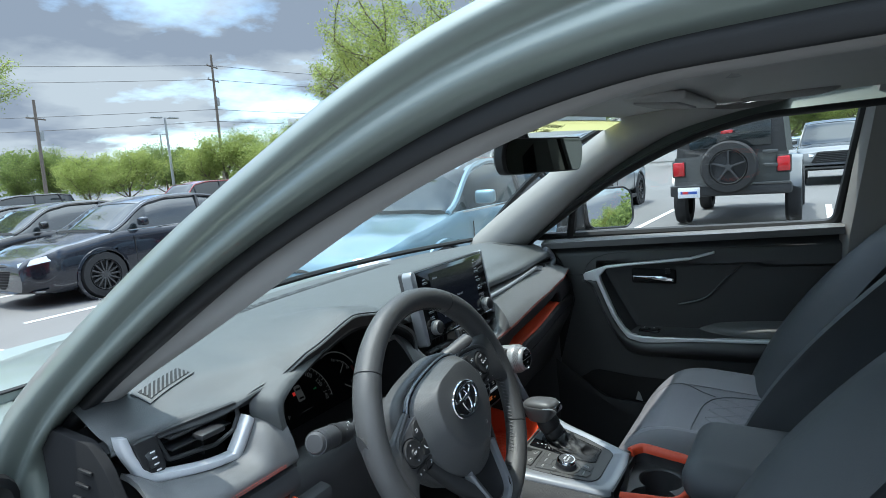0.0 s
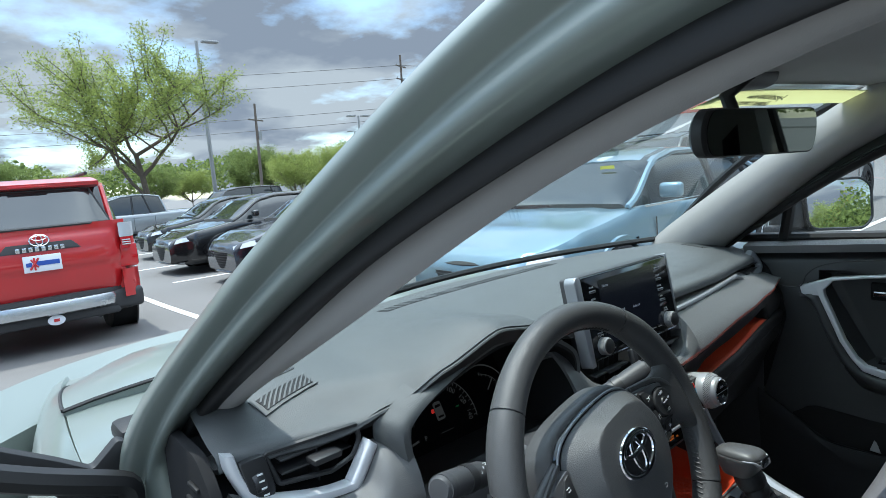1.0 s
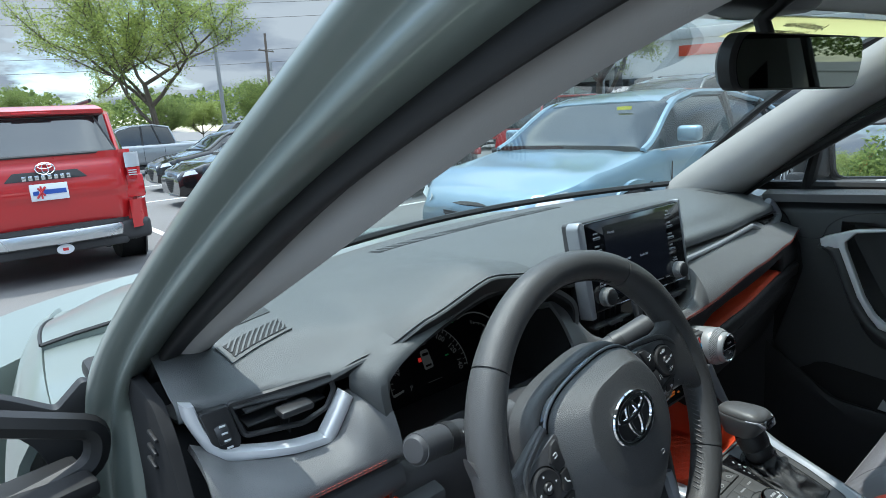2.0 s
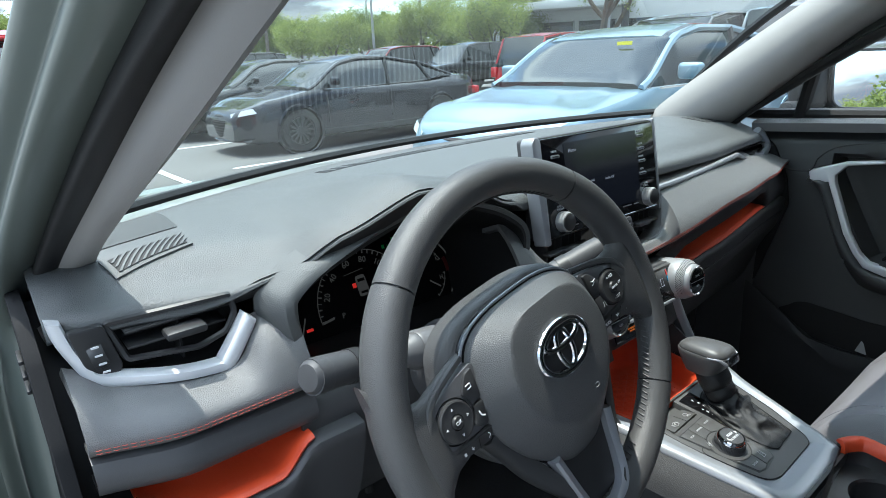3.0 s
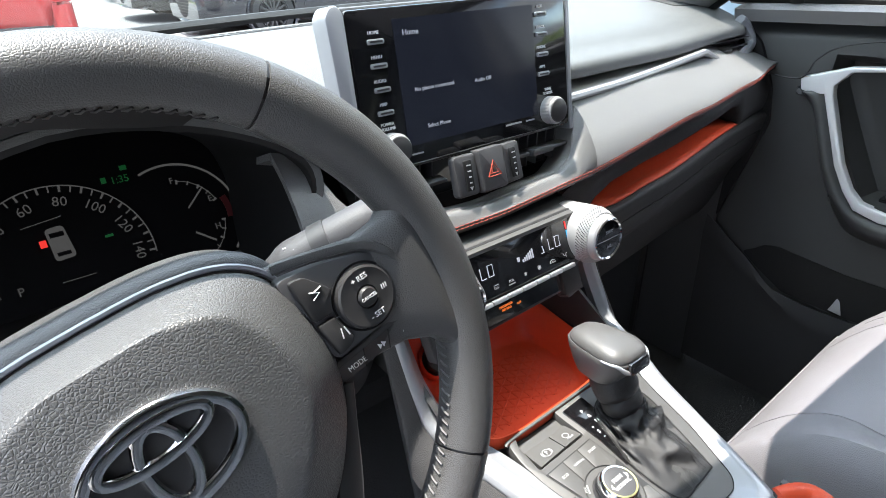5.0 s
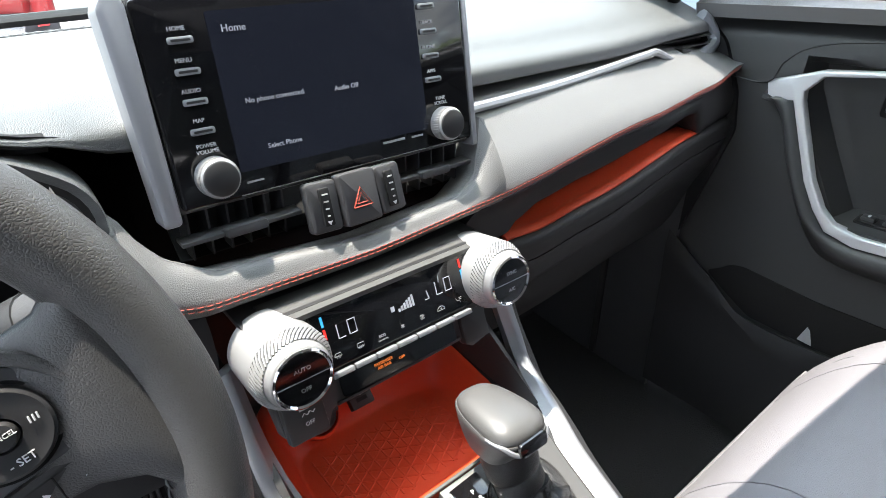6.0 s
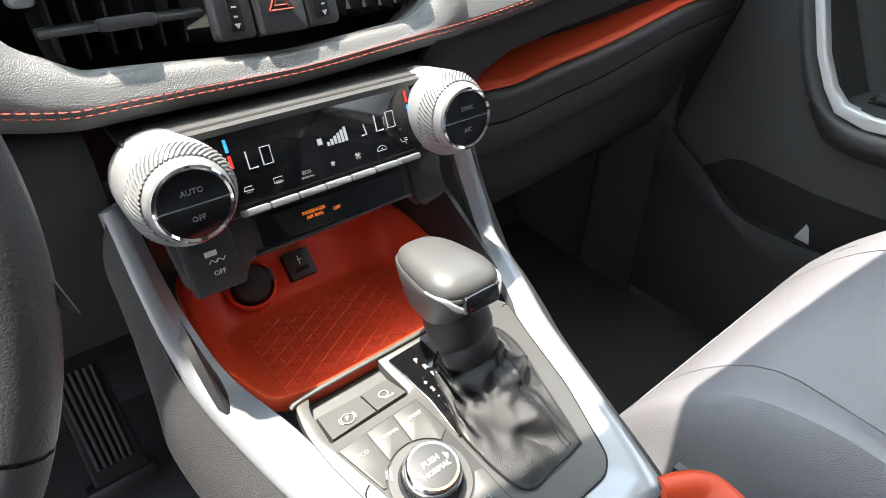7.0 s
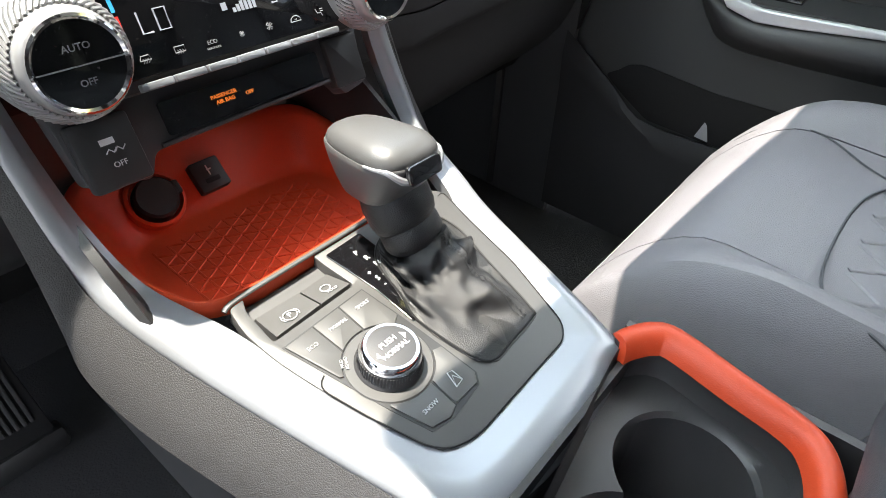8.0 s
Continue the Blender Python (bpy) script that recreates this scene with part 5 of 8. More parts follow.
# ---- centre vents and hazard switch ----
vents = thing("centre_air_vents", "pair of black slatted centre air vents under the screen", "air vent")
# near-black backing carries the shade deep in the vents
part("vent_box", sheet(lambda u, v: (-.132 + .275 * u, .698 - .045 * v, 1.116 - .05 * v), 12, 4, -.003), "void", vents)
for s in (-1, 1):
    for i in range(6):
        part("fin", box((.0016, .024, .040), (s * (.052 + .0145 * i), .654, 1.090)), "dash_low", vents)
    part("slat", box((.092, .014, .0038), (s * .088, .637, 1.089), .0012), "dash_low", vents)
    part("tab", prism(rect(.032, .0075, .003), .010, .002, facing((s * .088, .634, 1.0895), (0, -1, .2))), "dash_low", vents)
    tw = part("thumb_wheel_panel", prism(rect(.026, .040, .004), .010, .003, facing((s * .030, .624, 1.092), (s * .08, -1, .30))), "dash_low", vents)
    part("thumb_wheel", prism(rect(.009, .030, .002), .002, .001, facing((s * .030, .614, 1.095), (s * .08, -1, .30))), "void", tw)
    for i in range(4):
        part("tick_mark", box((.0046 - .0008 * i, .0011, .0008), (0, .0100 - .0056 * i, .0026), 0, facing((s * .030, .614, 1.095), (s * .08, -1, .30))), "print_pale", tw)
for s in (-1, 1):
    part("wheel_arrow", prism([(-.0020, .0014), (0, -.0018), (.0020, .0014)], .0004, 0, facing((s * .030, .614, 1.095), (s * .08, -1, .30)) @ pose(0, -.0122, .0024)), "print_pale", vents)
HZ = facing((0, .622, 1.093), (0, -1, .30))
hazard = part("hazard_switch", prism(rect(.033, .042, .003), .012, .003, HZ), "dash_low", vents)
HZ = HZ @ pose(0, 0, .006)
tri = [(-.0085, -.007), (.0085, -.007), (0, .008)]
part("triangle", join(tube([HZ @ Vector((x, y, .0064)) for x, y in tri + tri[:1]], .0007, 4), tube([HZ @ Vector((x * .55, y * .55 - .0005, .0064)) for x, y in tri + tri[:1]], .0006, 4)), "thread", hazard)

# ---- climate panel ----
HV = facing((0, .5665, 1.0080), (0, -1, .42))
climate = thing("climate_control_panel", "black climate panel with two large ribbed silver knobs", "control panel")
part("panel_body", prism(rounded([(-.112, -.026), (.112, -.026), (.100, .034), (-.100, .034)], .008), .045, .004, HV @ pose(0, 0, -.047)), "black", climate)
part("panel_brow", sheet(lambda u, v: HV @ Vector((-.10 + .20 * u, .030 + .012 * v, .004 - .035 * v)), 12, 4, .004), "plate_grey", climate)
part("display_glass", prism(rect(.150, .050, .004), .003, .001, HV @ pose(0, .006, -.001)), "gloss", climate)
for x in (-.047, .048):
    D = HV @ pose(x, .0075, .0022) @ Matrix.Scale(.92, 4)
    part("temperature_readout", join(tube([D @ Vector(q) for q in ((-.0088, .0060, 0), (-.0092, -.0060, 0), (-.0028, -.0060, 0))], .00062, 4), tube([D @ Vector(q) for q in ((.0015, .0060, 0), (.0012, -.0060, 0), (.0082, -.0060, 0), (.0085, .0060, 0))], .00062, 4, closed=True)), "screen_text", climate)
for i in range(6):
    part("fan_bar", box((.0020, .0026 + .0014 * i, .0004), (.001 + .0028 * i, .003 + .0007 * i, .0022), 0, HV), "screen_text", climate)
part("fan_symbol", box((.0034, .0042, .0004), (-.005, .006, .0022), 0, HV), "screen_text", climate)
part("airflow_symbol", tube([HV @ Vector(q) for q in ((.027, .002, .0022), (.031, .002, .0022), (.030, .009, .0022))], .0006, 4), "screen_text", climate)
part("temperature_mark", join(box((.002, .008, .0004), (-.0655, .019, .0022), 0, HV), box((.002, .008, .0004), (.0695, .010, .0022), 0, HV)), "led_blue", climate)
part("temperature_mark", join(box((.002, .008, .0004), (-.0655, .009, .0022), 0, HV), box((.002, .008, .0004), (.0695, .020, .0022), 0, HV)), "led_red", climate)
def key_symbol(i, x):
    m = HV @ pose(x, -.0115, .0022)

    def line(*pts):
        return tube([m @ Vector((*q, 0)) for q in pts], .00032, 4)
    if i in (0, 1):  # window outlines with warm-air lines
        frame_line = [(-.0032, .0010), (-.0022, .0034), (.0022, .0034), (.0032, .0010)] if i == 0 else [(-.0030, .0004), (-.0030, .0036), (.0030, .0036), (.0030, .0004)]
        return join(line(*frame_line, frame_line[0]), *[line((k * .0014 - .0004, -.0006), (k * .0014 + .0005, .0006), (k * .0014 - .0002, .0018)) for k in (-1, 0, 1)])
    if i == 2:
        return join(letters("ECO", .0032, m @ pose(0, .0010, 0)), letters("HEAT/COOL", .0016, m @ pose(0, -.0022, 0)))
    if i in (3, 4):  # small and large fan
        r = .0016 if i == 3 else .0024
        return join(*[line((0, .0010), (r * math.cos(a), .0010 + r * math.sin(a)), (r * math.cos(a + .7), .0010 + r * math.sin(a + .7)), (0, .0010)) for a in (.4 + math.pi * k / 2 for k in range(4))])
    if i == 5:  # body side with a turning arrow
        return join(line((-.0040, -.0004), (-.0034, .0014), (-.0012, .0028), (.0014, .0028), (.0036, .0012), (.0040, -.0004), (-.0040, -.0004)), line((-.0008, .0006), (.0010, .0012), (.0004, .0002)))
    return join(line((-.0030, .0034), (-.0020, .0008), (.0008, .0006), (.0014, -.0014)), line((.0004, .0030), (.0030, .0030)), line((.0004, .0016), (.0028, .0016)))


for i in range(7):
    x = -.060 + .020 * i
    part("climate_key", prism(rect(.0186, .0042, .001), .005, .001, HV @ pose(x, -.0235, 0)), "silver", climate)
    part("symbol", key_symbol(i, x), "print_dim", climate)


def climate_knob(x, words):
    m = facing((x, .5665, 1.0105), (0, -.99, .13)) @ pose(0, 0, .0035)
    k = part("knob", lathe([(.0300, -.035), (.0313, -.004), (.0312, .003), (.0308, .0064), (.0282, .0120), (.0256, .0160), (.0246, .0200), (.0240, .0238), (.0225, .0252), (.0200, .0256)], m, 64), "knob", climate, "ribbed satin silver rotary knob")
    ribs = []
    for i in range(56):
        a = 2 * math.pi * i / 56
        b = a + .34
        ribs.append(tube([(.0307 * math.cos(a), .0307 * math.sin(a), .0070), (.0289 * math.cos((a + b) / 2), .0289 * math.sin((a + b) / 2), .0122), (.0258 * math.cos(b), .0258 * math.sin(b), .0172)], .00105, 5))
    rb = join(*ribs)
    rb.transform(m)
    part("ribs", rb, "knob", k)
    part("rib_ground", lathe([(.0309, .0072), (.0285, .0131), (.0257, .0168)], m, 56), "dash_low", k)
    part("rim", lathe([(.0218, .0250), (.0226, .0266), (.0214, .0276), (.0200, .0262)], m, 48), "chrome", k)
    part("cap", lathe([(0, .0270), (.0203, .0262)], m, 40), "gloss", k)
    part("cap_split", box((.040, .0006, .0006), (0, 0, .0270), 0, m), "print_dim", k)
    for w, y in zip(words, (.008, -.008)):
        part("cap_word", letters(w, .0046, m @ pose(0, y, .0272)), "print_dim", k)


climate_knob(-.0995, ("AUTO", "OFF"))
climate_knob(.0995, ("SYNC", "A/C"))
part("panel_chin", prism(rounded([(-.108, -.066), (-.072, -.074), (-.064, -.060), (.076, -.058), (.084, -.070), (.106, -.066), (.112, -.018), (-.112, -.018)], .004), .014, .002, HV @ pose(0, 0, -.044)), "dash_low", climate)
part("chin_lip", tube([HV @ Vector((x, y, -.029)) for x, y in ((-.060, -.058), (.072, -.056))], .0016, 6), "dash_low", climate)
# hidden plate added to block sun through the gap above the panel
part("panel_leak_plate", box((.235, .08, .006), (0, .616, 1.030), .002), "black", climate)
part("airbag_window", prism(rect(.120, .020, .002), .002, 0, HV @ pose(.006, -.044, -.0275)), "gloss", climate)
part("airbag_words", letters("PASSENGER\nAIR BAG", .0036, HV @ pose(-.012, -.043, -.0252)), "led_amber", climate)
part("off_word", letters("OFF", .0036, HV @ pose(.006, -.045, -.0252)), "led_amber", climate)
tc = part("traction_switch", prism(rect(.034, .040, .003), .008, .002, HV @ pose(-.090, -.051, -.030)), "button", climate)
part("switch_print", join(letters("OFF", .0046, HV @ pose(-.088, -.058, -.0217)), *[tube([HV @ Vector((-.093 + dx + .0022 * i, -.051 + .0022 * (i % 2), -.0217)) for i in range(4)], .0005, 4) for dx in (0, .005)], box((.008, .0035, .0004), (-.090, -.0445, -.0217), 0, HV)), "white", tc)
part("blank_switch", prism(rect(.030, .036, .003), .008, .002, HV @ pose(.090, -.046, -.033)), "black", climate)

# ---- centre console ----
console = thing("centre_console", "black centre console with a satin silver rim and orange lined trays", "console")
DECK = pose(0, .42, .8585, 7.97)  # the shifter deck slopes up towards the dashboard


def deck(x, y, z=0.0):
    return DECK @ Vector((x, y, z))


# satin silver surround: outer and inner edge, from the driver side of the dashboard round the back to the passenger side
SURROUND = [(Vector(a), Vector(b)) for a, b in (
    ((-.137, .607, .988), (-.122, .612, .990)), ((-.136, .588, .945), (-.119, .594, .946)), ((-.134, .570, .905), (-.114, .576, .907)))]
SURROUND += [(deck(*a), deck(*b)) for a, b in (
    ((-.131, .134), (-.106, .128)), ((-.121, .069), (-.0890, .064)), ((-.105, -.005), (-.0780, .001)), ((-.090, -.066), (-.0610, -.064)), ((-.080, -.103), (-.0525, -.0765)), ((-.060, -.1155), (-.036, -.082)),
    ((0, -.1185), (0, -.0812)), ((.045, -.1170), (.035, -.0800)), ((.073, -.1125), (.0575, -.0797)), ((.0865, -.1035), (.0685, -.0715)), ((.1107, -.0167), (.0885, -.0165)), ((.1262, .0372), (.1000, .037)))]
SURROUND += [(Vector(a), Vector(b)) for a, b in (
    ((.138, .488, .8690), (.1165, .489, .8690)), ((.149, .520, .8745), (.130, .523, .8750)), ((.1575, .553, .884), (.1420, .556, .883)), ((.160, .571, .909), (.1435, .576, .909)), ((.157, .588, .945), (.1405, .593, .946)), ((.153, .603, .988), (.1385, .607, .989)))]
OUTER, INNER = (catmull([tuple(q[k]) for q in SURROUND], 120) for k in (0, 1))


def surround_ring(i):
    o, n = OUTER[i], INNER[i]
    along = (OUTER[min(i + 1, 120)] - OUTER[max(i - 1, 0)]).normalized()
    up = along.cross(o - n).normalized()
    if up.z + .3 * -up.y < 0:
        up = -up
    seg = i / 120 * 23
    w = smooth(9.0, 10.2, seg) * smooth(15.2, 14.0, seg)
    return [o.lerp(n, k) + up * z for k, z in ((.06 - .16 * w, -.010 - .010 * w), (-.01 - .10 * w, -.0060 - .003 * w), (.02, -.003), (.12, .0008), (.30, .0026), (.52, .0030), (.60, .0022), (.86, -.0002), (.97, -.0009), (1.07, -.0016), (1.07, -.014))]


part("silver_surround", loft([surround_ring(i) for i in range(121)]), "silver", console, "satin silver rim round the shifter deck", 50)
part("surround_back", prism(rounded([(-.078, -.100), (-.058, -.1135), (.050, -.1145), (.074, -.109), (.085, -.100), (.070, -.070), (-.060, -.070)], .008), -.040, 0, DECK @ pose(0, 0, -.006)), "black", console)


def flank(s, lower):
    line = OUTER[:62] if s < 0 else OUTER[:59:-1]
    n = len(line) - 1

    def at(u, v):
        i = u * n
        k = min(int(i), n - 1)
        q = line[k].lerp(line[k + 1], i - k)
        crease = Vector((q.x + s * (.010 + .016 * smooth(.0, .4, u)) * smooth(1.02, .85, u), q.y - .010 * (1 - u), q.z - .052 + .01 * u))
        if lower:
            return crease + Vector((-s * .055 * v, -.01 * v, -(crease.z - .47) * v))
        return (q + Vector((0, 0, -.006))).lerp(crease, v) + Vector((s * .004 * math.sin(math.pi * v), 0, 0))
    return sheet(at, 40, 8, .006 * s)


for s in (-1, 1):
    part("console_flank", flank(s, False), "flank", console, "grained grey vinyl flank")
    part("console_side", flank(s, True), "dash_low", console)
    part("console_side", sheet(lambda u, v: (s * (.104 + .012 * u + .012 * v), .318 - .75 * u, .846 - .36 * v), 12, 8, .006 * s), "dash_low", console)
PLATE = [(-.0775, .001), (-.070, -.032), (-.0595, -.066), (-.0515, -.0760), (-.035, -.0815), (.026, -.0800), (.0570, -.0795), (.0685, -.071), (.0885, -.0165), (.1000, .037), (.1090, .0700), (.098, .0800), (-.0130, .0800)]
NOTCH = [(-.0130, .0690), (-.0105, .0430), (-.0755, .0410), (-.0735, .0700), (-.0690, .0790)]
part("shifter_plate", prism(rounded(PLATE + NOTCH + [(-.0800, .0780), (-.0840, .0570), (-.0825, .0290)], [.01, .01, .006, .006, .008, .01, .006, .006, .01, .01, .008, .004, .002, .004, .003, .003, .004, .002, .004, .008, .01]), .010, .0010, DECK @ pose(0, 0, -.010)), "plate_grey", console, "satin charcoal shifter surround plate")
part("plate_bed", prism([(-.080, .078), (-.078, .030), (0, .030), (0, .078)], .004, 0, DECK @ pose(0, 0, -.013)), "plate_grey", console)
part("plate_gap", tube([DECK @ Vector((x, y, .0002)) for x, y in rounded(PLATE[:11], .008)], .0005, 5), "void", console)
part("deck_lip", tube([DECK @ Vector(q) for q in catmull([(-.083, .0785, -.0010), (-.070, .0805, .0010), (0, .0815, .0012), (.060, .0825, .0012), (.104, .080, .0008)], 20)], .0020, 8, flat=.7), "plate_grey", console, "grey lip between the deck and the tray")

# orange tray ahead of the shifter
TRAY = rounded([(-.090, .508), (-.060, .5015), (.050, .5035), (.094, .510), (.112, .560), (.116, .630), (.108, .670), (.060, .684), (-.064, .684), (-.099, .668), (-.106, .620), (-.106, .560)], [.02, .03, .03, .02, .03, .03, .03, .03, .03, .03, .03, .03])


def tray_mat():
    def rim_z(y):
        return .8700 + .012 * smooth(.58, .68, y)

    def loop(f, z, lift=0.0):
        out = []
        for x, y in TRAY:
            p, q = Vector((x, y, rim_z(y))), Vector((.004 + (x - .004) * .80, .578 + (y - .590) * (.68 if y > .59 else .62), .8340))
            m = p.lerp(q, f)
            out.append(Vector((m.x, m.y, p.z + (q.z - p.z) * z + lift)))
        return out
    rows = [loop(-.05, -.02, -.012), loop(-.05, 0, -.001), loop(0, 0, .0015), loop(.08, 0, .0010), loop(.22, .10), loop(.5, .42), loop(.78, .80), loop(.93, .96), loop(1.05, 1.0), loop(1.4, 1.0)]
    mid = loop(1.4, 1.0)
    c = sum(mid, Vector()) / len(mid)
    return loft(rows + [[q.lerp(c, .5) for q in mid], [q.lerp(c, .97) for q in mid]], cap=False)


tray = part("phone_tray", tray_mat(), "orange", console, "burnt orange rubber tray with a triangle pattern", 50)
for i in range(-8, 9):
    for dx, dy in ((0, 1), (.866, .5), (-.866, .5)):
        n = Vector((-dy, dx))
        c = Vector((.004, .575)) + n * i * .0120
        a, b = c - Vector((dx, dy)) * .12, c + Vector((dx, dy)) * .12
        seg = [a.lerp(b, j / 60) for j in range(61)]
        seg = [q for q in seg if abs(q.x - .004) < .074 and .538 < q.y < .624]
        if len(seg) > 4:
            part("mat_ridge", tube([Vector((q.x, q.y, .8338)) for q in (seg[0], seg[-1])], .0011, 5), "orange", tray)
part("tray_back_wall", sheet(lambda u, v: (-.105 + .215 * u, .682 + .016 * v, .878 + .10 * v), 8, 6, .006), "black", console)
for s, x in ((-1, -.108), (1, .116)):
    part("tray_side_wall", sheet(lambda u, v: (x + s * .010 * v, .515 + .17 * u, .868 + .012 * u + (.006 + .09 * u) * v), 8, 6, .006 * -s), "black", console)
SLOPE = (0, -.70, .71)
socket = part("power_socket", lathe([(0, .007), (.0150, .007), (.0170, .005), (.0175, -.01)], facing((-.0428, .6520, .8575), SLOPE), 28), "black", console, "black round power socket cap")
part("socket_collar", lathe([(.0185, -.004), (.0200, .0025), (.0225, .0010), (.0235, -.006)], facing((-.0428, .6520, .8575), SLOPE), 32), "orange", socket)
part("socket_tab", box((.008, .012, .006), (.017, .002, .002), .002, facing((-.0428, .6520, .8575), SLOPE)), "black", socket)
UF = facing((.0035, .6520, .8580), SLOPE)
usb = part("usb_port", prism(rect(.026, .026, .002), .008, .001, UF @ pose(0, 0, -.003)), "black", console)
part("port_slot", box((.012, .004, .001), (0, -.005, .0055), 0, UF), "void", usb)
part("port_symbol", join(box((.0010, .009, .0006), (0, .0035, .0056), 0, UF), box((.004, .0010, .0006), (.001, .004, .0056), 0, UF)), "white", usb)

# switches on the deck
DIAL_AT = (-.0372, -.0152)


def arc_key(outer, a0, a1, name="mode_key"):
    """A flat key whose inner edge follows the dial."""
    arc = [(DIAL_AT[0] + .0275 * math.cos(radians(a0 + (a1 - a0) * i / 8)), DIAL_AT[1] + .0275 * math.sin(radians(a0 + (a1 - a0) * i / 8))) for i in range(9)]
    pts = [Vector(q) for q in outer + arc]
    c = sum(pts, Vector((0, 0))) / len(pts)
    pts = [c + (q - c) * .985 for q in pts]
    return part(name, prism([tuple(q) for q in pts], .0016, .0005, DECK), "plate_grey", console)


part("key_bed", prism([(-.0752, .0342), (-.0095, .0368), (-.0068, .0060), (-.0048, -.0300), (-.0040, -.0555), (-.0095, -.0620), (-.0370, -.0655), (-.0515, -.0625), (-.0590, -.0360), (-.0665, -.0040)], .0004, 0, DECK), "black", console)
arc_key([(-.0650, -.0040), (-.0742, .0331), (-.0532, .0340)], 123, 158)
arc_key([(-.0526, .0340), (-.0316, .0349)], 80, 121)
arc_key([(-.0310, .0349), (-.0104, .0358), (-.0079, .0060)], 37, 78)
arc_key([(-.0576, -.0360), (-.0504, -.0611), (-.0375, -.0643), (-.0304, -.0612)], 286, 226, "snow_key")
arc_key([(-.0295, -.0610), (-.0100, -.0608), (-.0051, -.0548), (-.0061, -.0288)], 335, 289, "descent_key")
part("dial_seat", lathe([(.0205, .0012), (.0262, .0012), (.0268, .0004)], DECK @ pose(*DIAL_AT, 0), 48), "plate_grey", console)
part("parking_brake_switch", loft([[DECK @ Vector(q) for q in ring] for ring in (
    ((-.0725, .0420, -.009), (-.0376, .0438, -.009), (-.0386, .0640, -.009), (-.0715, .0660, -.009)),
    ((-.0722, .0424, .0006), (-.0379, .0442, .0006), (-.0390, .0632, -.0040), (-.0710, .0650, -.0048)))]), "plate_grey", console)
part("hold_switch", loft([[DECK @ Vector(q) for q in ring] for ring in (
    ((-.0370, .0438, -.009), (-.0118, .0446, -.009), (-.0146, .0650, -.009), (-.0379, .0640, -.009)),
    ((-.0367, .0442, .0006), (-.0123, .0450, .0006), (-.0150, .0640, -.0040), (-.0376, .0632, -.0040)))]), "plate_grey", console)
for w, x, y, size in (("ECO", -.0622, .0222, .0046), ("NORMAL", -.0405, .0245, .0040), ("SPORT", -.0190, .0262, .0044), ("SNOW", -.0417, -.0520, .0046), ("MUD\n&SAND", -.0570, .0015, .0032)):
    part("key_word", letters(w, size * .84, DECK @ pose(x, y, .0019, 0, 0, 60 if w.startswith("MUD") else 0)), "print_pale", console)
part("hold_word", letters("HOLD", .0030, DECK @ pose(-.0235, .0490, .0004, -12)), "print_pale", console)
part("hold_symbol", tube([DECK @ pose(-.0255, .0535, -.0008, -12) @ Vector((.0035 * math.cos(a), .0030 * math.sin(a), 0)) for a in (2 * math.pi * i / 14 for i in range(15))], .00045, 4), "print_pale", console)
BP = DECK @ pose(-.0560, .0505, 0, -13)
part("brake_symbol", join(letters("P", .0060, BP), tube([BP @ Vector((.0046 * math.cos(a), .0042 * math.sin(a), 0)) for a in (2 * math.pi * i / 16 for i in range(17))], .0004, 4), *[tube([BP @ Vector((s * .0062 * math.cos(a), .0055 * math.sin(a), 0)) for a in (-.6, 0, .6)], .0004, 4) for s in (-1, 1)]), "print_pale", console)
part("descent_symbol", tube([deck(*q, .0020) for q in ((-.0215, -.0540), (-.0150, -.0530), (-.0150, -.0450), (-.0185, -.0440), (-.0215, -.0540), (-.0175, -.0470), (-.0150, -.0530))], .0004, 4), "print_pale", console)
DIAL = DECK @ pose(*DIAL_AT, 0)
dial = part("mode_dial", lathe([(0, .0172), (.0138, .0172), (.0150, .0168), (.0176, .0148), (.0184, .010), (.0187, .004), (.0200, .002), (.0203, 0)], DIAL, 48), "dash_low", console, "round drive mode dial with a chrome ring")
part("dial_ring", lathe([(.0143, .0173), (.0160, .0173), (.0175, .0156), (.0184, .0122), (.0178, .0115), (.0143, .0163)], DIAL, 48), "chrome", dial)
part("dial_knurl", join(*[tube([DIAL @ Vector((.0188 * math.cos(a), .0188 * math.sin(a), .003)), DIAL @ Vector((.0186 * math.cos(a), .0186 * math.sin(a), .0108))], .0005, 4) for a in (2 * math.pi * i / 64 for i in range(64))]), "dash_low", dial)
part("dial_words", join(letters("PUSH", .0052, DIAL @ pose(0, .0030, .0174)), letters("NORMAL", .0048, DIAL @ pose(0, -.0036, .0174))), "white", dial)
part("dial_pointer", join(prism([(-.014, -.0010), (-.011, .0022), (-.011, -.0042)], .0003, 0, DIAL @ pose(0, 0, .0173) @ Matrix.Scale(.88, 4)), prism([(.014, .0010), (.011, .0042), (.011, -.0022)], .0003, 0, DIAL @ pose(0, 0, .0173) @ Matrix.Scale(.88, 4))), "white", dial)
GATE = rounded([(-.0075, .0740), (.0250, .0755), (.0250, .0000), (.0045, -.0020), (-.0042, -.0045), (-.0030, .0300)], .002)
part("gate_display", prism(GATE, .0012, .0003, DECK), "gloss", console)
part("gate_words", join(*[letters(c, .0058, deck_at) for c, deck_at in ((c, DECK @ pose(x, y, .0014)) for c, x, y in (("P", .0095, .0620), ("R", .0120, .0542), ("N", .0140, .0463), ("D", .0155, .0375), ("+", .0035, .0428), ("S", .0045, .0360), ("-", .0045, .0295), ("-", .0100, .0365)))]), "white", console)

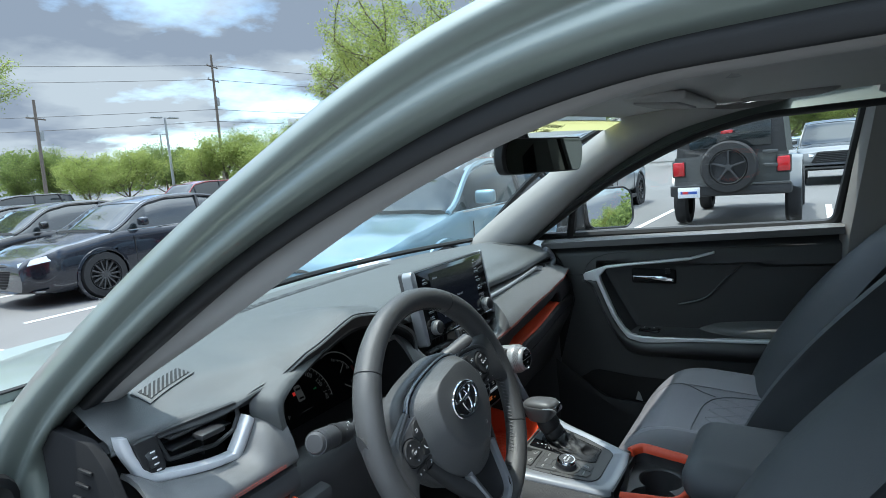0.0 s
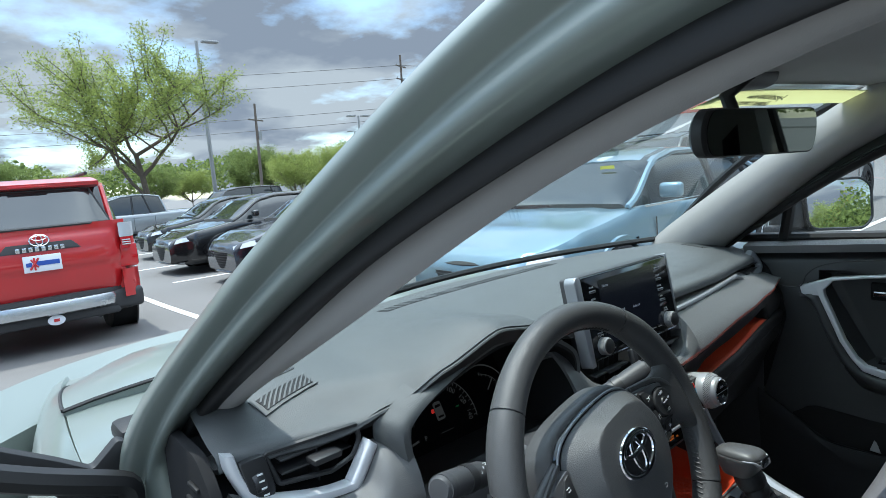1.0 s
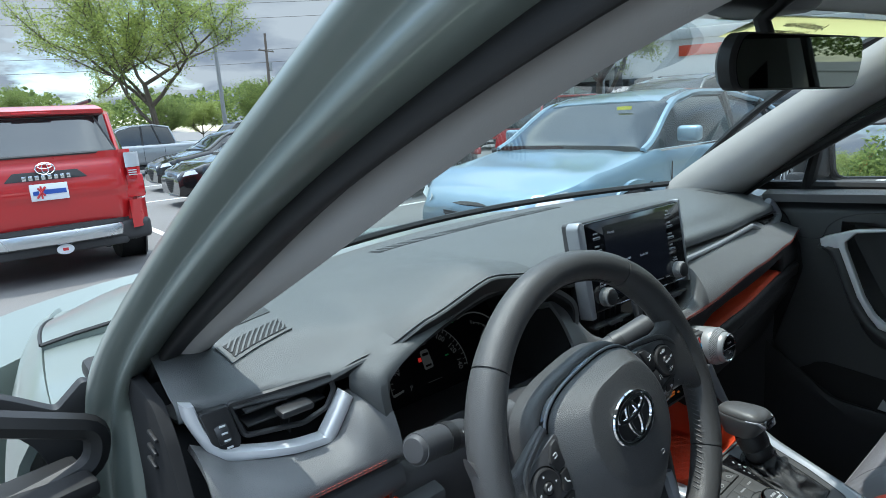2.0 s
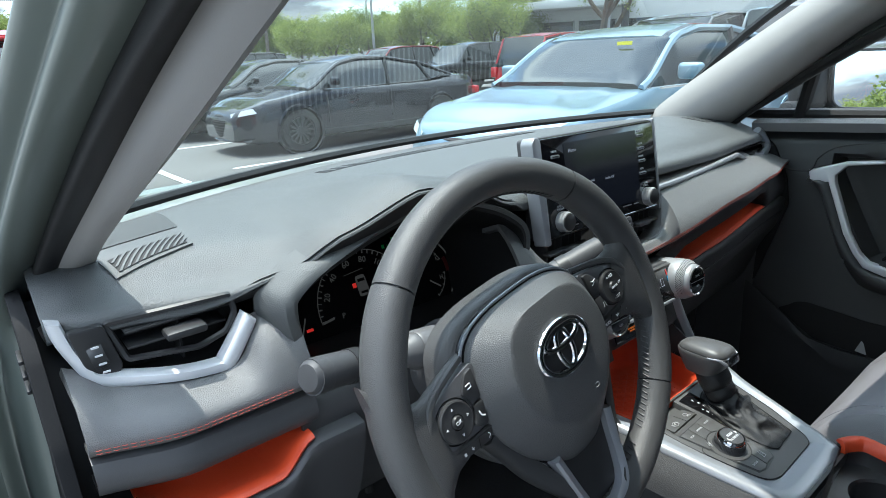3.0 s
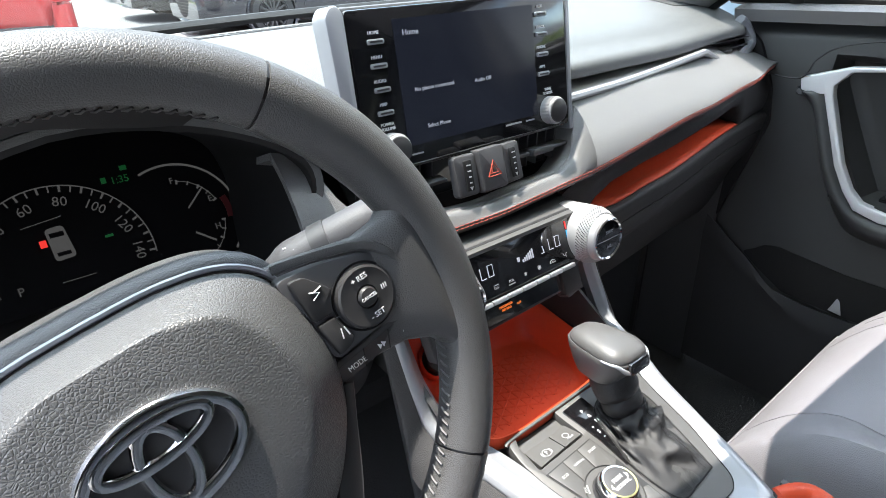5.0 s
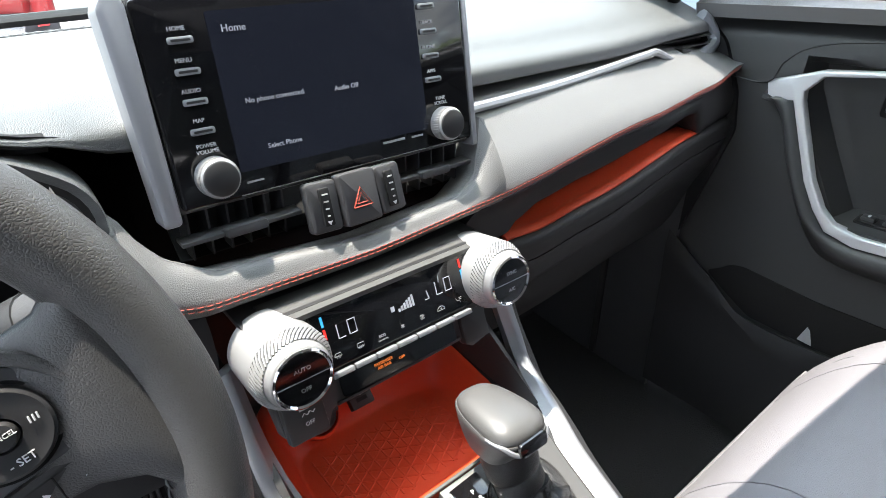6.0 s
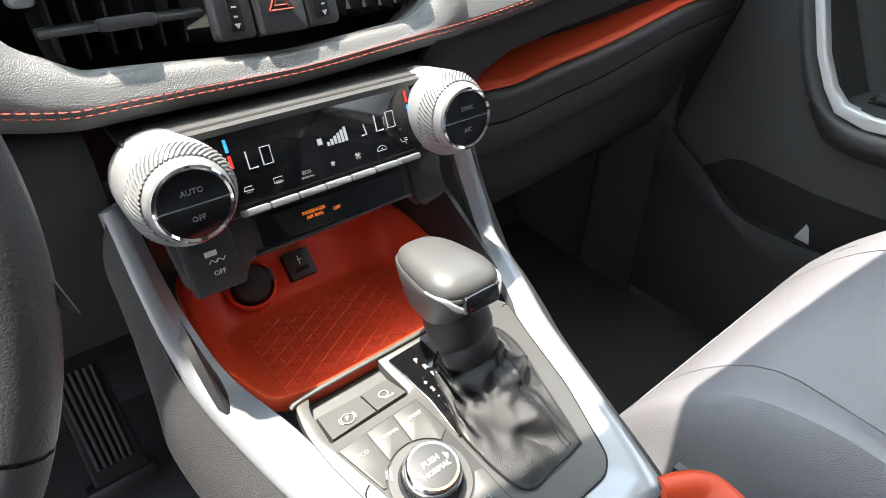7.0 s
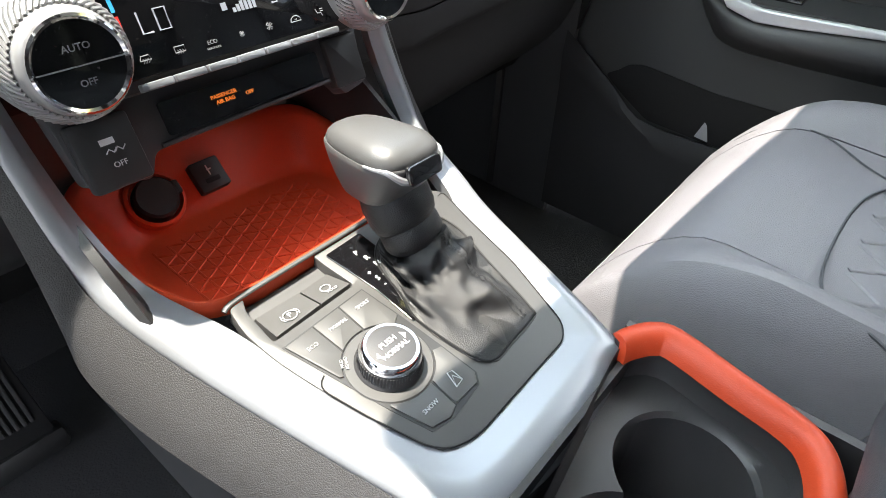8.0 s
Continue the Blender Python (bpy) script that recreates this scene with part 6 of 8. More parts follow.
# ---- gear shifter ----
shifter = thing("gear_shifter", "black leather gear lever with a creased gaiter", "gear shifter")
BOOT = catmull([(x, y, 0) for x, y in ((.0290, -.0568), (.0560, -.0548), (.0620, -.0490), (.0735, -.0060), (.0840, .0340), (.0760, .0580), (.0420, .0640), (.0160, .0500), (.0050, .0150), (-.0020, -.0080), (.0050, -.0540), (.0290, -.0568))], 64)[:-1]
NECK, NECK_AXIS = Vector((.0425, .4535, .8805)), Vector((-.09, .50, .86)).normalized()


BOOT_MID = sum(BOOT, Vector()) / len(BOOT)


def gaiter_at(f, q):
    """Point at height f above the edge point q of the boot."""
    a = math.atan2(q.y - BOOT_MID.y, q.x - BOOT_MID.x)
    base = deck(q.x, q.y, .0012)
    top = NECK + Vector((.0195 * math.cos(a), .0175 * math.sin(a), -.0095 * math.sin(a)))
    p = base.lerp(top, 1 - (1 - f) ** 1.6)
    p.z = base.z + (top.z - base.z) * (.30 * f + .70 * f ** 1.5)
    out = Vector((math.cos(a), math.sin(a), .7))
    swell = math.sin(math.pi * min(1, f * 1.02)) ** .8
    ring_fold = .0030 * math.sin(13 * f + 2.2 * math.sin(a + .8) + 1.1 * math.sin(2 * a + 2)) * smooth(.10, .40, f)
    long_fold = .0048 * (1 - 1.6 * abs(math.sin(2.5 * a + 1.6 * f))) * smooth(1.0, .45, f)
    c, s = math.cos(a), math.sin(a)
    crease = .0034 * (1 - 2.4 * abs(noise.noise(Vector((c * 2.6 + 4, s * 2.6, f * 5.0))))) * smooth(.06, .3, f) + .0028 * noise.noise(Vector((c * 1.7, s * 1.7, f * 4.5))) + .0012 * noise.noise(Vector((c * 6, s * 6, f * 14)))
    return p + out * (ring_fold + long_fold + crease) * swell


part("gaiter", loft([[gaiter_at(i / 34, q) for q in BOOT] for i in range(35)]), "gaiter", shifter, "creased black leather gaiter", 75)
part("gaiter_frame", prism(rounded([(q.x * 1.03 - .001, q.y * 1.03) for q in BOOT[::3]], .002), .0012, .0004, DECK), "plate_grey", shifter)
part("frame_gap", tube([deck(q.x, q.y, .0014) for q in BOOT], .0008, 5, closed=True), "void", shifter)
SEAM_EDGE = catmull([(x, y, 0) for x, y in ((.0500, -.0560), (.0535, -.0553), (.0565, -.0545), (.0590, -.0525))], 3)
for q in SEAM_EDGE[:2]:
    line = [gaiter_at(.04 + .94 * i / 50, q) + Vector((0, -.0004, .0008)) for i in range(51)]
    part("gaiter_seam", join(*[tube([a, b], .0006, 4) for a, b in list(zip(line, line[1:]))[::2]]), "rubber", shifter)
COLLAR = Matrix.Translation(NECK + Vector((-.004, 0, 0))) @ NECK_AXIS.to_track_quat("Z", "Y").to_matrix().to_4x4() @ Matrix.Diagonal((1.04, .92, 1, 1))
part("collar", lathe([(.0180, -.004), (.0205, -.001), (.0218, .003), (.0216, .011), (.0204, .0132), (.0222, .0150), (.0238, .020), (.0240, .033), (.0225, .040)], COLLAR, 40), "gaiter", shifter, "double leather collar below the knob")
part("collar_seam", tube([COLLAR @ Vector((.0222 * math.sin(a), -.0222 * math.cos(a), z)) for a, z in ((.35, 0), (.36, .004), (.37, .011), (.37, .016), (.37, .024))], .0009, 5), "rubber", shifter)
KNOB_AT = Vector((.0325, .4810, .9400))


def knob_ring(hw, hl, z, lean=-.07):
    ring = []
    for k in range(48):
        a = 2 * math.pi * k / 48
        x = math.copysign(abs(math.cos(a)) ** .66, math.cos(a)) * hw
        y = math.copysign(abs(math.sin(a)) ** .66, math.sin(a)) * hl
        ring.append(KNOB_AT + Vector((x * (1 - .20 * y / .039), y, z + lean * y - .05 * x)))
    return ring


LOWER = ((.0205, .0235, -.0290), (.0222, .0262, -.0245), (.0242, .0305, -.0170), (.0258, .0350, -.0080), (.0264, .0378, -.0010), (.0264, .0384, .0015), (.0257, .0376, .0028), (.0235, .035, .0026))
LID = ((.0240, .0355, .0015), (.0250, .0366, .0030), (.0252, .0366, .0045), (.0244, .0352, .0078), (.0222, .0318, .0112), (.0180, .0260, .0138), (.0115, .0170, .0156), (.0030, .0050, .0162))
knob = part("shift_knob", loft([knob_ring(*q) for q in LOWER]), "knob_skin", shifter, "rounded satin grey shift knob", 60)
part("knob_lid", loft([knob_ring(*q) for q in LID]), "knob_skin", knob, "smooth grey top of the knob", 60)
EDGE_RING = knob_ring(.0258, .0378, .0030)
end_line = []
for k in range(-22, 5):
    q = EDGE_RING[k % 48]
    dip = math.exp(-((k + 12) / 4.5) ** 4)
    end_line.append(q + Vector((0, -.0012, -.0085)) * dip)
part("knob_trim", tube(end_line, lambda f: .0010 + .0016 * math.exp(-((f - .38) / .24) ** 4), 8), "silver", knob, "bright trim round the end of the knob")
part("release_button", prism(rect(.029, .0125, .004), .006, .0015, facing(KNOB_AT + Vector((0, -.0352, .0005)), (0, -1, .30))), "gloss", knob)

# ---- cup holders and armrest ----
RIM_OUT = [(.0720, .3120), (.0800, .3095), (.0945, .3005), (.1000, .286), (.0915, .246), (.0842, .2127), (.0748, .1944), (.0503, .1834), (.02, .180)]
RIM_IN = [(.0632, .3082), (.0712, .3050), (.0842, .2960), (.0890, .284), (.0816, .243), (.0762, .2110), (.0668, .1974), (.0466, .1884), (.017, .1850)]


def both_sides(row):
    return [(-x, y) for x, y in row[3:]] + list(reversed(row))


def rim_at(u, v):
    a, b = RIM_LINES
    i = u * 80
    k = min(int(i), 79)
    p, q = a[k].lerp(a[k + 1], i - k), b[k].lerp(b[k + 1], i - k)
    return p.lerp(q, v) + Vector((0, 0, .007 * math.sin(math.pi * (.08 + .92 * v)) ** .6 - .003 * v))


RIM_LINES = [catmull([(x, y, .852) for x, y in both_sides(row)], 80) for row in (RIM_OUT, RIM_IN)]
part("orange_rim", sheet(rim_at, 80, 10, -.006), "orange", console, "burnt orange rubber cup holder rim")
part("rim_border", tube(catmull([(x * 1.03, y, .8525) for x, y in both_sides(RIM_OUT)], 80), .0042, 8), "dash_low", console)
WELL = rounded(both_sides(RIM_IN), .004)


def well_radius(a):
    d, c, best = Vector((math.cos(a), math.sin(a))), Vector((0, .245)), .05
    for i in range(len(WELL)):
        p, q = Vector(WELL[i]) - c, Vector(WELL[(i + 1) % len(WELL)]) - c
        e = q - p
        den = d.x * e.y - d.y * e.x
        if abs(den) > 1e-9:
            r, w = (p.x * e.y - p.y * e.x) / den, (p.x * d.y - p.y * d.x) / den
            if r > 0 and -1e-6 <= w <= 1 + 1e-6:
                best = r
    return best


def cup_radius(a):
    c = abs(math.cos(a))
    return min(.033 * c + math.sqrt(.0385 ** 2 - (.033 * math.sin(a)) ** 2), well_radius(a) * .96)


def well_ring(z, k, f):
    return [Vector((f(a) * k * math.cos(a), .245 + f(a) * k * math.sin(a), z)) for a in (2 * math.pi * i / 96 for i in range(96))]


part("cup_well", loft([well_ring(.857, 1.02, well_radius), well_ring(.850, 1.0, well_radius), well_ring(.833, .985, well_radius), well_ring(.830, .97, well_radius), well_ring(.829, 1.05, cup_radius), well_ring(.826, 1.0, cup_radius), well_ring(.76, .94, cup_radius), well_ring(.752, .88, cup_radius), well_ring(.751, .04, cup_radius)], cap=False), "cup", console, "deep black twin cup holder")
part("well_front_wall", sheet(lambda u, v: (-.078 + .156 * u, .306 + .002 * v, .850 - .11 * v), 4, 4, .004), "black", console)
arm = thing("armrest_box", "black padded centre armrest with an orange edge", "armrest")
part("lid", box((.215, .365, .075), (.0, .005, .903), .036, segs=7), "seat_side", arm, "black padded lid")
part("bin", box((.20, .34, .16), (0, 0, .80), .012), "dash_low", arm)


# ---- passenger door ----
pdoor = thing("passenger_door", "closed passenger door with a black panel, silver grip trim and clear window", "car door")


def door_face(u, v):
    """Inner panel: u from front to rear, v from the belt down."""
    belt = 1.178 + .04 * u
    z = belt - (belt - .47) * v
    edge = .573 - .53 * min(.20, max(0, 1.08 - z))
    y = .745 + (edge - .745) * u / .25 if u < .25 else edge - (edge + .055) * (u - .25) / .75
    x = .725 - .012 * math.sin(math.pi * min(1, v * 2.5)) + .03 * smooth(.0, .06, .06 - v)
    x += .058 * smooth(.886, .894, z) * smooth(1.122, 1.108, z) * smooth(.249, .27, u)
    return Vector((x, y, z))


part("door_panel", sheet(door_face, 64, 90, -.01), "door", pdoor, "charcoal plastic inner panel")
part("belt_pad", sheet(lambda u, v: (.690 + .075 * v - .006 * math.sin(math.pi * v), .74 - .80 * u, 1.172 + .042 * u + .016 * math.sin(math.pi * (.3 + .7 * v) / 2 * 1.2)), 30, 8, .02), "pad", pdoor, "grey padded window sill")
part("outer_skin", sheet(lambda u, v: (.885 - .05 * v + .06 * (1 - (1 - v) ** 2) * 0, .80 - .95 * u, .45 + .70 * v), 10, 8, .008), "paint", pdoor)
SIDE = Matrix(((0, 0, -1, 0), (1, 0, 0, 0), (0, 1, 0, 0), (0, 0, 0, 1)))  # local x, y, z to world y, z, -x
TRIM_OUT = [(.602, 1.062), (.567, 1.066), (.523, .958), (.500, .920), (.477, .893), (.437, .883), (.39, .886), (.29, .897), (.10, .908), (-.05, .915)]
TRIM_IN = [(-.05, .925), (.10, .918), (.29, .907), (.396, .902), (.433, .901), (.469, .907), (.488, .924), (.511, .961), (.554, 1.067), (.556, 1.081), (.537, 1.104), (.47, 1.114), (.30, 1.133), (.235, 1.152), (.235, 1.158), (.30, 1.140), (.472, 1.121), (.54, 1.112), (.578, 1.098), (.608, 1.087)]
part("grip_trim", prism(TRIM_OUT + TRIM_IN, .016, .0035, SIDE @ pose(0, 0, -.706), 3), "bright_trim", pdoor, "satin silver trim round the door grip")
BEZEL = [(.616, 1.072), (.590, 1.030), (.577, .998), (.560, .955), (.543, .915), (.512, .862), (.475, .832), (.378, .827), (.10, .836), (-.05, .842)]


TRIM_LINE, BEZEL_LINE = (catmull([(0, y, z) for y, z in q], 60) for q in (TRIM_OUT, BEZEL))


def bezel_at(u, v):
    a, b = TRIM_LINE, BEZEL_LINE
    i = u * 60
    k = min(int(i), 59)
    p, q = a[k].lerp(a[k + 1], i - k), b[k].lerp(b[k + 1], i - k)
    m = p.lerp(q, v)
    return Vector((.696 - .010 * math.sin(math.pi * min(1, v * 1.3)) + .040 * v ** 4, m.y, m.z))


part("grip_moulding", sheet(bezel_at, 60, 12, -.004), "door", pdoor, "charcoal moulding below the grip trim")
part("grip_floor", sheet(lambda u, v: (.698 + .085 * v, .52 - .57 * u, .896 + .016 * u + .004 * v), 16, 4, -.006), "door", pdoor)
ARM = [(.31, .785, .905), (.26, .752, .924), (.18, .722, .934), (.05, .704, .944), (-.06, .698, .952)]
ARM_LINE = catmull(ARM, 24)


def arm_ring(p):
    y, x, z = p
    return [Vector(q) for q in ((.79, y, z + .010), (x + .03, y, z + .004), (x + .010, y, z), (x + .002, y, z - .008), (x, y, z - .018), (x + .004, y, .905), (.79, y, .905))]


part("armrest", loft([arm_ring(p) for p in ARM_LINE]), "pad", pdoor, "grey padded door armrest", 60)
part("panel_crease", tube(catmull([(.772, .345, .985), (.768, .27, 1.010), (.765, .215, 1.070), (.764, .16, 1.120), (.762, .10, 1.14)], 24), .0035, 6), "door", pdoor)
# solid near-black block: the shade inside the handle cup is its colour
part("handle_cup_shade", box((.012, .13, .045), (.770, .415, 1.070), .006), "void", pdoor)
part("door_handle", prism(rounded([(.470, 1.060), (.470, 1.074), (.385, 1.074), (.355, 1.068), (.355, 1.057)], .003), .014, .003, SIDE @ pose(0, 0, -.762)), "chrome", pdoor, "chrome door handle")
part("lock_button", box((.008, .014, .016), (.760, .372, 1.088), .002), "button", pdoor)
sw = part("switch_panel", box((.030, .060, .006), (.742, .425, .908), .002), "gloss", pdoor)
for y in (.440, .412):
    part("window_switch", box((.016, .018, .008), (.742, y, .912), .002), "button", sw)
    part("switch_mark", box((.008, .003, .001), (.742, y, .9165)), "white", sw)
LIP = [(.715, .800), (.698, .789), (.668, .768), (.612, .731), (.575, .702), (.540, .690), (.448, .688), (.20, .700), (-.04, .705)]
LIP_LINE = catmull([(.704, y, z) for y, z in LIP], 40)
part("door_pocket", sheet(lambda u, v: LIP_LINE[int(round(u * 40))].lerp(Vector((.690, .70 - .74 * u, .47)), v) + Vector((-.006 * math.sin(math.pi * min(1, v * 4)), 0, 0)), 40, 10, -.012), "low_dark", pdoor, "moulded door pocket")
# flat near-black plate on the panel, painted in for the pocket's shade
part("pocket_shade", prism(rounded([(.640, .742), (.617, .756), (.604, .768), (.58, .774), (.461, .764), (.10, .77), (.10, .70), (.448, .684), (.552, .688), (.60, .715)], .008), .002, 0, SIDE @ pose(0, 0, -.7235)), "void", pdoor, "flat black plate standing for the shaded door pocket opening")
part("pocket_tag", prism([(0, 0), (.022, -.004), (.010, .030)], .001, 0, facing((.716, .468, .692), (-1, -.2, .2))), "print_dim", pdoor)
part("stitched_seam", tube(catmull([(.688, .70, 1.092), (.690, .612, 1.084), (.684, .589, 1.117), (.684, .558, 1.141), (.685, .484, 1.156), (.686, .30, 1.166), (.686, 0, 1.18)], 50), .0013, 5), "rubber", pdoor)
WIN = [(.79, 1.195), (.66, 1.298), (.50, 1.418), (.30, 1.518), (.05, 1.565), (-.09, 1.570), (-.098, 1.52), (-.045, 1.225)]


def win_x(z):
    return .735 - .33 * (z - 1.19)


part("window_frame", tube([(win_x(z) + .012, y, z) for y, z in rounded(WIN, .03)], .013, 8, closed=True, up=(1, 0, 0)), "rubber", pdoor, "black window surround")
wp = mesh_of([(win_x(z) + .012, y, z) for y, z in WIN], [tuple(range(len(WIN)))])
pane = part("window_pane", wp, "clear", pdoor)
pane.visible_shadow = False
part("quarter_divider", tube([(.742, .660, 1.19), (.715, .632, 1.305)], .014, 8), "rubber", pdoor)


def side_mirror(name, label, m):
    """Door mirror: z axis of m points at the viewer of its glass, y up."""
    ob = thing(name, label, "car mirror", m)
    out = rounded([(-.105, -.058), (.075, -.070), (.105, -.045), (.110, .050), (.080, .075), (-.075, .078), (-.108, .050)], .035, 6)
    loops = []
    for z, k in ((.0, 1.0), (.004, 1.03), (-.01, 1.06), (-.05, 1.0), (-.085, .80), (-.10, .45), (-.103, .05)):
        loops.append([Vector((x * k, y * k, z)) for x, y in out])
    part("shell", loft(loops[1:], cap=True), "black", ob, "black mirror housing")
    part("glass_rim", tube([(x * .985, y * .985, .006) for x, y in out], .004, 6, closed=True), "black", ob)
    part("mirror_glass", prism([(x * .97, y * .97) for x, y in out], .002, 0, pose(0, 0, .0045)), "mirror", ob, "clear mirror glass reflecting the car park")
    return ob


pm = side_mirror("door_mirror", "black door mirror on the passenger side reflecting trees", facing((1.03, .620, 1.252), (-.513, -.858, .11)))
part("mirror_cheek", box((.075, .125, .07), (-.135, .004, -.035), .02, segs=3), "black", pm)
part("mirror_foot", box((.14, .05, .05), (-.13, -.06, -.035), .015), "black", pm)

# ---- driver door, swung open ----
ddoor = thing("driver_door", "open driver door with a black window surround", "car door", pose(-.760, .905, 0, 0, 0, -80))
part("door_skin", sheet(lambda u, v: (-.0 - .02 * math.sin(math.pi * v), -.02 - 1.0 * u, .45 + .57 * v), 10, 8, .07), "paint", ddoor)
part("inner_panel", sheet(lambda u, v: (.075, -.03 - .98 * u, .47 + .55 * v), 10, 8, -.012), "dash_low", ddoor)
part("belt_strip", box((.09, 1.0, .022), (.03, -.52, 1.035), .008), "rubber", ddoor)
WD = [(-.0, 1.085), (-.10, 1.135), (-.55, 1.40), (-.72, 1.47), (-1.0, 1.50), (-1.0, 1.06), (-.10, 1.03), (-.01, 1.04)]
part("window_frame", tube([(.03 + .05 * (z - 1.06), y, z) for y, z in rounded(WD, .03)], .015, 8, closed=True, up=(1, 0, 0)), "rubber", ddoor)
SAIL = [(-.95, 1.205), (-.865, 1.150), (-.825, 1.125), (-.788, 1.099), (-.756, 1.127), (-.743, 1.117), (-.752, 1.07), (-.773, 1.0), (-.80, .97), (-.806, 1.03), (-.816, 1.06), (-.841, 1.095), (-.87, 1.117), (-.95, 1.165)]
part("window_corner", prism(rounded(SAIL, .006), .02, .004, ddoor.matrix_basis.inverted() @ Matrix(((1, 0, 0, 0), (0, 0, -1, .945), (0, 1, 0, 0), (0, 0, 0, 1)))), "rubber", ddoor, "black front corner of the door window")
side_mirror("door_mirror", "black door mirror on the open driver door", facing((-1.00, 1.03, 1.10), (.15, -1, .2)))

# ---- rear-view mirror, visor, overhead console ----
rv = thing("rear_view_mirror", "black frameless rear-view mirror below the headliner", "car mirror", facing((-.072, .397, 1.450), (-.12, -1, -.05)))
RV = rounded([(-.132, -.028), (.132, -.032), (.142, .0), (.136, .030), (-.128, .030), (-.142, .004)], .022, 6)
part("shell", loft([[Vector((x * k, y * k, z)) for x, y in RV] for z, k in ((.004, .97), (.001, 1.0), (-.012, 1.0), (-.028, .85), (-.034, .4))]), "black", rv)
part("mirror_glass", prism([(x * .95, y * .93) for x, y in RV], .001, 0, pose(0, 0, .0042)), "mirror_dark", rv, "tinted mirror glass")
part("stem", tube([(0, .0, -.03), (0, .05, -.05), (0, .075, -.02)], .010, 10), "black", rv)
part("sensor_cover", box((.20, .05, .12), (.0, .085, -.085), .018, segs=3), "black", rv)
vis = thing("sun_visor", "grey folded sun visor under the headliner", "sun visor", pose(.33, .28, 1.548, 6, 0, 0))
part("visor_panel", box((.40, .16, .016), (0, 0, 0), .007, segs=3), "headliner", vis)
part("visor_mirror_lid", box((.20, .09, .006), (0, -.005, -.010), .002), "trim", vis)
ohc = thing("overhead_console", "grey overhead console with map lamps and buttons", "overhead console", pose(0, .22, 1.575, 4, 0, 0))
part("housing", box((.20, .24, .03), (0, 0, 0), .012, segs=3), "trim", ohc)
for s in (-1, 1):
    part("map_lamp", box((.05, .05, .006), (s * .055, .04, -.017), .002), "headliner", ohc)
for i in range(4):
    part("button", box((.026, .016, .006), (-.05 + .033 * i, -.03, -.017), .002), "black", ohc)
pillar_handle = thing("grab_handle", "black grab handle above the passenger door", "grab handle")
part("grip", tube(catmull([(.545, .16, 1.565), (.53, .13, 1.548), (.525, .05, 1.545), (.53, -.02, 1.548), (.545, -.05, 1.565)], 24), .010, 10), "trim", pillar_handle)

# ---- seats ----
def seat_cushion(w, l):
    def at(u, v):
        x = (u - .5) * w
        y = .425 - l * v
        e = abs(2 * u - 1)
        front = math.sin(min(1, v / .24) * math.pi / 2) ** .8
        z = .690 + .142 * front + .030 * smooth(.55, .86, e) * smooth(.10, .35, v) - .085 * smooth(.84, 1.0, e) ** 2 - .03 * v
        return Vector((x * (1 - .06 * (1 - front)), y, z))
    return at


def front_seat(name, label, x0):
    ob = thing(name, label, "car seat", pose(x0, 0, 0), "front seats")
    f = seat_cushion(.465, .52)
    part("seat_base", loft([[Vector((x, y, z)) for x, y in rounded([(-.24, .36), (.24, .36), (.24, -.12), (-.24, -.12)], .06)] for z in (.46, .60, .70)]), "seat_side", ob)
    part("cushion_centre", sheet(lambda u, v: f(.20 + .60 * u, v), 30, 30, -.05), "seat", ob, "grey vinyl seat centre")
    for a, b in ((0, .195), (.805, 1.0)):
        part("cushion_bolster", sheet(lambda u, v: f(a + (b - a) * u, v) + Vector((0, 0, .004 * math.sin(math.pi * u))), 12, 30, -.06), "seat", ob)
    part("front_roll", sheet(lambda u, v: Vector(((u - .5) * .47, .424 + .018 * math.sin(math.pi * v), .695 - .14 * v)), 20, 8, .04), "seat", ob)

    def back(u, v):
        x = (u - .5) * (.50 - .10 * smooth(.55, 1, v))
        e = abs(2 * u - 1)
        y = .030 - .42 * v + .085 * smooth(.45, .9, e) * math.sin(math.pi * min(1, v * .8 + .2)) + .02 * math.sin(3 * v)
        return Vector((x, y, .74 + .60 * v))
    part("back_centre", sheet(lambda u, v: back(.18 + .64 * u, v), 24, 30, .08), "seat_side", ob, "charcoal fabric backrest")
    for a, b in ((0, .175), (.825, 1)):
        part("back_bolster", sheet(lambda u, v: back(a + (b - a) * u, v), 10, 30, .09), "seat_side", ob)
    part("head_restraint", box((.27, .10, .18), (0, -.46, 1.44), .04, segs=4), "seat_side", ob)
    # quilted centre insert with raised lines
    lines = []
    for i in range(-9, 10):
        for d in (1, -1):
            for off in (0,):
                seg = []
                for j in range(31):
                    y = .215 - .30 * j / 30
                    x = -.045 + i * .052 + off + d * (y - .08) * .75
                    if -.200 < x < .10 - .25 * max(0, y - .17):
                        seg.append(f(.5 + x / .465, (.425 - y) / .52) + Vector((0, 0, .0004)))
                if len(seg) > 3:
                    lines.append(tube(seg, .0028, 6, flat=.45))
    part("quilting", join(*lines), "seat", ob)
    part("insert_seam", tube(catmull([f(.5 + x / .465, (.425 - y) / .52) + Vector((0, 0, .0015)) for x, y in ((-.215, -.08), (-.213, .12), (-.205, .19), (-.165, .226), (-.06, .234), (.04, .226), (.095, .19), (.12, .10), (.13, -.08))], 50), .0014, 5), "seat_side", ob)
    part("panel_seam", tube(catmull([f(.5 + x / .465, (.425 - y) / .52) + Vector((0, 0, .0010)) for x, y in ((.175, .398), (.168, .36), (.14, .30), (.105, .24), (.09, .21))], 24), .0012, 5), "seat_side", ob)
    return ob


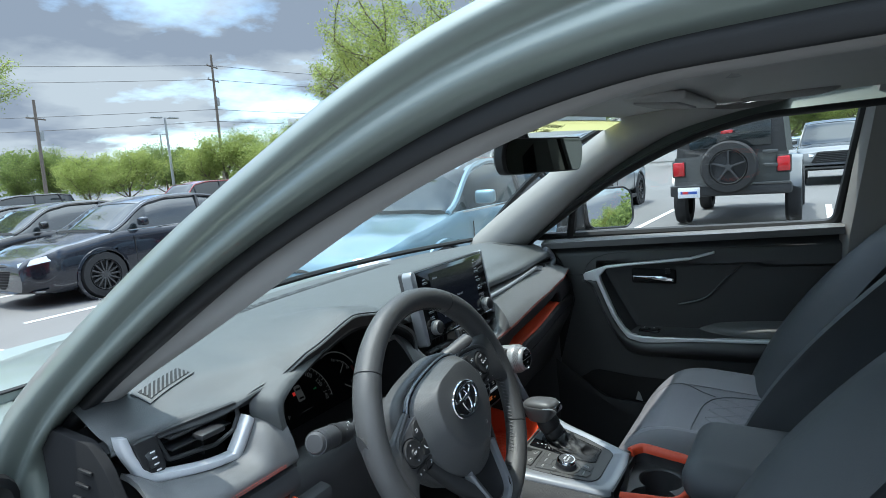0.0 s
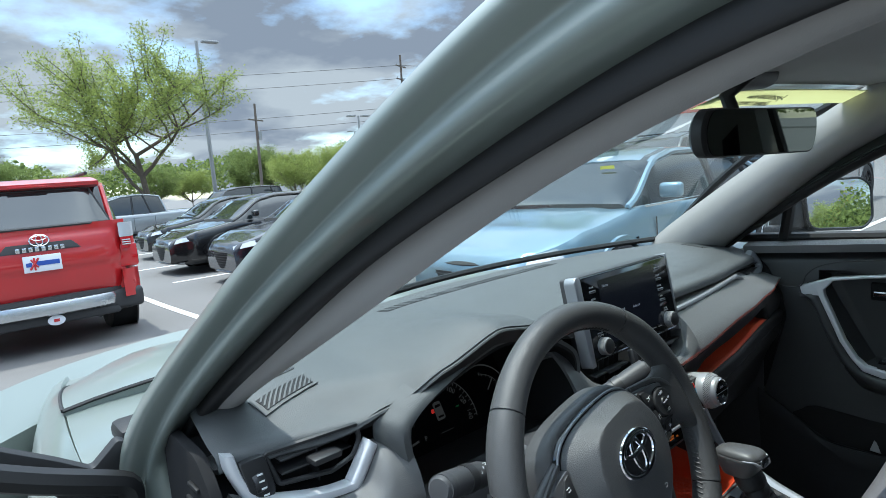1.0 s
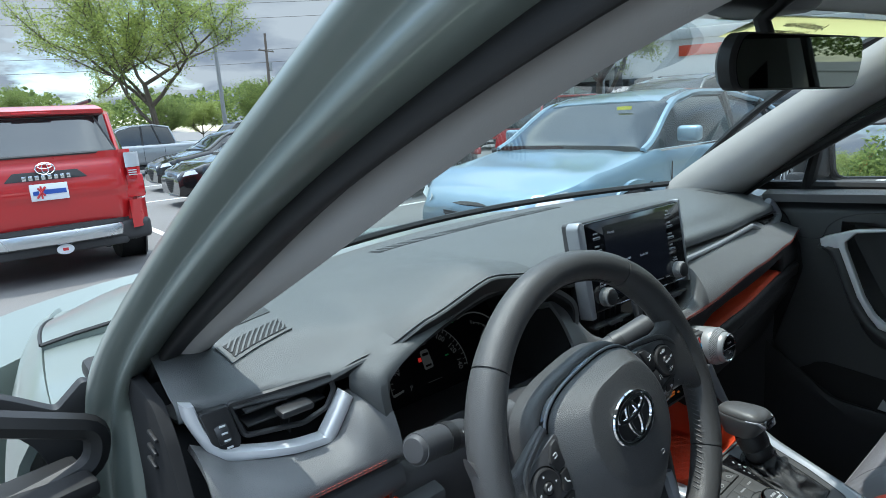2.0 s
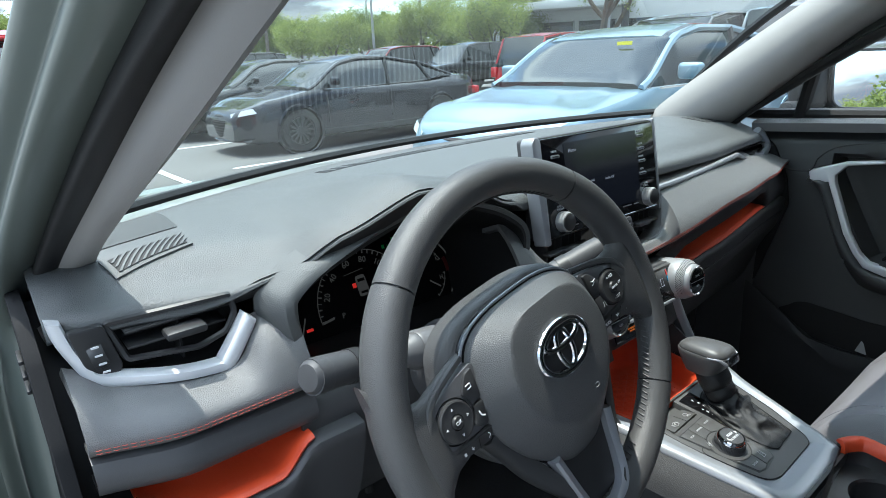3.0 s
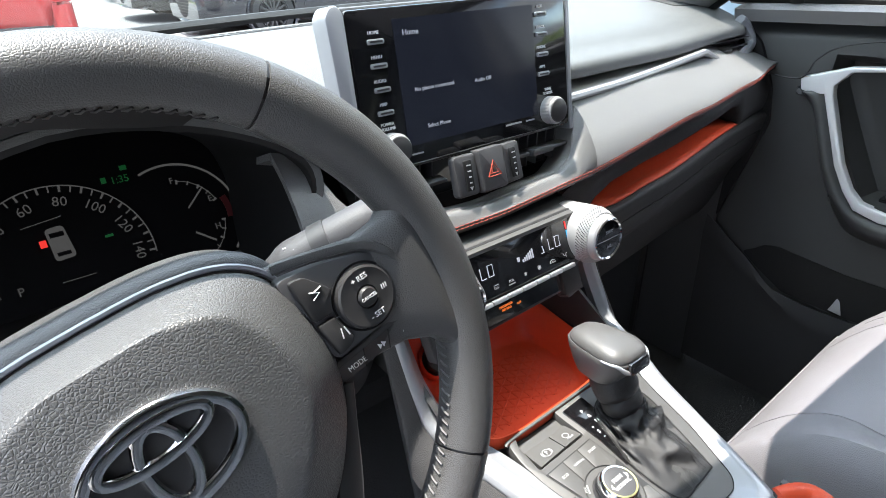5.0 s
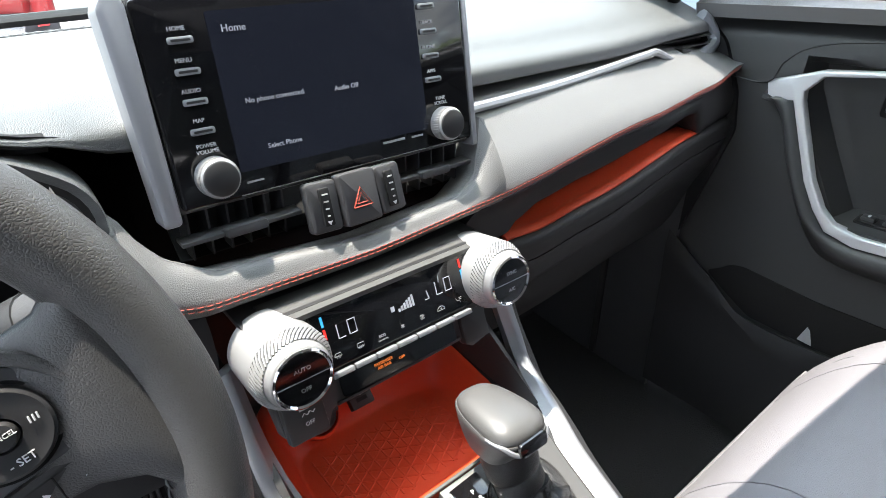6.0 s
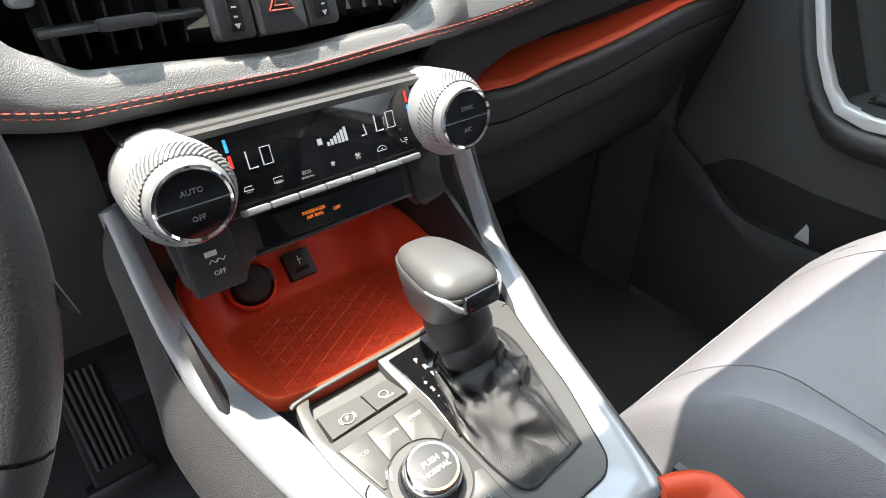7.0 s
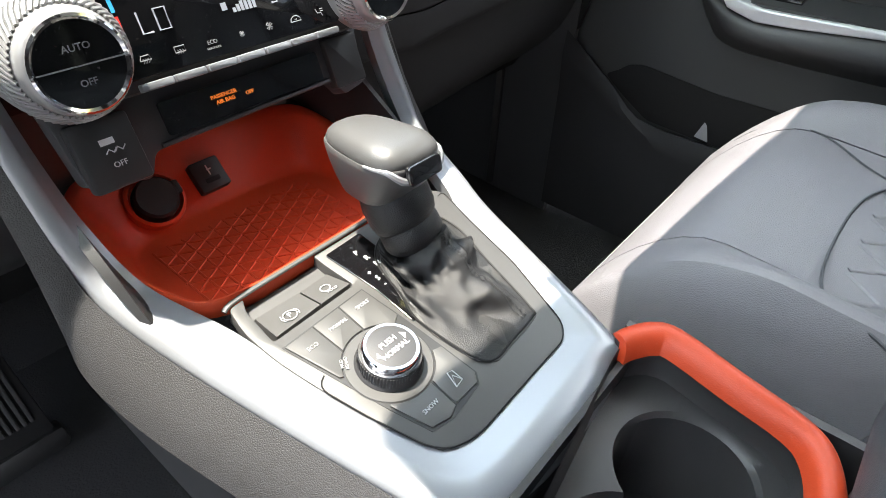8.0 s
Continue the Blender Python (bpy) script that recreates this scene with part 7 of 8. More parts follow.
front_seat("passenger_seat", "grey vinyl passenger seat with a quilted insert and charcoal sides", .405)
front_seat("driver_seat", "grey vinyl driver seat with charcoal sides", -.405)

# ---- pedals and footwell ----
pedal = thing("accelerator_pedal", "tall black ribbed accelerator pedal on the dark carpet", "pedal", facing((-.198, .878, .610), (0, -.93, .30)))
part("pad", prism(rounded([(-.030, -.115), (.034, -.115), (.026, .13), (-.022, .13)], .006), .012, .003), "rubber", pedal)
for i in range(6):
    part("rib", box((.0045, .20, .005), (-.018 + .0076 * i, .012, .0138), .0015), "dash_low", pedal)
part("hinge", box((.085, .03, .03), (0, -.125, .004), .008), "rubber", pedal)
brake = thing("brake_pedal", "wide black ribbed brake pedal", "pedal", look((-.32, .86, .66), (-.32, .60, .86)))
part("pad", prism(rect(.11, .06, .01), .012, .003), "rubber", brake)
for i in range(5):
    part("rib", box((.004, .05, .004), (-.04 + .02 * i, 0, .0135), .0015), "dash_low", brake)
part("arm", tube([(0, 0, 0), (0, .10, -.06), (0, .20, -.05)], .008, 8), "black", brake)
part("kick_panel", sheet(lambda u, v: (.714 + .03 * u * u, .70 + .42 * u, .42 + .70 * v), 8, 8, .01), "dash_low", car, "charcoal kick panel in the footwell")
part("kick_seam", tube(catmull([(.711, .735, .80), (.711, .728, .70), (.711, .705, .62), (.711, .702, .58)], 16), .002, 5), "rubber", car)

# ---- cars parked outside ----
paints = dict(
    red=material("bright_red_paint", (0.42, 0.012, 0.016), 0.3, 0.1, 1.0, vary=0.05, rough_vary=0.05),
    darkred=material("deep_red_paint", (0.20, 0.012, 0.015), 0.3, 0.2, 1.0, vary=0.05, rough_vary=0.05),
    navy=material("black_blue_paint", (0.012, 0.014, 0.022), 0.25, 0.3, 1.0, vary=0.1, rough_vary=0.05),
    black=material("black_paint", (0.008, 0.008, 0.009), 0.25, 0.2, 1.0, vary=0.1, rough_vary=0.05),
    blue=material("light_blue_metallic", (0.21, 0.31, 0.385), 0.3, 0.5, 1.0, vary=0.05, rough_vary=0.05),
    grey=material("mid_grey_paint", (0.075, 0.078, 0.078), 0.3, 0.3, 1.0, vary=0.06, rough_vary=0.05),
    silver=material("light_silver_paint", (0.36, 0.38, 0.40), 0.3, 0.6, 1.0, vary=0.05, rough_vary=0.05),
    white=material("white_car_paint", (0.75, 0.75, 0.74), 0.3, 0.0, 1.0, vary=0.03, rough_vary=0.05),
)
M.update(rim_mid=material("grey_alloy_rim", (0.07, 0.07, 0.072), 0.4, 0.5, vary=0.1), tyre=material("tyre_rubber", (0.018, 0.018, 0.019), 0.8, grain=0.5, grain_size=0.008, vary=0.15), rim=material("alloy_rim", (0.55, 0.56, 0.58), 0.35, 0.6, vary=0.1), rim_dark=material("dark_alloy_rim", (0.035, 0.035, 0.037), 0.35, 0.6, vary=0.1),
         car_glass=material("dark_car_glass", (0.015, 0.02, 0.022), 0.04, 0.0, vary=0.1, spec=0.9, rough_vary=0.02), lens_red=material("red_lamp_lens", (0.45, 0.01, 0.015), 0.15, 0, 1.0, vary=0.1), lens=material("clear_lamp_lens", (0.55, 0.57, 0.6), 0.15, 0.3, 1.0, vary=0.1), plate=material("white_plate", (0.72, 0.74, 0.78), 0.4, vary=0.05), plate_red=material("red_plate_print", (0.5, 0.03, 0.04), 0.4, vary=0.05), plate_blue=material("blue_plate_print", (0.03, 0.08, 0.35), 0.4, vary=0.05), yellow=material("yellow_card", (0.75, 0.7, 0.05), 0.6, vary=0.05), silver_bumper=material("dull_chrome_bumper", (0.52, 0.53, 0.54), 0.25, 0.8, vary=0.1), bumper=material("grey_bumper_plastic", (0.03, 0.03, 0.032), 0.6, vary=0.1))

SHAPES = dict(
    sedan=dict(L=4.9, W=1.84, H=1.44, deck=[(-2.45, .78), (-2.35, 1.02), (-1.7, 1.08), (-.9, 1.00), (.6, .98), (1.05, .98), (1.9, .86), (2.35, .72), (2.45, .58)], roof=[(-1.75, 1.09), (-1.0, 1.34), (-.35, 1.435), (.2, 1.44), (.55, 1.38), (1.25, .99)], belt=.95, wheel=.345, front=1.46, low=.20),
    suv=dict(L=4.8, W=1.93, H=1.80, deck=[(-2.40, .75), (-2.36, 1.12), (-2.2, 1.16), (-.9, 1.14), (.8, 1.12), (1.0, 1.12), (1.9, 1.04), (2.3, .90), (2.4, .65)], roof=[(-2.38, 1.15), (-2.15, 1.72), (-1.6, 1.79), (-.2, 1.80), (.35, 1.72), (1.05, 1.12)], belt=1.1, wheel=.39, front=1.4, low=.40),
    pickup=dict(L=5.4, W=1.9, H=1.80, deck=[(-2.70, .80), (-2.66, 1.10), (-1.0, 1.12), (.8, 1.10), (1.2, 1.10), (2.3, 1.02), (2.65, .85), (2.7, .6)], roof=[(-1.0, 1.12), (-.85, 1.70), (-.3, 1.79), (.4, 1.76), (.8, 1.66), (1.35, 1.10)], belt=1.08, wheel=.39, front=1.7, low=.40),
)


def tyre_and_rim(parent, m, r, rim, spokes=10):
    """z of m points outward."""
    w = part("wheel", lathe([(.62 * r, -.10), (.92 * r, -.11), (r, -.07), (r, .07), (.93 * r, .11), (.68 * r, .115), (.64 * r, .08)], m, 36), "tyre", parent)
    part("rim_dish", lathe([(0, .02), (.60 * r, .02), (.66 * r, .10), (.64 * r, .112)], m, 30), "rim_dark", w)
    part("rim_spokes", join(lathe([(0, .105), (.12 * r, .10), (.13 * r, .03)], m, 16), *[box((.075 * r, .52 * r, .03), (0, 0, 0), .006, m @ pose(0, 0, 0, 0, 0, 360 * i / spokes) @ pose(0, .36 * r, .085)) for i in range(spokes)], lathe([(.60 * r, .09), (.63 * r, .115), (.66 * r, .10)], m, 30)), rim, w)
    return w


def parked_car(name, label, shape, paint, x, y, heading, rim="rim", spokes=10, detail="both", length=None):
    """heading: degrees anticlockwise from straight ahead. Local y is the car's front."""
    S = SHAPES[shape]
    L, W = S["L"], S["W"]
    ob = thing(name, label, "car", pose(x, y, ground_z(x, y), 0, 0, heading), "parked cars")
    P = paints[paint]
    n = 84

    def half(yy):
        e = abs(yy) / (L / 2)
        return W / 2 * (1 - .035 * e ** 2 - (.30 if shape == "sedan" and yy > 0 else .16) * smooth(.78, 1.0, e) ** 1.8)
    rings = []
    for i in range(n + 1):
        yy = -L / 2 + L * i / n
        hw, zt = half(yy), table(yy, S["deck"])
        belt = min(S["belt"], zt - .02)
        zb = S["low"] + .06 * smooth(.86, 1, abs(yy) / (L / 2))
        top_edge = belt - .12
        sec = [(hw * .90, zb), (hw * .975, zb + .06)] + [(hw * (.985 + .015 * math.sin(math.pi * k / 5)), zb + .10 + (top_edge - zb - .10) * k / 5) for k in range(6)] + [(hw * .975, belt - .045), (hw * .945, belt), (hw * .88, belt + (zt - belt) * .7), (hw * .72, zt - .010), (hw * .55, zt + .006), (hw * .30, zt + .004), (0, zt + .010)]
        rings.append([Vector((a, yy, z)) for a, z in sec] + [Vector((-a, yy, z)) for a, z in sec[-2::-1]])
    shell = loft(rings)
    axles = (S["front"], -S["front"])
    gone = []
    for f in shell.faces:
        c = f.calc_center_median()
        if abs(c.x) > W * .33 and any((c.y - yw) ** 2 + (c.z - S["wheel"]) ** 2 < (S["wheel"] * 1.10) ** 2 for yw in axles):
            gone.append(f)
    bmesh.ops.delete(shell, geom=gone, context="FACES")
    part("body", shell, P, ob)
    r0, r1 = S["roof"][0][0], S["roof"][-1][0]
    N = 30

    def house(k, grow, top_only=False):
        rr = []
        for i in range(N + 1):
            yy = r0 + (r1 - r0) * i / N
            zr, hw, b = table(yy, S["roof"]), half(yy), max(table(yy, S["deck"]), S["belt"]) - .05
            f = (zr - b) / (S["H"] - b)
            wb, wt = hw * .93, hw * (.93 - .19 * max(f, 0))
            if top_only:
                lo = zr - .06 - .02 * (1 - f)
                sec = [(wt + .010 + (wb - wt) * .06, lo), (wt * .97, zr - .012), (wt * .75, zr + .012), (0, zr + .022)]
            else:
                sec = [(wb + grow, b), (wt + (wb - wt) * .5 + grow, (b + zr) / 2), (wt + grow, zr - .035), (wt * .92, zr), (wt * .5, zr + .008), (0, zr + .010)]
            rr.append([Vector((a, yy, z)) for a, z in sec] + [Vector((-a, yy, z)) for a, z in sec[-2::-1]])
        return rr
    part("greenhouse_glass", loft(house(0, 0)), "car_glass", ob, "dark reflective glass")
    # roof skin between the header and the rear glass
    rows = house(0, 0, True)
    ya = [r0 + (r1 - r0) * i / N for i in range(N + 1)]
    hi = [i for i in range(N + 1) if table(ya[i], S["roof"]) > S["H"] * .93]
    part("roof", loft([rows[i] for i in range(hi[0], hi[-1] + 1)]), P, ob)

    def gh(yy, f):
        """A point on the side of the greenhouse at height fraction f."""
        zr, hw, b = table(yy, S["roof"]), half(yy), max(table(yy, S["deck"]), S["belt"]) - .05
        g = (zr - b) / (S["H"] - b)
        wb, wt = hw * .93, hw * (.93 - .19 * max(g, 0))
        return wb + (wt - wb) * f + .006, b + (zr - .03 - b) * f
    for s in (-1, 1):
        rail_pts = []
        for i in range(N + 1):
            wv, z = gh(ya[i], 1.0)
            rail_pts.append((s * wv, ya[i], z))
        part("roof_rail_pillar", tube(rail_pts, .028, 6), P, ob)
        for yp, lean in (((r0 + r1) / 2 - .05, -.05), (r0 + .52, .18)):
            a, b = gh(yp, 0), gh(yp + lean, 1)
            part("door_pillar", tube([(s * a[0], yp, a[1]), (s * (gh(yp + lean / 2, .5)[0]), yp + lean / 2, gh(yp + lean / 2, .5)[1]), (s * b[0], yp + lean, b[1])], .032, 6), "black", ob)
        part("belt_line", tube([(s * (half(yy) * .94 + .004), yy, table(yy, S["deck"]) - .035) for yy in (r0 + .2 + (r1 - r0 - .4) * i / 16 for i in range(17))], .010, 5), "chrome" if shape == "sedan" else "black", ob)
        for yy in (r1 - 1.35, r1 - 2.35):
            if yy > r0 + .1:
                part("door_handle", box((.03, .20, .03), (s * half(yy) * .998, yy, S["belt"] - .12), .01), P, ob)
        for yy in (r1 - .30, (r0 + r1) / 2 - .05, r0 + .42):
            part("door_gap", tube([(s * (half(yy) * 1.001), yy, z) for z in (.42, .6, S["belt"] - .1)], .006, 4), "black", ob)
        my = r1 - .42
        mm = part("door_mirror", box((.20, .10, .13), (s * (half(my) + .08), my, S["belt"] + .12), .035, segs=3), P, ob)
        for yw in axles:
            r = S["wheel"]
            hub_x = s * (half(yw) - .004)
            part("wheel_arch", lathe([(r * 1.05, -.10), (r * 1.05, .006), (r * 1.08, .014), (r * 1.17, .010), (r * 1.20, -.012)], pose(hub_x, yw, r, 0, 90 * s, 0), 44), P if shape == "sedan" else "bumper", ob)
            part("wheel_well", lathe([(r * 1.06, .0), (r * 1.06, -.26), (0, -.27)], pose(hub_x, yw, r, 0, 90 * s, 0), 28), "void", ob)
            tyre_and_rim(ob, pose(s * (half(yw) - .105), yw, r, 0, 90 * s, 0), r, rim, spokes)
        part("sill", box((.04, L * .45, .10), (s * W * .485, -.05, .28), .015), "black", ob)
        fz = table(L / 2 - .22, S["deck"])
        part("headlamp", loft([[Vector((s * a, b, c)) for a, b, c in row] for row in (((W * .465, L / 2 - .62, fz + .02), (W * .475, L / 2 - .58, fz - .06)), ((W * .42, L / 2 - .20, fz - .02), (W * .44, L / 2 - .18, fz - .10)), ((W * .26, L / 2 - .035, fz - .09), (W * .28, L / 2 - .02, fz - .15)))], closed=False, cap=False), "lens", ob)
        rz = table(-L / 2 + .06, S["deck"])
        lamp = part("tail_lamp", box((.22, .12, .26 if shape != "sedan" else .15), (s * W * .41, -L / 2 + .05, rz - .20), .03), "lens_red", ob)
    if shape == "sedan":
        part("upper_grille", sheet(lambda u, v: ((u - .5) * (.78 + .30 * v), L / 2 - .085 + .075 * v - .32 * ((u - .5) * (1 + .3 * v)) ** 2, .660 - .050 * v), 14, 3, -.012), "void", ob)
        part("lower_grille", sheet(lambda u, v: ((u - .5) * (1.05 + .34 * v), L / 2 + .020 - .03 * v - .36 * ((u - .5) * (1 + .35 * v)) ** 2, .560 - .270 * v), 14, 6, -.012), "void", ob, "dark mesh grille")
        for i in range(6):
            part("grille_bar", tube([((u - .5) * (1.02 + .055 * i), L / 2 + .030 - .004 * i - .36 * ((u - .5) * (1 + .06 * i)) ** 2, .535 - .042 * i) for u in (k / 12 for k in range(13))], .006, 5), "bumper", ob)
        part("front_lip", tube([((u - .5) * 1.62, L / 2 + .010 - .52 * (u - .5) ** 2 * 1.6, .245) for u in (k / 14 for k in range(15))], .022, 6), P, ob)
    else:
        part("grille", prism(rounded([(-.42, .0), (.42, .0), (.58, -.30), (-.58, -.30)], .05), .04, .01, facing((0, L / 2 - .045, .92), (0, 1, .08))), "void", ob, "dark mesh grille")
        for i in range(6):
            part("grille_bar", box((.9, .02, .012), (0, L / 2 + .012, .66 + .045 * i), .003), "rim_mid", ob)
        part("lower_grille", box((W * .8, .06, .10), (0, L / 2 - .045, .50), .02), "void", ob)
    part("rear_bumper", box((W * .93, .16, .22), (0, -L / 2 + .03, .46), .05, segs=3), "bumper" if shape != "sedan" else P, ob)
    pl = part("number_plate", box((.36, .012, .19), (0, -L / 2 - .02, .82), .004), "plate", ob)
    part("plate_bars", join(box((.24, .004, .03), (0, -L / 2 - .028, .80)), box((.15, .004, .014), (0, -L / 2 - .028, .85))), "plate_blue", pl)
    return ob


def red_suv():
    ob = parked_car("red_sport_utility_vehicle", "bright red sport utility vehicle parked with its rear towards us", "suv", "red", -.125, 9.68, 0, "rim_dark", 6)
    red = paints["red"]

    def gate(u, v):
        x = (u - .5) * 1.62
        z = .60 + .72 * v
        return Vector((x, -2.425 - .050 * math.sin(math.pi * min(1, v * 1.15)) ** .6 * (1 - (x / .95) ** 4) + .02 * smooth(.45, .38, v) + .12 * smooth(.62, .81, abs(x)), z))
    part("tailgate", sheet(gate, 30, 24, -.02), red, ob, "bright red tailgate with a crease below the plate")

    def glazing(u, v, out=0.0, k=1.0):
        x = (u - .5) * (1.36 - .28 * v) * k
        return Vector((x, -2.435 + .21 * v - out + .10 * smooth(.45, .70, abs(x)), 1.315 + .375 * v))
    part("tailgate_window", sheet(lambda u, v: glazing(u, v, .006), 16, 8, -.01), "car_glass", ob, "dark rear window")
    part("window_edge", tube([glazing(u, v, .010) for u, v in [(i / 12, 0) for i in range(13)] + [(1, i / 6) for i in range(1, 7)] + [(1 - i / 12, 1) for i in range(1, 13)] + [(0, 1 - i / 6) for i in range(1, 6)]], .016, 6, closed=True), "black", ob)
    part("warning_sticker", prism([(-.06, 0), (.06, 0), (0, .09)], .003, 0, facing((-.10, -2.275, 1.58), (0, -1, .5))), "plate", ob)
    part("tailgate_spoiler", loft([[Vector((x * k, y, z)) for x in (-.62, -.58, -.3, 0, .3, .58, .62)] + [Vector((x * k, y + .26, z + .03)) for x in (.62, .58, .3, 0, -.3, -.58, -.62)] for z, y, k in ((1.690, -2.22, 1.0), (1.715, -2.30, 1.03), (1.755, -2.31, 1.02), (1.785, -2.24, .98))]), red, ob, "red roof spoiler")
    part("spoiler_lamp", box((.34, .02, .022), (0, -2.312, 1.730), .006), "lens_red", ob)
    part("badge_bar", prism(rounded([(-.355, .0), (.355, .0), (.275, .085), (-.275, .085)], .012), .025, .006, facing((0, -2.468, 1.075), (0, -1, .12))), "bumper", ob, "dark garnish with bright bars")
    for i in range(8):
        part("badge_letter", box((.036, .010, .046), (-.190 + .054 * i, -2.505, 1.105), .004), "chrome", ob)
    part("oval_badge", join(oval(.082, .058, .009, facing((0, -2.495, 1.190), (0, -1, .12))), oval(.028, .048, .007, facing((0, -2.497, 1.190), (0, -1, .12))), oval(.060, .022, .007, facing((0, -2.497, 1.212), (0, -1, .12)))), "chrome", ob)
    plate = part("dealer_plate", box((.325, .012, .165), (0, -2.500, .960), .006), "plate", ob, "white dealer plate with blue and red marks")
    part("plate_mark", join(box((.20, .004, .045), (.045, -2.508, .962)), box((.05, .004, .040), (-.115, -2.508, .955))), "plate_blue", plate)
    part("plate_cross", join(box((.016, .004, .125), (-.068, -2.509, .960)), tube([(-.110, -2.510, .905), (-.030, -2.510, 1.015)], .010, 4), tube([(-.095, -2.510, 1.005), (-.040, -2.510, .925)], .009, 4)), "plate_red", plate)
    part("chrome_bumper", loft([[Vector((x, -2.475 - dy + .16 * abs(x / .72) ** 4, z)) for dy, z in ((0, .560), (.045, .552), (.060, .520), (.050, .430), (.0, .410))] for x in [-.72 + .09 * i for i in range(17)]]), "silver_bumper", ob, "chrome-topped rear bumper")
    part("bumper_step", loft([[Vector((x, -2.42 - dy + .12 * abs(x / .74) ** 4, z)) for dy, z in ((0, .610), (.07, .600), (.075, .560), (0, .555))] for x in [-.74 + .0925 * i for i in range(17)]]), "bumper", ob)
    part("under_valance", box((1.30, .14, .12), (0, -2.38, .375), .03), "bumper", ob)
    for s in (-1, 1):
        part("bumper_corner", loft([[Vector((s * x, y, z)) for x, y in ((.70, -2.50), (.80, -2.46), (.885, -2.36), (.925, -2.20), (.88, -2.18), (.72, -2.30))] for z in (.48, .52, .70, .78)]), red, ob)
        lamp = part("tail_lamp_cluster", loft([[Vector((s * x, y, z)) for x, y in ((.735, -2.455), (.80, -2.44), (.885, -2.36), (.90, -2.22), (.80, -2.22))] for z in (1.000, 1.02, 1.10, 1.125)]), "lens_red", ob, "red and clear tail lamp")
        part("clear_lens", loft([[Vector((s * x, y, z)) for x, y in ((.725, -2.460), (.80, -2.445), (.888, -2.365), (.90, -2.22), (.80, -2.22))] for z in (1.128, 1.15, 1.26, 1.285)]), "lens", lamp)
        for i in range(3):
            part("lamp_row", box((.085, .012, .012), (s * .79, -2.452, 1.045 + .024 * i), .003), "rim", lamp)
        part("roof_bar", tube([(s * .60, yy, 1.86) for yy in (-1.9, -.5, .2)], .02, 6), "bumper", ob)
        part("mud_flap", box((.26, .02, .22), (s * .76, -1.82, .36), .006), "black", ob)
    part("tow_cover", prism([(.078 * math.cos(a), .052 * math.sin(a)) for a in (2 * math.pi * i / 24 for i in range(24))], .012, .003, facing((.04, -2.47, .360), (0, -1, 0))), "plate", ob)
    part("tow_mark", box((.05, .004, .03), (.04, -2.484, .360)), "plate_red", ob)
    part("exhaust", tube([(.40, -1.9, .34), (.42, -2.25, .33), (.46, -2.36, .32)], .035, 8), "bumper", ob)
    return ob


red_suv()
parked_car("sedan", "black-blue saloon parked beside white bay lines", "sedan", "navy", 5.05, 9.85, 90, "rim_mid", 14)
parked_car("sedan", "black saloon with a sharp front grille", "sedan", "black", 4.9, 12.7, 90, "rim_dark", 12)
parked_car("sedan", "black saloon parked in the far bay", "sedan", "black", 5.5, 16.6, 90, "rim_dark", 10)
parked_car("pickup_truck", "silver crew-cab pickup truck parked under the tree", "pickup", "silver", 4.6, 24.0, 90)
bluecar = parked_car("sedan", "light blue metallic saloon parked beside the bonnet", "sedan", "blue", 4.75, 3.65, 90, "rim", 10)
part("windscreen_card", box((.15, .006, .03), (-.35, .80, 1.30)), "yellow", bluecar)
parked_car("sport_utility_vehicle", "red sport utility vehicle parked behind the saloons", "suv", "red", 12.55, 10.5, -90)
parked_car("sport_utility_vehicle", "silver sport utility vehicle in the next row", "suv", "silver", 12.9, 4.7, -90, "rim_dark")
parked_car("sport_utility_vehicle", "dark grey sport utility vehicle behind the blue saloon", "suv", "grey", 10.2, 6.3, 90)
parked_car("sport_utility_vehicle", "deep red sport utility vehicle far across the car park", "suv", "darkred", 14.0, 21.5, 90)
parked_car("sport_utility_vehicle", "black sport utility vehicle in a far row", "suv", "black", 15.5, 18.5, 90)
parked_car("sport_utility_vehicle", "black sport utility vehicle in a far row", "suv", "black", 9.5, 27.0, 90)
parked_car("sport_utility_vehicle", "blue-grey sport utility vehicle facing us on the lane", "suv", "grey", 20.5, -.45, 90)
parked_car("sedan", "blue saloon parked along the far lane", "sedan", "blue", 31, .45, 90)
parked_car("sedan", "red saloon parked along the far lane", "sedan", "darkred", 36, 1.6, 90)
parked_car("sport_utility_vehicle", "white sport utility vehicle parked behind us", "suv", "white", 9.0, -13.0, 20)


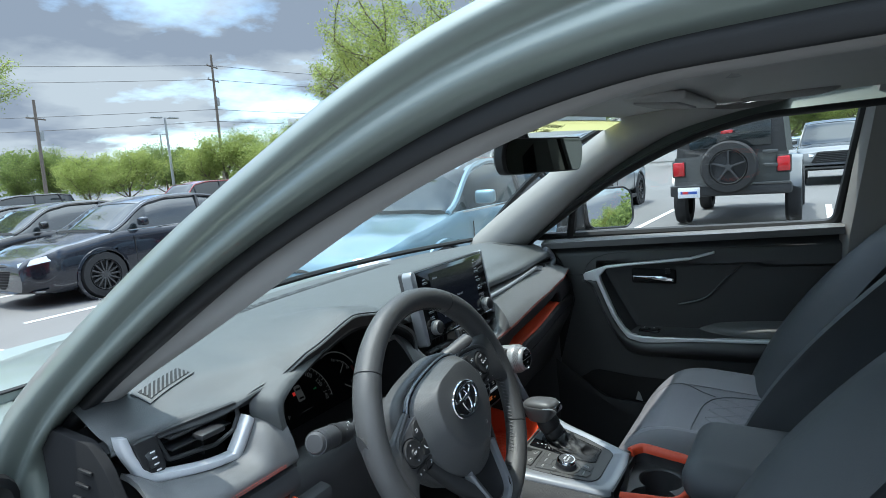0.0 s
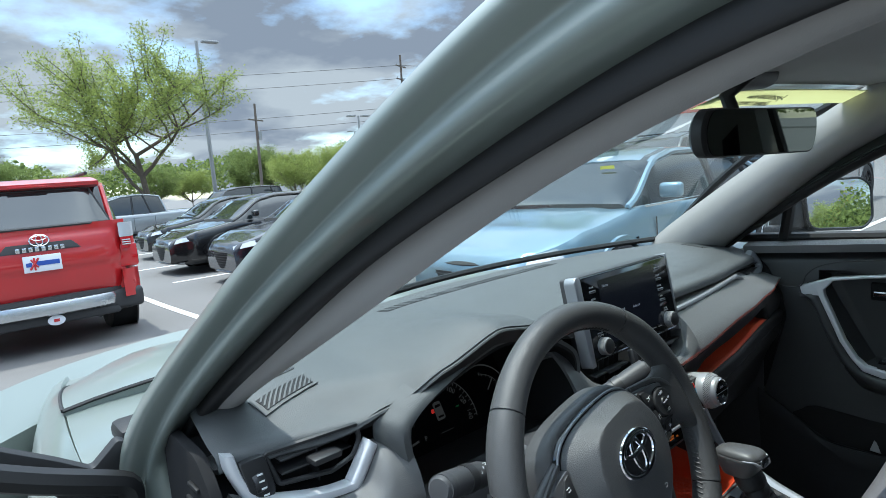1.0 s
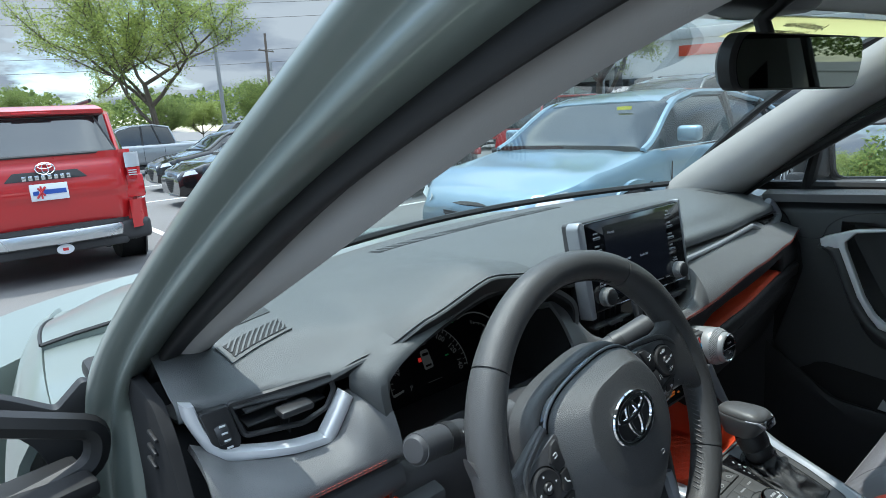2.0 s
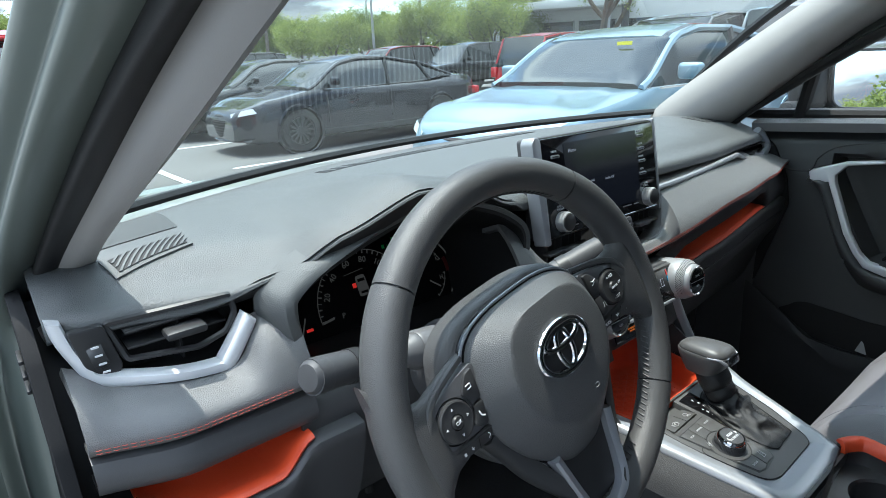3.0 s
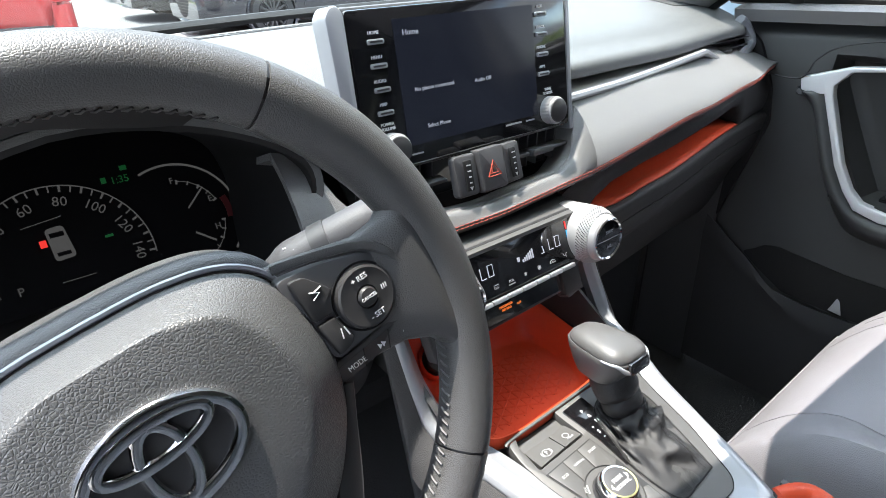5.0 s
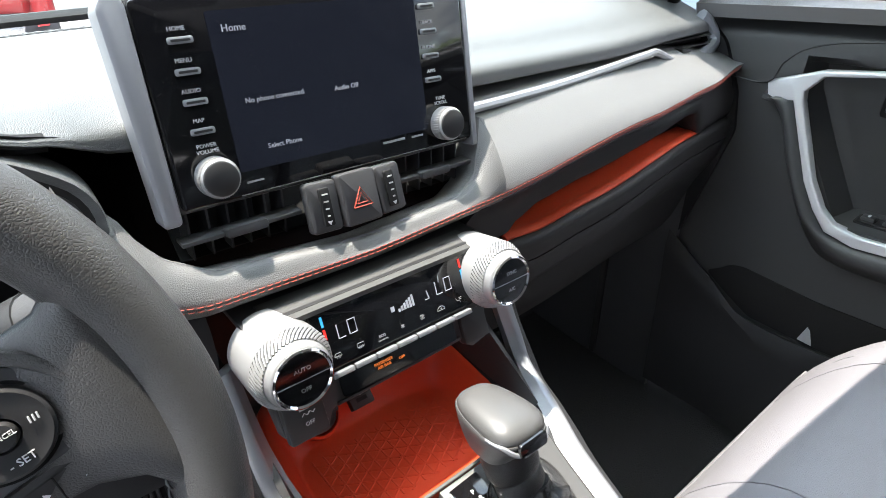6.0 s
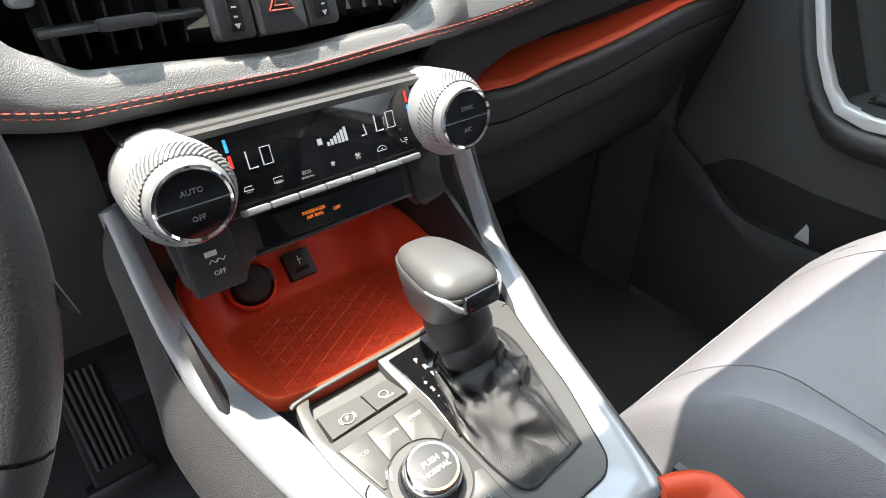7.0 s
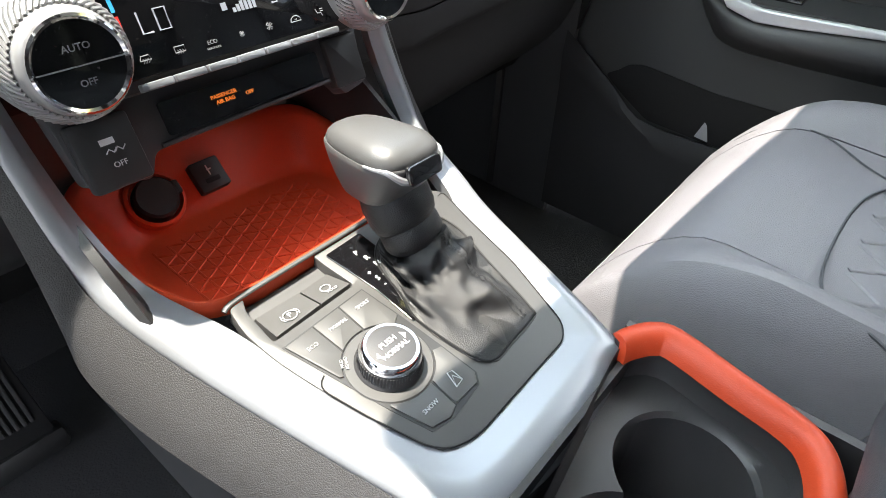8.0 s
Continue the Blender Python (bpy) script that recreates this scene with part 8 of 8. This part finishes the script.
def off_roader():
    x, y = 11.0, 1.12
    ob = thing("off_road_vehicle", "grey boxy off-road vehicle with a spare wheel on its tailgate", "car", pose(x, y, ground_z(8.9, y), 0, 0, -90), "parked cars")
    P = paints["grey"]
    part("body_tub", loft([[Vector((sx * w, yy, z)) for sx, w, z in ((-1, .76, .52), (-1, .80, .62), (-1, .78, 1.14), (1, .78, 1.14), (1, .80, .62), (1, .76, .52))] for yy in (-2.05, -2.0, 1.9)]), P, ob)
    part("hard_top", loft([[Vector((sx * w, yy, z)) for sx, w, z in ((-1, .76, 1.14), (-1, .70, 1.74), (-1, .64, 1.80), (1, .64, 1.80), (1, .70, 1.74), (1, .76, 1.14))] for yy in (-2.03, -1.98, .5)]), "black", ob)
    part("tailgate_glass", box((1.12, .02, .42), (0, -2.045, 1.46), .02), "car_glass", ob)
    sp = tyre_and_rim(ob, pose(.02, -2.26, .96, 90, 0, 0), .39, "rim_mid", 5)
    part("brake_lamp", box((.16, .05, .05), (.0, -2.30, 1.48), .01), "lens_red", ob)
    for s in (-1, 1):
        part("tail_lamp", box((.17, .06, .22), (s * .72, -2.06, .96), .02), "lens_red", ob)
        part("lamp_frame", box((.20, .04, .26), (s * .72, -2.045, .96), .02), "black", ob)
        part("wheel_flare", loft([[Vector((s * w, yy, z)) for w, yy, z in ((.78, -1.62 + 1.1 * f, .62 + .46 * math.sin(math.pi * f)), (.94, -1.62 + 1.1 * f, .60 + .46 * math.sin(math.pi * f)), (.94, -1.62 + 1.1 * f, .55 + .44 * math.sin(math.pi * f)))] for f in (i / 10 for i in range(11))]), P, ob)
        for yw in (-1.07, 1.5):
            tyre_and_rim(ob, pose(s * .82, yw, .40, 0, 90 * s, 0), .40, "rim_dark", 5)
        part("gate_hinge", box((.20, .04, .05), (.55, -2.08, .95 if s > 0 else 1.15), .01), P, ob)
    part("rear_bumper", box((1.66, .18, .16), (0, -2.14, .62), .03), "bumper", ob)
    part("bumper_strip", box((1.64, .02, .03), (0, -2.24, .70), .005), P, ob)
    pl = part("number_plate", box((.32, .012, .16), (-.55, -2.25, .60), .004), "plate", ob)
    part("plate_bars", box((.24, .004, .04), (-.55, -2.259, .60)), "plate_blue", pl)
    part("plate_mark", box((.08, .005, .04), (-.60, -2.260, .60)), "plate_red", pl)
    part("front_body", loft([[Vector((sx * w, yy, z)) for sx, w, z in ((-1, .66, .6), (-1, .62, 1.12), (1, .62, 1.12), (1, .66, .6))] for yy in (1.9, 2.2)]), P, ob)
    return ob


off_roader()

# ---- bay lines, kerb, building ----
def bay_line(x0, y0, x1, y1, w=.10):
    d = Vector((x1 - x0, y1 - y0, 0)).normalized()
    nrm = Vector((-d.y, d.x, 0)) * w / 2
    k = 12
    def at(u, v):
        p = Vector((x0, y0, 0)).lerp(Vector((x1, y1, 0)), u) + nrm * (2 * v - 1)
        return Vector((p.x, p.y, ground_z(p.x, p.y) + .006))
    tagged(part("bay_line", sheet(at, k, 1, .004), line_paint), "worn white painted bay line on the asphalt", "road marking", "bay lines", "structure")


for y in (2.1, 5.2, 8.35, 11.25, 14.2, 18.5):
    bay_line(2.2, y, 7.4, y)
for y in (-.2, 2.6, 5.4):
    bay_line(6.8, y, 12.5, y)
bay_line(-1.6, 5.4, -1.6, 11)
bay_line(1.4, 5.4, 1.4, 11)

# ---- trees, poles, building ----
bark = material("grey_brown_bark", (0.10, 0.08, 0.06), 0.9, grain=1.0, grain_size=0.02, vary=0.3)


def leaf_material(name, color):
    m = bpy.data.materials.new(name)
    m.use_nodes = True
    n, l = m.node_tree.nodes, m.node_tree.links
    n.clear()
    out, add, dif, tra, geo, mixc = (n.new("ShaderNode" + k) for k in ("OutputMaterial", "MixShader", "BsdfDiffuse", "BsdfTranslucent", "NewGeometry", "Mix"))
    mixc.data_type = "RGBA"
    mixc.inputs[6].default_value = (*[c * .65 for c in color], 1)
    mixc.inputs[7].default_value = (color[0] * 1.5, color[1] * 1.35, color[2] * 1.1, 1)
    l.new(geo.outputs["Random Per Island"], mixc.inputs[0])
    for b in (dif, tra):
        l.new(mixc.outputs[2], b.inputs[0])
    add.inputs[0].default_value = .50
    l.new(dif.outputs[0], add.inputs[1]); l.new(tra.outputs[0], add.inputs[2]); l.new(add.outputs[0], out.inputs[0])
    return m


LEAF = leaf_material("fresh_green_leaf", (0.25, 0.32, 0.115))
LEAF_DARK = leaf_material("deep_green_leaf", (0.16, 0.22, 0.085))


def tree_meshes(seed, height, spread, leaves, size, trunk_h=.25, loose=.032, reach=(.55, .75), girth=.022):
    """Trunk and limbs, and a crown of single leaves set along the twigs."""
    rng = random.Random(seed)
    limbs, tips = [], []

    def grow(p, d, length, r, depth):
        pts = [p]
        for _ in range(4):
            d = (d + Vector((rng.uniform(-.22, .22), rng.uniform(-.22, .22), rng.uniform(-.05, .16))) * (1 if depth else .3)).normalized()
            pts.append(pts[-1] + d * length / 4)
        limbs.append(tube(pts, lambda f: r * (1 - .45 * f), 6 if depth else 8))
        if depth >= 3:
            tips.extend(pts[1:])
            return
        if depth >= 1:
            tips.extend(pts[2:])
        for _ in range(4 if depth else 6):
            k = rng.randint(2, 4)
            side = Vector((rng.uniform(-1, 1), rng.uniform(-1, 1), rng.uniform(-.1, .55))).normalized()
            grow(pts[k], (d * .45 + side * spread).normalized(), length * rng.uniform(*reach), r * .5, depth + 1)
    grow(Vector((0, 0, 0)), Vector((0, 0, 1)), height * (trunk_h + .20), height * girth, 0)
    verts, faces = [], []
    for i in range(leaves):
        c = tips[rng.randrange(len(tips))] + Vector((rng.gauss(0, 1), rng.gauss(0, 1), rng.gauss(0, .8))) * height * loose
        a = Vector((rng.uniform(-1, 1), rng.uniform(-1, 1), rng.uniform(-.9, .3))).normalized()
        b = a.cross(Vector((rng.uniform(-1, 1), rng.uniform(-1, 1), rng.uniform(-1, 1)))).normalized()
        s = size * rng.uniform(.6, 1.3)
        k = len(verts)
        verts += [c - a * s, c + b * s * .34, c + a * s, c - b * s * .34]
        faces.append((k, k + 1, k + 2, k + 3))
    return join(*limbs), mesh_of(verts, faces)


def tree(name, label, x, y, meshes, leaf, yaw=0, scale=1.0):
    ob = thing(name, label, "tree", pose(x, y, ground_z(x, y), 0, 0, yaw) @ Matrix.Diagonal((scale, scale, scale, 1)), "car park trees")
    part("trunk", meshes[0], bark, ob)
    part("crown", meshes[1], leaf, ob)
    return ob


def at(az, d):
    return (-.9 + d * math.sin(radians(az)), .1 + d * math.cos(radians(az)))


near_tree = tree("tree", "young leafy tree with a forked trunk among the cars", *at(14.6, 25), tree_meshes(3, 11.6, 1.05, 52000, .052, .08, .014, (.70, .95), .013), LEAF)
copy_thing(near_tree, pose(*at(54, 17.5), 0, 0, 0, 130) @ Matrix.Scale(.85, 4))
far_a = tree("tree", "bright green tree on the edge of the car park", *at(30, 52), tree_meshes(8, 7.4, 1.0, 26000, .070, .12, .030, (.62, .88), .015), LEAF)
far_b = tree("tree", "darker green tree behind the car park", *at(25, 66), tree_meshes(11, 8.4, 1.0, 26000, .075, .15, .032, (.62, .88), .015), LEAF_DARK)
rng = random.Random(5)
for i, (az, d, s) in enumerate(((27, 46, .85), (33, 56, .9), (38, 44, 1.05), (41, 58, .95), (44.5, 40, 1.0), (48, 46, .95), (51, 60, 1.1), (22, 72, 1.0), (18, 70, .9), (15, 60, .75), (9, 64, .95), (5, 60, .9), (1, 66, 1.0), (-3, 64, 1.0), (36, 70, 1.1), (63, 48, .9), (70, 55, 1.1), (86, 52, 1.2), (88, 66, 1.3), (91, 60, 1.3), (93.5, 50, 1.1), (96, 56, 1.2), (83, 70, 1.2), (80, 62, 1.1), (165, 55, 1.1), (170, 50, 1.0), (175, 60, 1.0), (160, 60, 1.2), (180, 52, 1.0), (187, 58, 1.1))):
    x, y = at(az, d)
    copy_thing((far_a, far_b)[i % 2], pose(x, y, ground_z(x, y), 0, 0, rng.uniform(0, 360)) @ Matrix.Scale(s, 4))


def bush(x, y, r, h):
    rg = random.Random(21)
    verts, faces = [], []
    for i in range(5000):
        d = Vector((rg.gauss(0, 1), rg.gauss(0, 1), rg.gauss(0, 1))).normalized()
        lump = 1 + .22 * noise.noise(d * 2.3)
        c = Vector((d.x * r, d.y * r, h * .5 + d.z * h * .5)) * lump * rg.uniform(.8, 1.0)
        a = Vector((rg.uniform(-1, 1), rg.uniform(-1, 1), rg.uniform(-1, 1))).normalized()
        b = a.cross(d).normalized()
        s = .05 * rg.uniform(.6, 1.4)
        k = len(verts)
        verts += [c - a * s, c + b * s * .6, c + a * s, c - b * s * .6]
        faces.append((k, k + 1, k + 2, k + 3))
    ob = thing("bush", "rounded green bush on a planting strip", "bush", pose(x, y, ground_z(x, y)))
    part("foliage", mesh_of(verts, faces), LEAF_DARK, ob)
    part("stem", tube([(0, 0, 0), (.03, .02, h * .4), (0, .05, h * .7)], .05, 6), bark, ob)


bush(4.3, -12.0, .95, 2.4)


def woods():
    """The far belt of woods, past counting."""
    rg = random.Random(9)
    verts, faces = [], []
    for i in range(70000):
        az = radians(rg.uniform(-25, 205))
        d = rg.uniform(84, 96)
        top = 6.5 + 2.2 * noise.noise(Vector((az * 9, 0, 0))) + 1.2 * noise.noise(Vector((az * 40, 3, 0)))
        c = Vector((d * math.sin(az), d * math.cos(az), rg.uniform(.2, 1) ** .7 * top))
        a = Vector((rg.uniform(-1, 1), rg.uniform(-1, 1), rg.uniform(-.6, .6))).normalized()
        b = a.cross(Vector((rg.uniform(-1, 1), rg.uniform(-1, 1), rg.uniform(-1, 1)))).normalized()
        s = rg.uniform(.16, .38)
        k = len(verts)
        verts += [c - a * s, c + b * s * .7, c + a * s, c - b * s * .7]
        faces.append((k, k + 1, k + 2, k + 3))
    tagged(part("woods", mesh_of(verts, faces), LEAF_DARK), "far belt of green woods", "woods", kind="stuff")


woods()
steel = material("galvanised_pole", (0.30, 0.31, 0.32), 0.5, 0.5, vary=0.15)
timber = material("weathered_pole_timber", (0.12, 0.10, 0.085), 0.9, grain=0.6, grain_size=0.03, vary=0.3)


def lamp_post(az, d, h, heads=2):
    x, y = at(az, d)
    ob = thing("lamp_post", "grey steel car park lamp post", "lamp post", pose(x, y, ground_z(x, y)), "lamp posts")
    part("pole", tube([(0, 0, 0), (0, 0, h * .5), (0, 0, h)], lambda f: .11 - .04 * f, 10), steel, ob)
    part("base", lathe([(.28, 0), (.28, .55), (.26, .6), (0, .6)], Matrix(), 20), material("concrete_footing", (0.4, 0.39, 0.37), 0.9, grain=0.5, grain_size=0.02), ob)
    for i in range(heads):
        s = 1 - 2 * i
        part("lamp_head", box((.75, .32, .10), (s * .62, 0, h), .03), steel, ob)
    return ob


lamp_post(33.5, 46, 6.6)
lamp_post(20.0, 30, 8.6, 1)
lamp_post(54.5, 24, 9.0)
lamp_post(33.0, 75, 8.0)


def utility_pole(az, d, h, arms):
    x, y = at(az, d)
    ob = thing("utility_pole", "weathered timber utility pole with crossarms", "utility pole", pose(x, y, ground_z(x, y), 0, 2, 20), "utility poles")
    part("mast", tube([(0, 0, 0), (0, 0, h)], lambda f: .17 - .06 * f, 8), timber, ob)
    for z in arms:
        part("crossarm", box((1.9, .12, .12), (0, 0, h - z), .01), timber, ob)
        for i in (-1, 1):
            part("insulator", lathe([(0, .16), (.05, .14), (.05, 0), (0, 0)], pose(i * .8, 0, h - z + .06), 8), steel, ob)
    part("transformer", lathe([(0, 0), (.22, 0), (.22, .8), (0, .85)], pose(.3, 0, h * .66), 12), steel, ob)


utility_pole(24.0, 62, 10.2, (1.6,))
utility_pole(37.7, 66, 15.0, (1.2, 2.6))


def wire(az0, d0, az1, d1, z, sag):
    a, b = at(az0, d0), at(az1, d1)
    pts = [Vector((a[0] + (b[0] - a[0]) * f, a[1] + (b[1] - a[1]) * f, z - sag * 4 * f * (1 - f))) for f in (i / 20 for i in range(21))]
    ob = thing("overhead_wire", "thin black overhead wire between poles", "wire", group="overhead wires")
    part("cable", tube(pts, .022, 4), "rubber", ob)


for z in (13.8, 12.4, 9.4, 8.2):
    wire(-20, 90, 37.7, 66, z, .8)
    wire(37.7, 66, 75, 110, z, 1.0)

# dealership building across the lot
bx, by = at(59, 46)
hall = thing("showroom_building", "pale grey flat-roofed showroom with dark glass", "building", pose(bx, by, 0, 0, 0, -58))
clad = material("pale_grey_cladding", (0.52, 0.53, 0.53), 0.6, vary=0.08, vary_size=1.5)
part("wall", box((24, 12, 5.6), (0, 6, 2.8), .05), clad, hall)
part("parapet", box((24.6, 12.6, .7), (0, 6, 5.9), .05), clad, hall)
part("canopy", box((8, 3.0, .5), (-6, -1.5, 4.2), .05), clad, hall)
for i in (-9.6, -2.4):
    part("column", box((.5, .5, 4.0), (i, -2.7, 2.0), .03), "rim_dark", hall)
for i in range(8):
    w = part("window", box((2.5, .08, 3.0), (-10.2 + 2.9 * i, -.02, 1.7), .02), "car_glass", hall)
    part("window_frame", box((.10, .14, 3.1), (-8.9 + 2.9 * i, -.03, 1.7)), steel, w)
part("fascia_band", box((5, .1, .7), (4, -.06, 4.8), .02), "orange", hall)
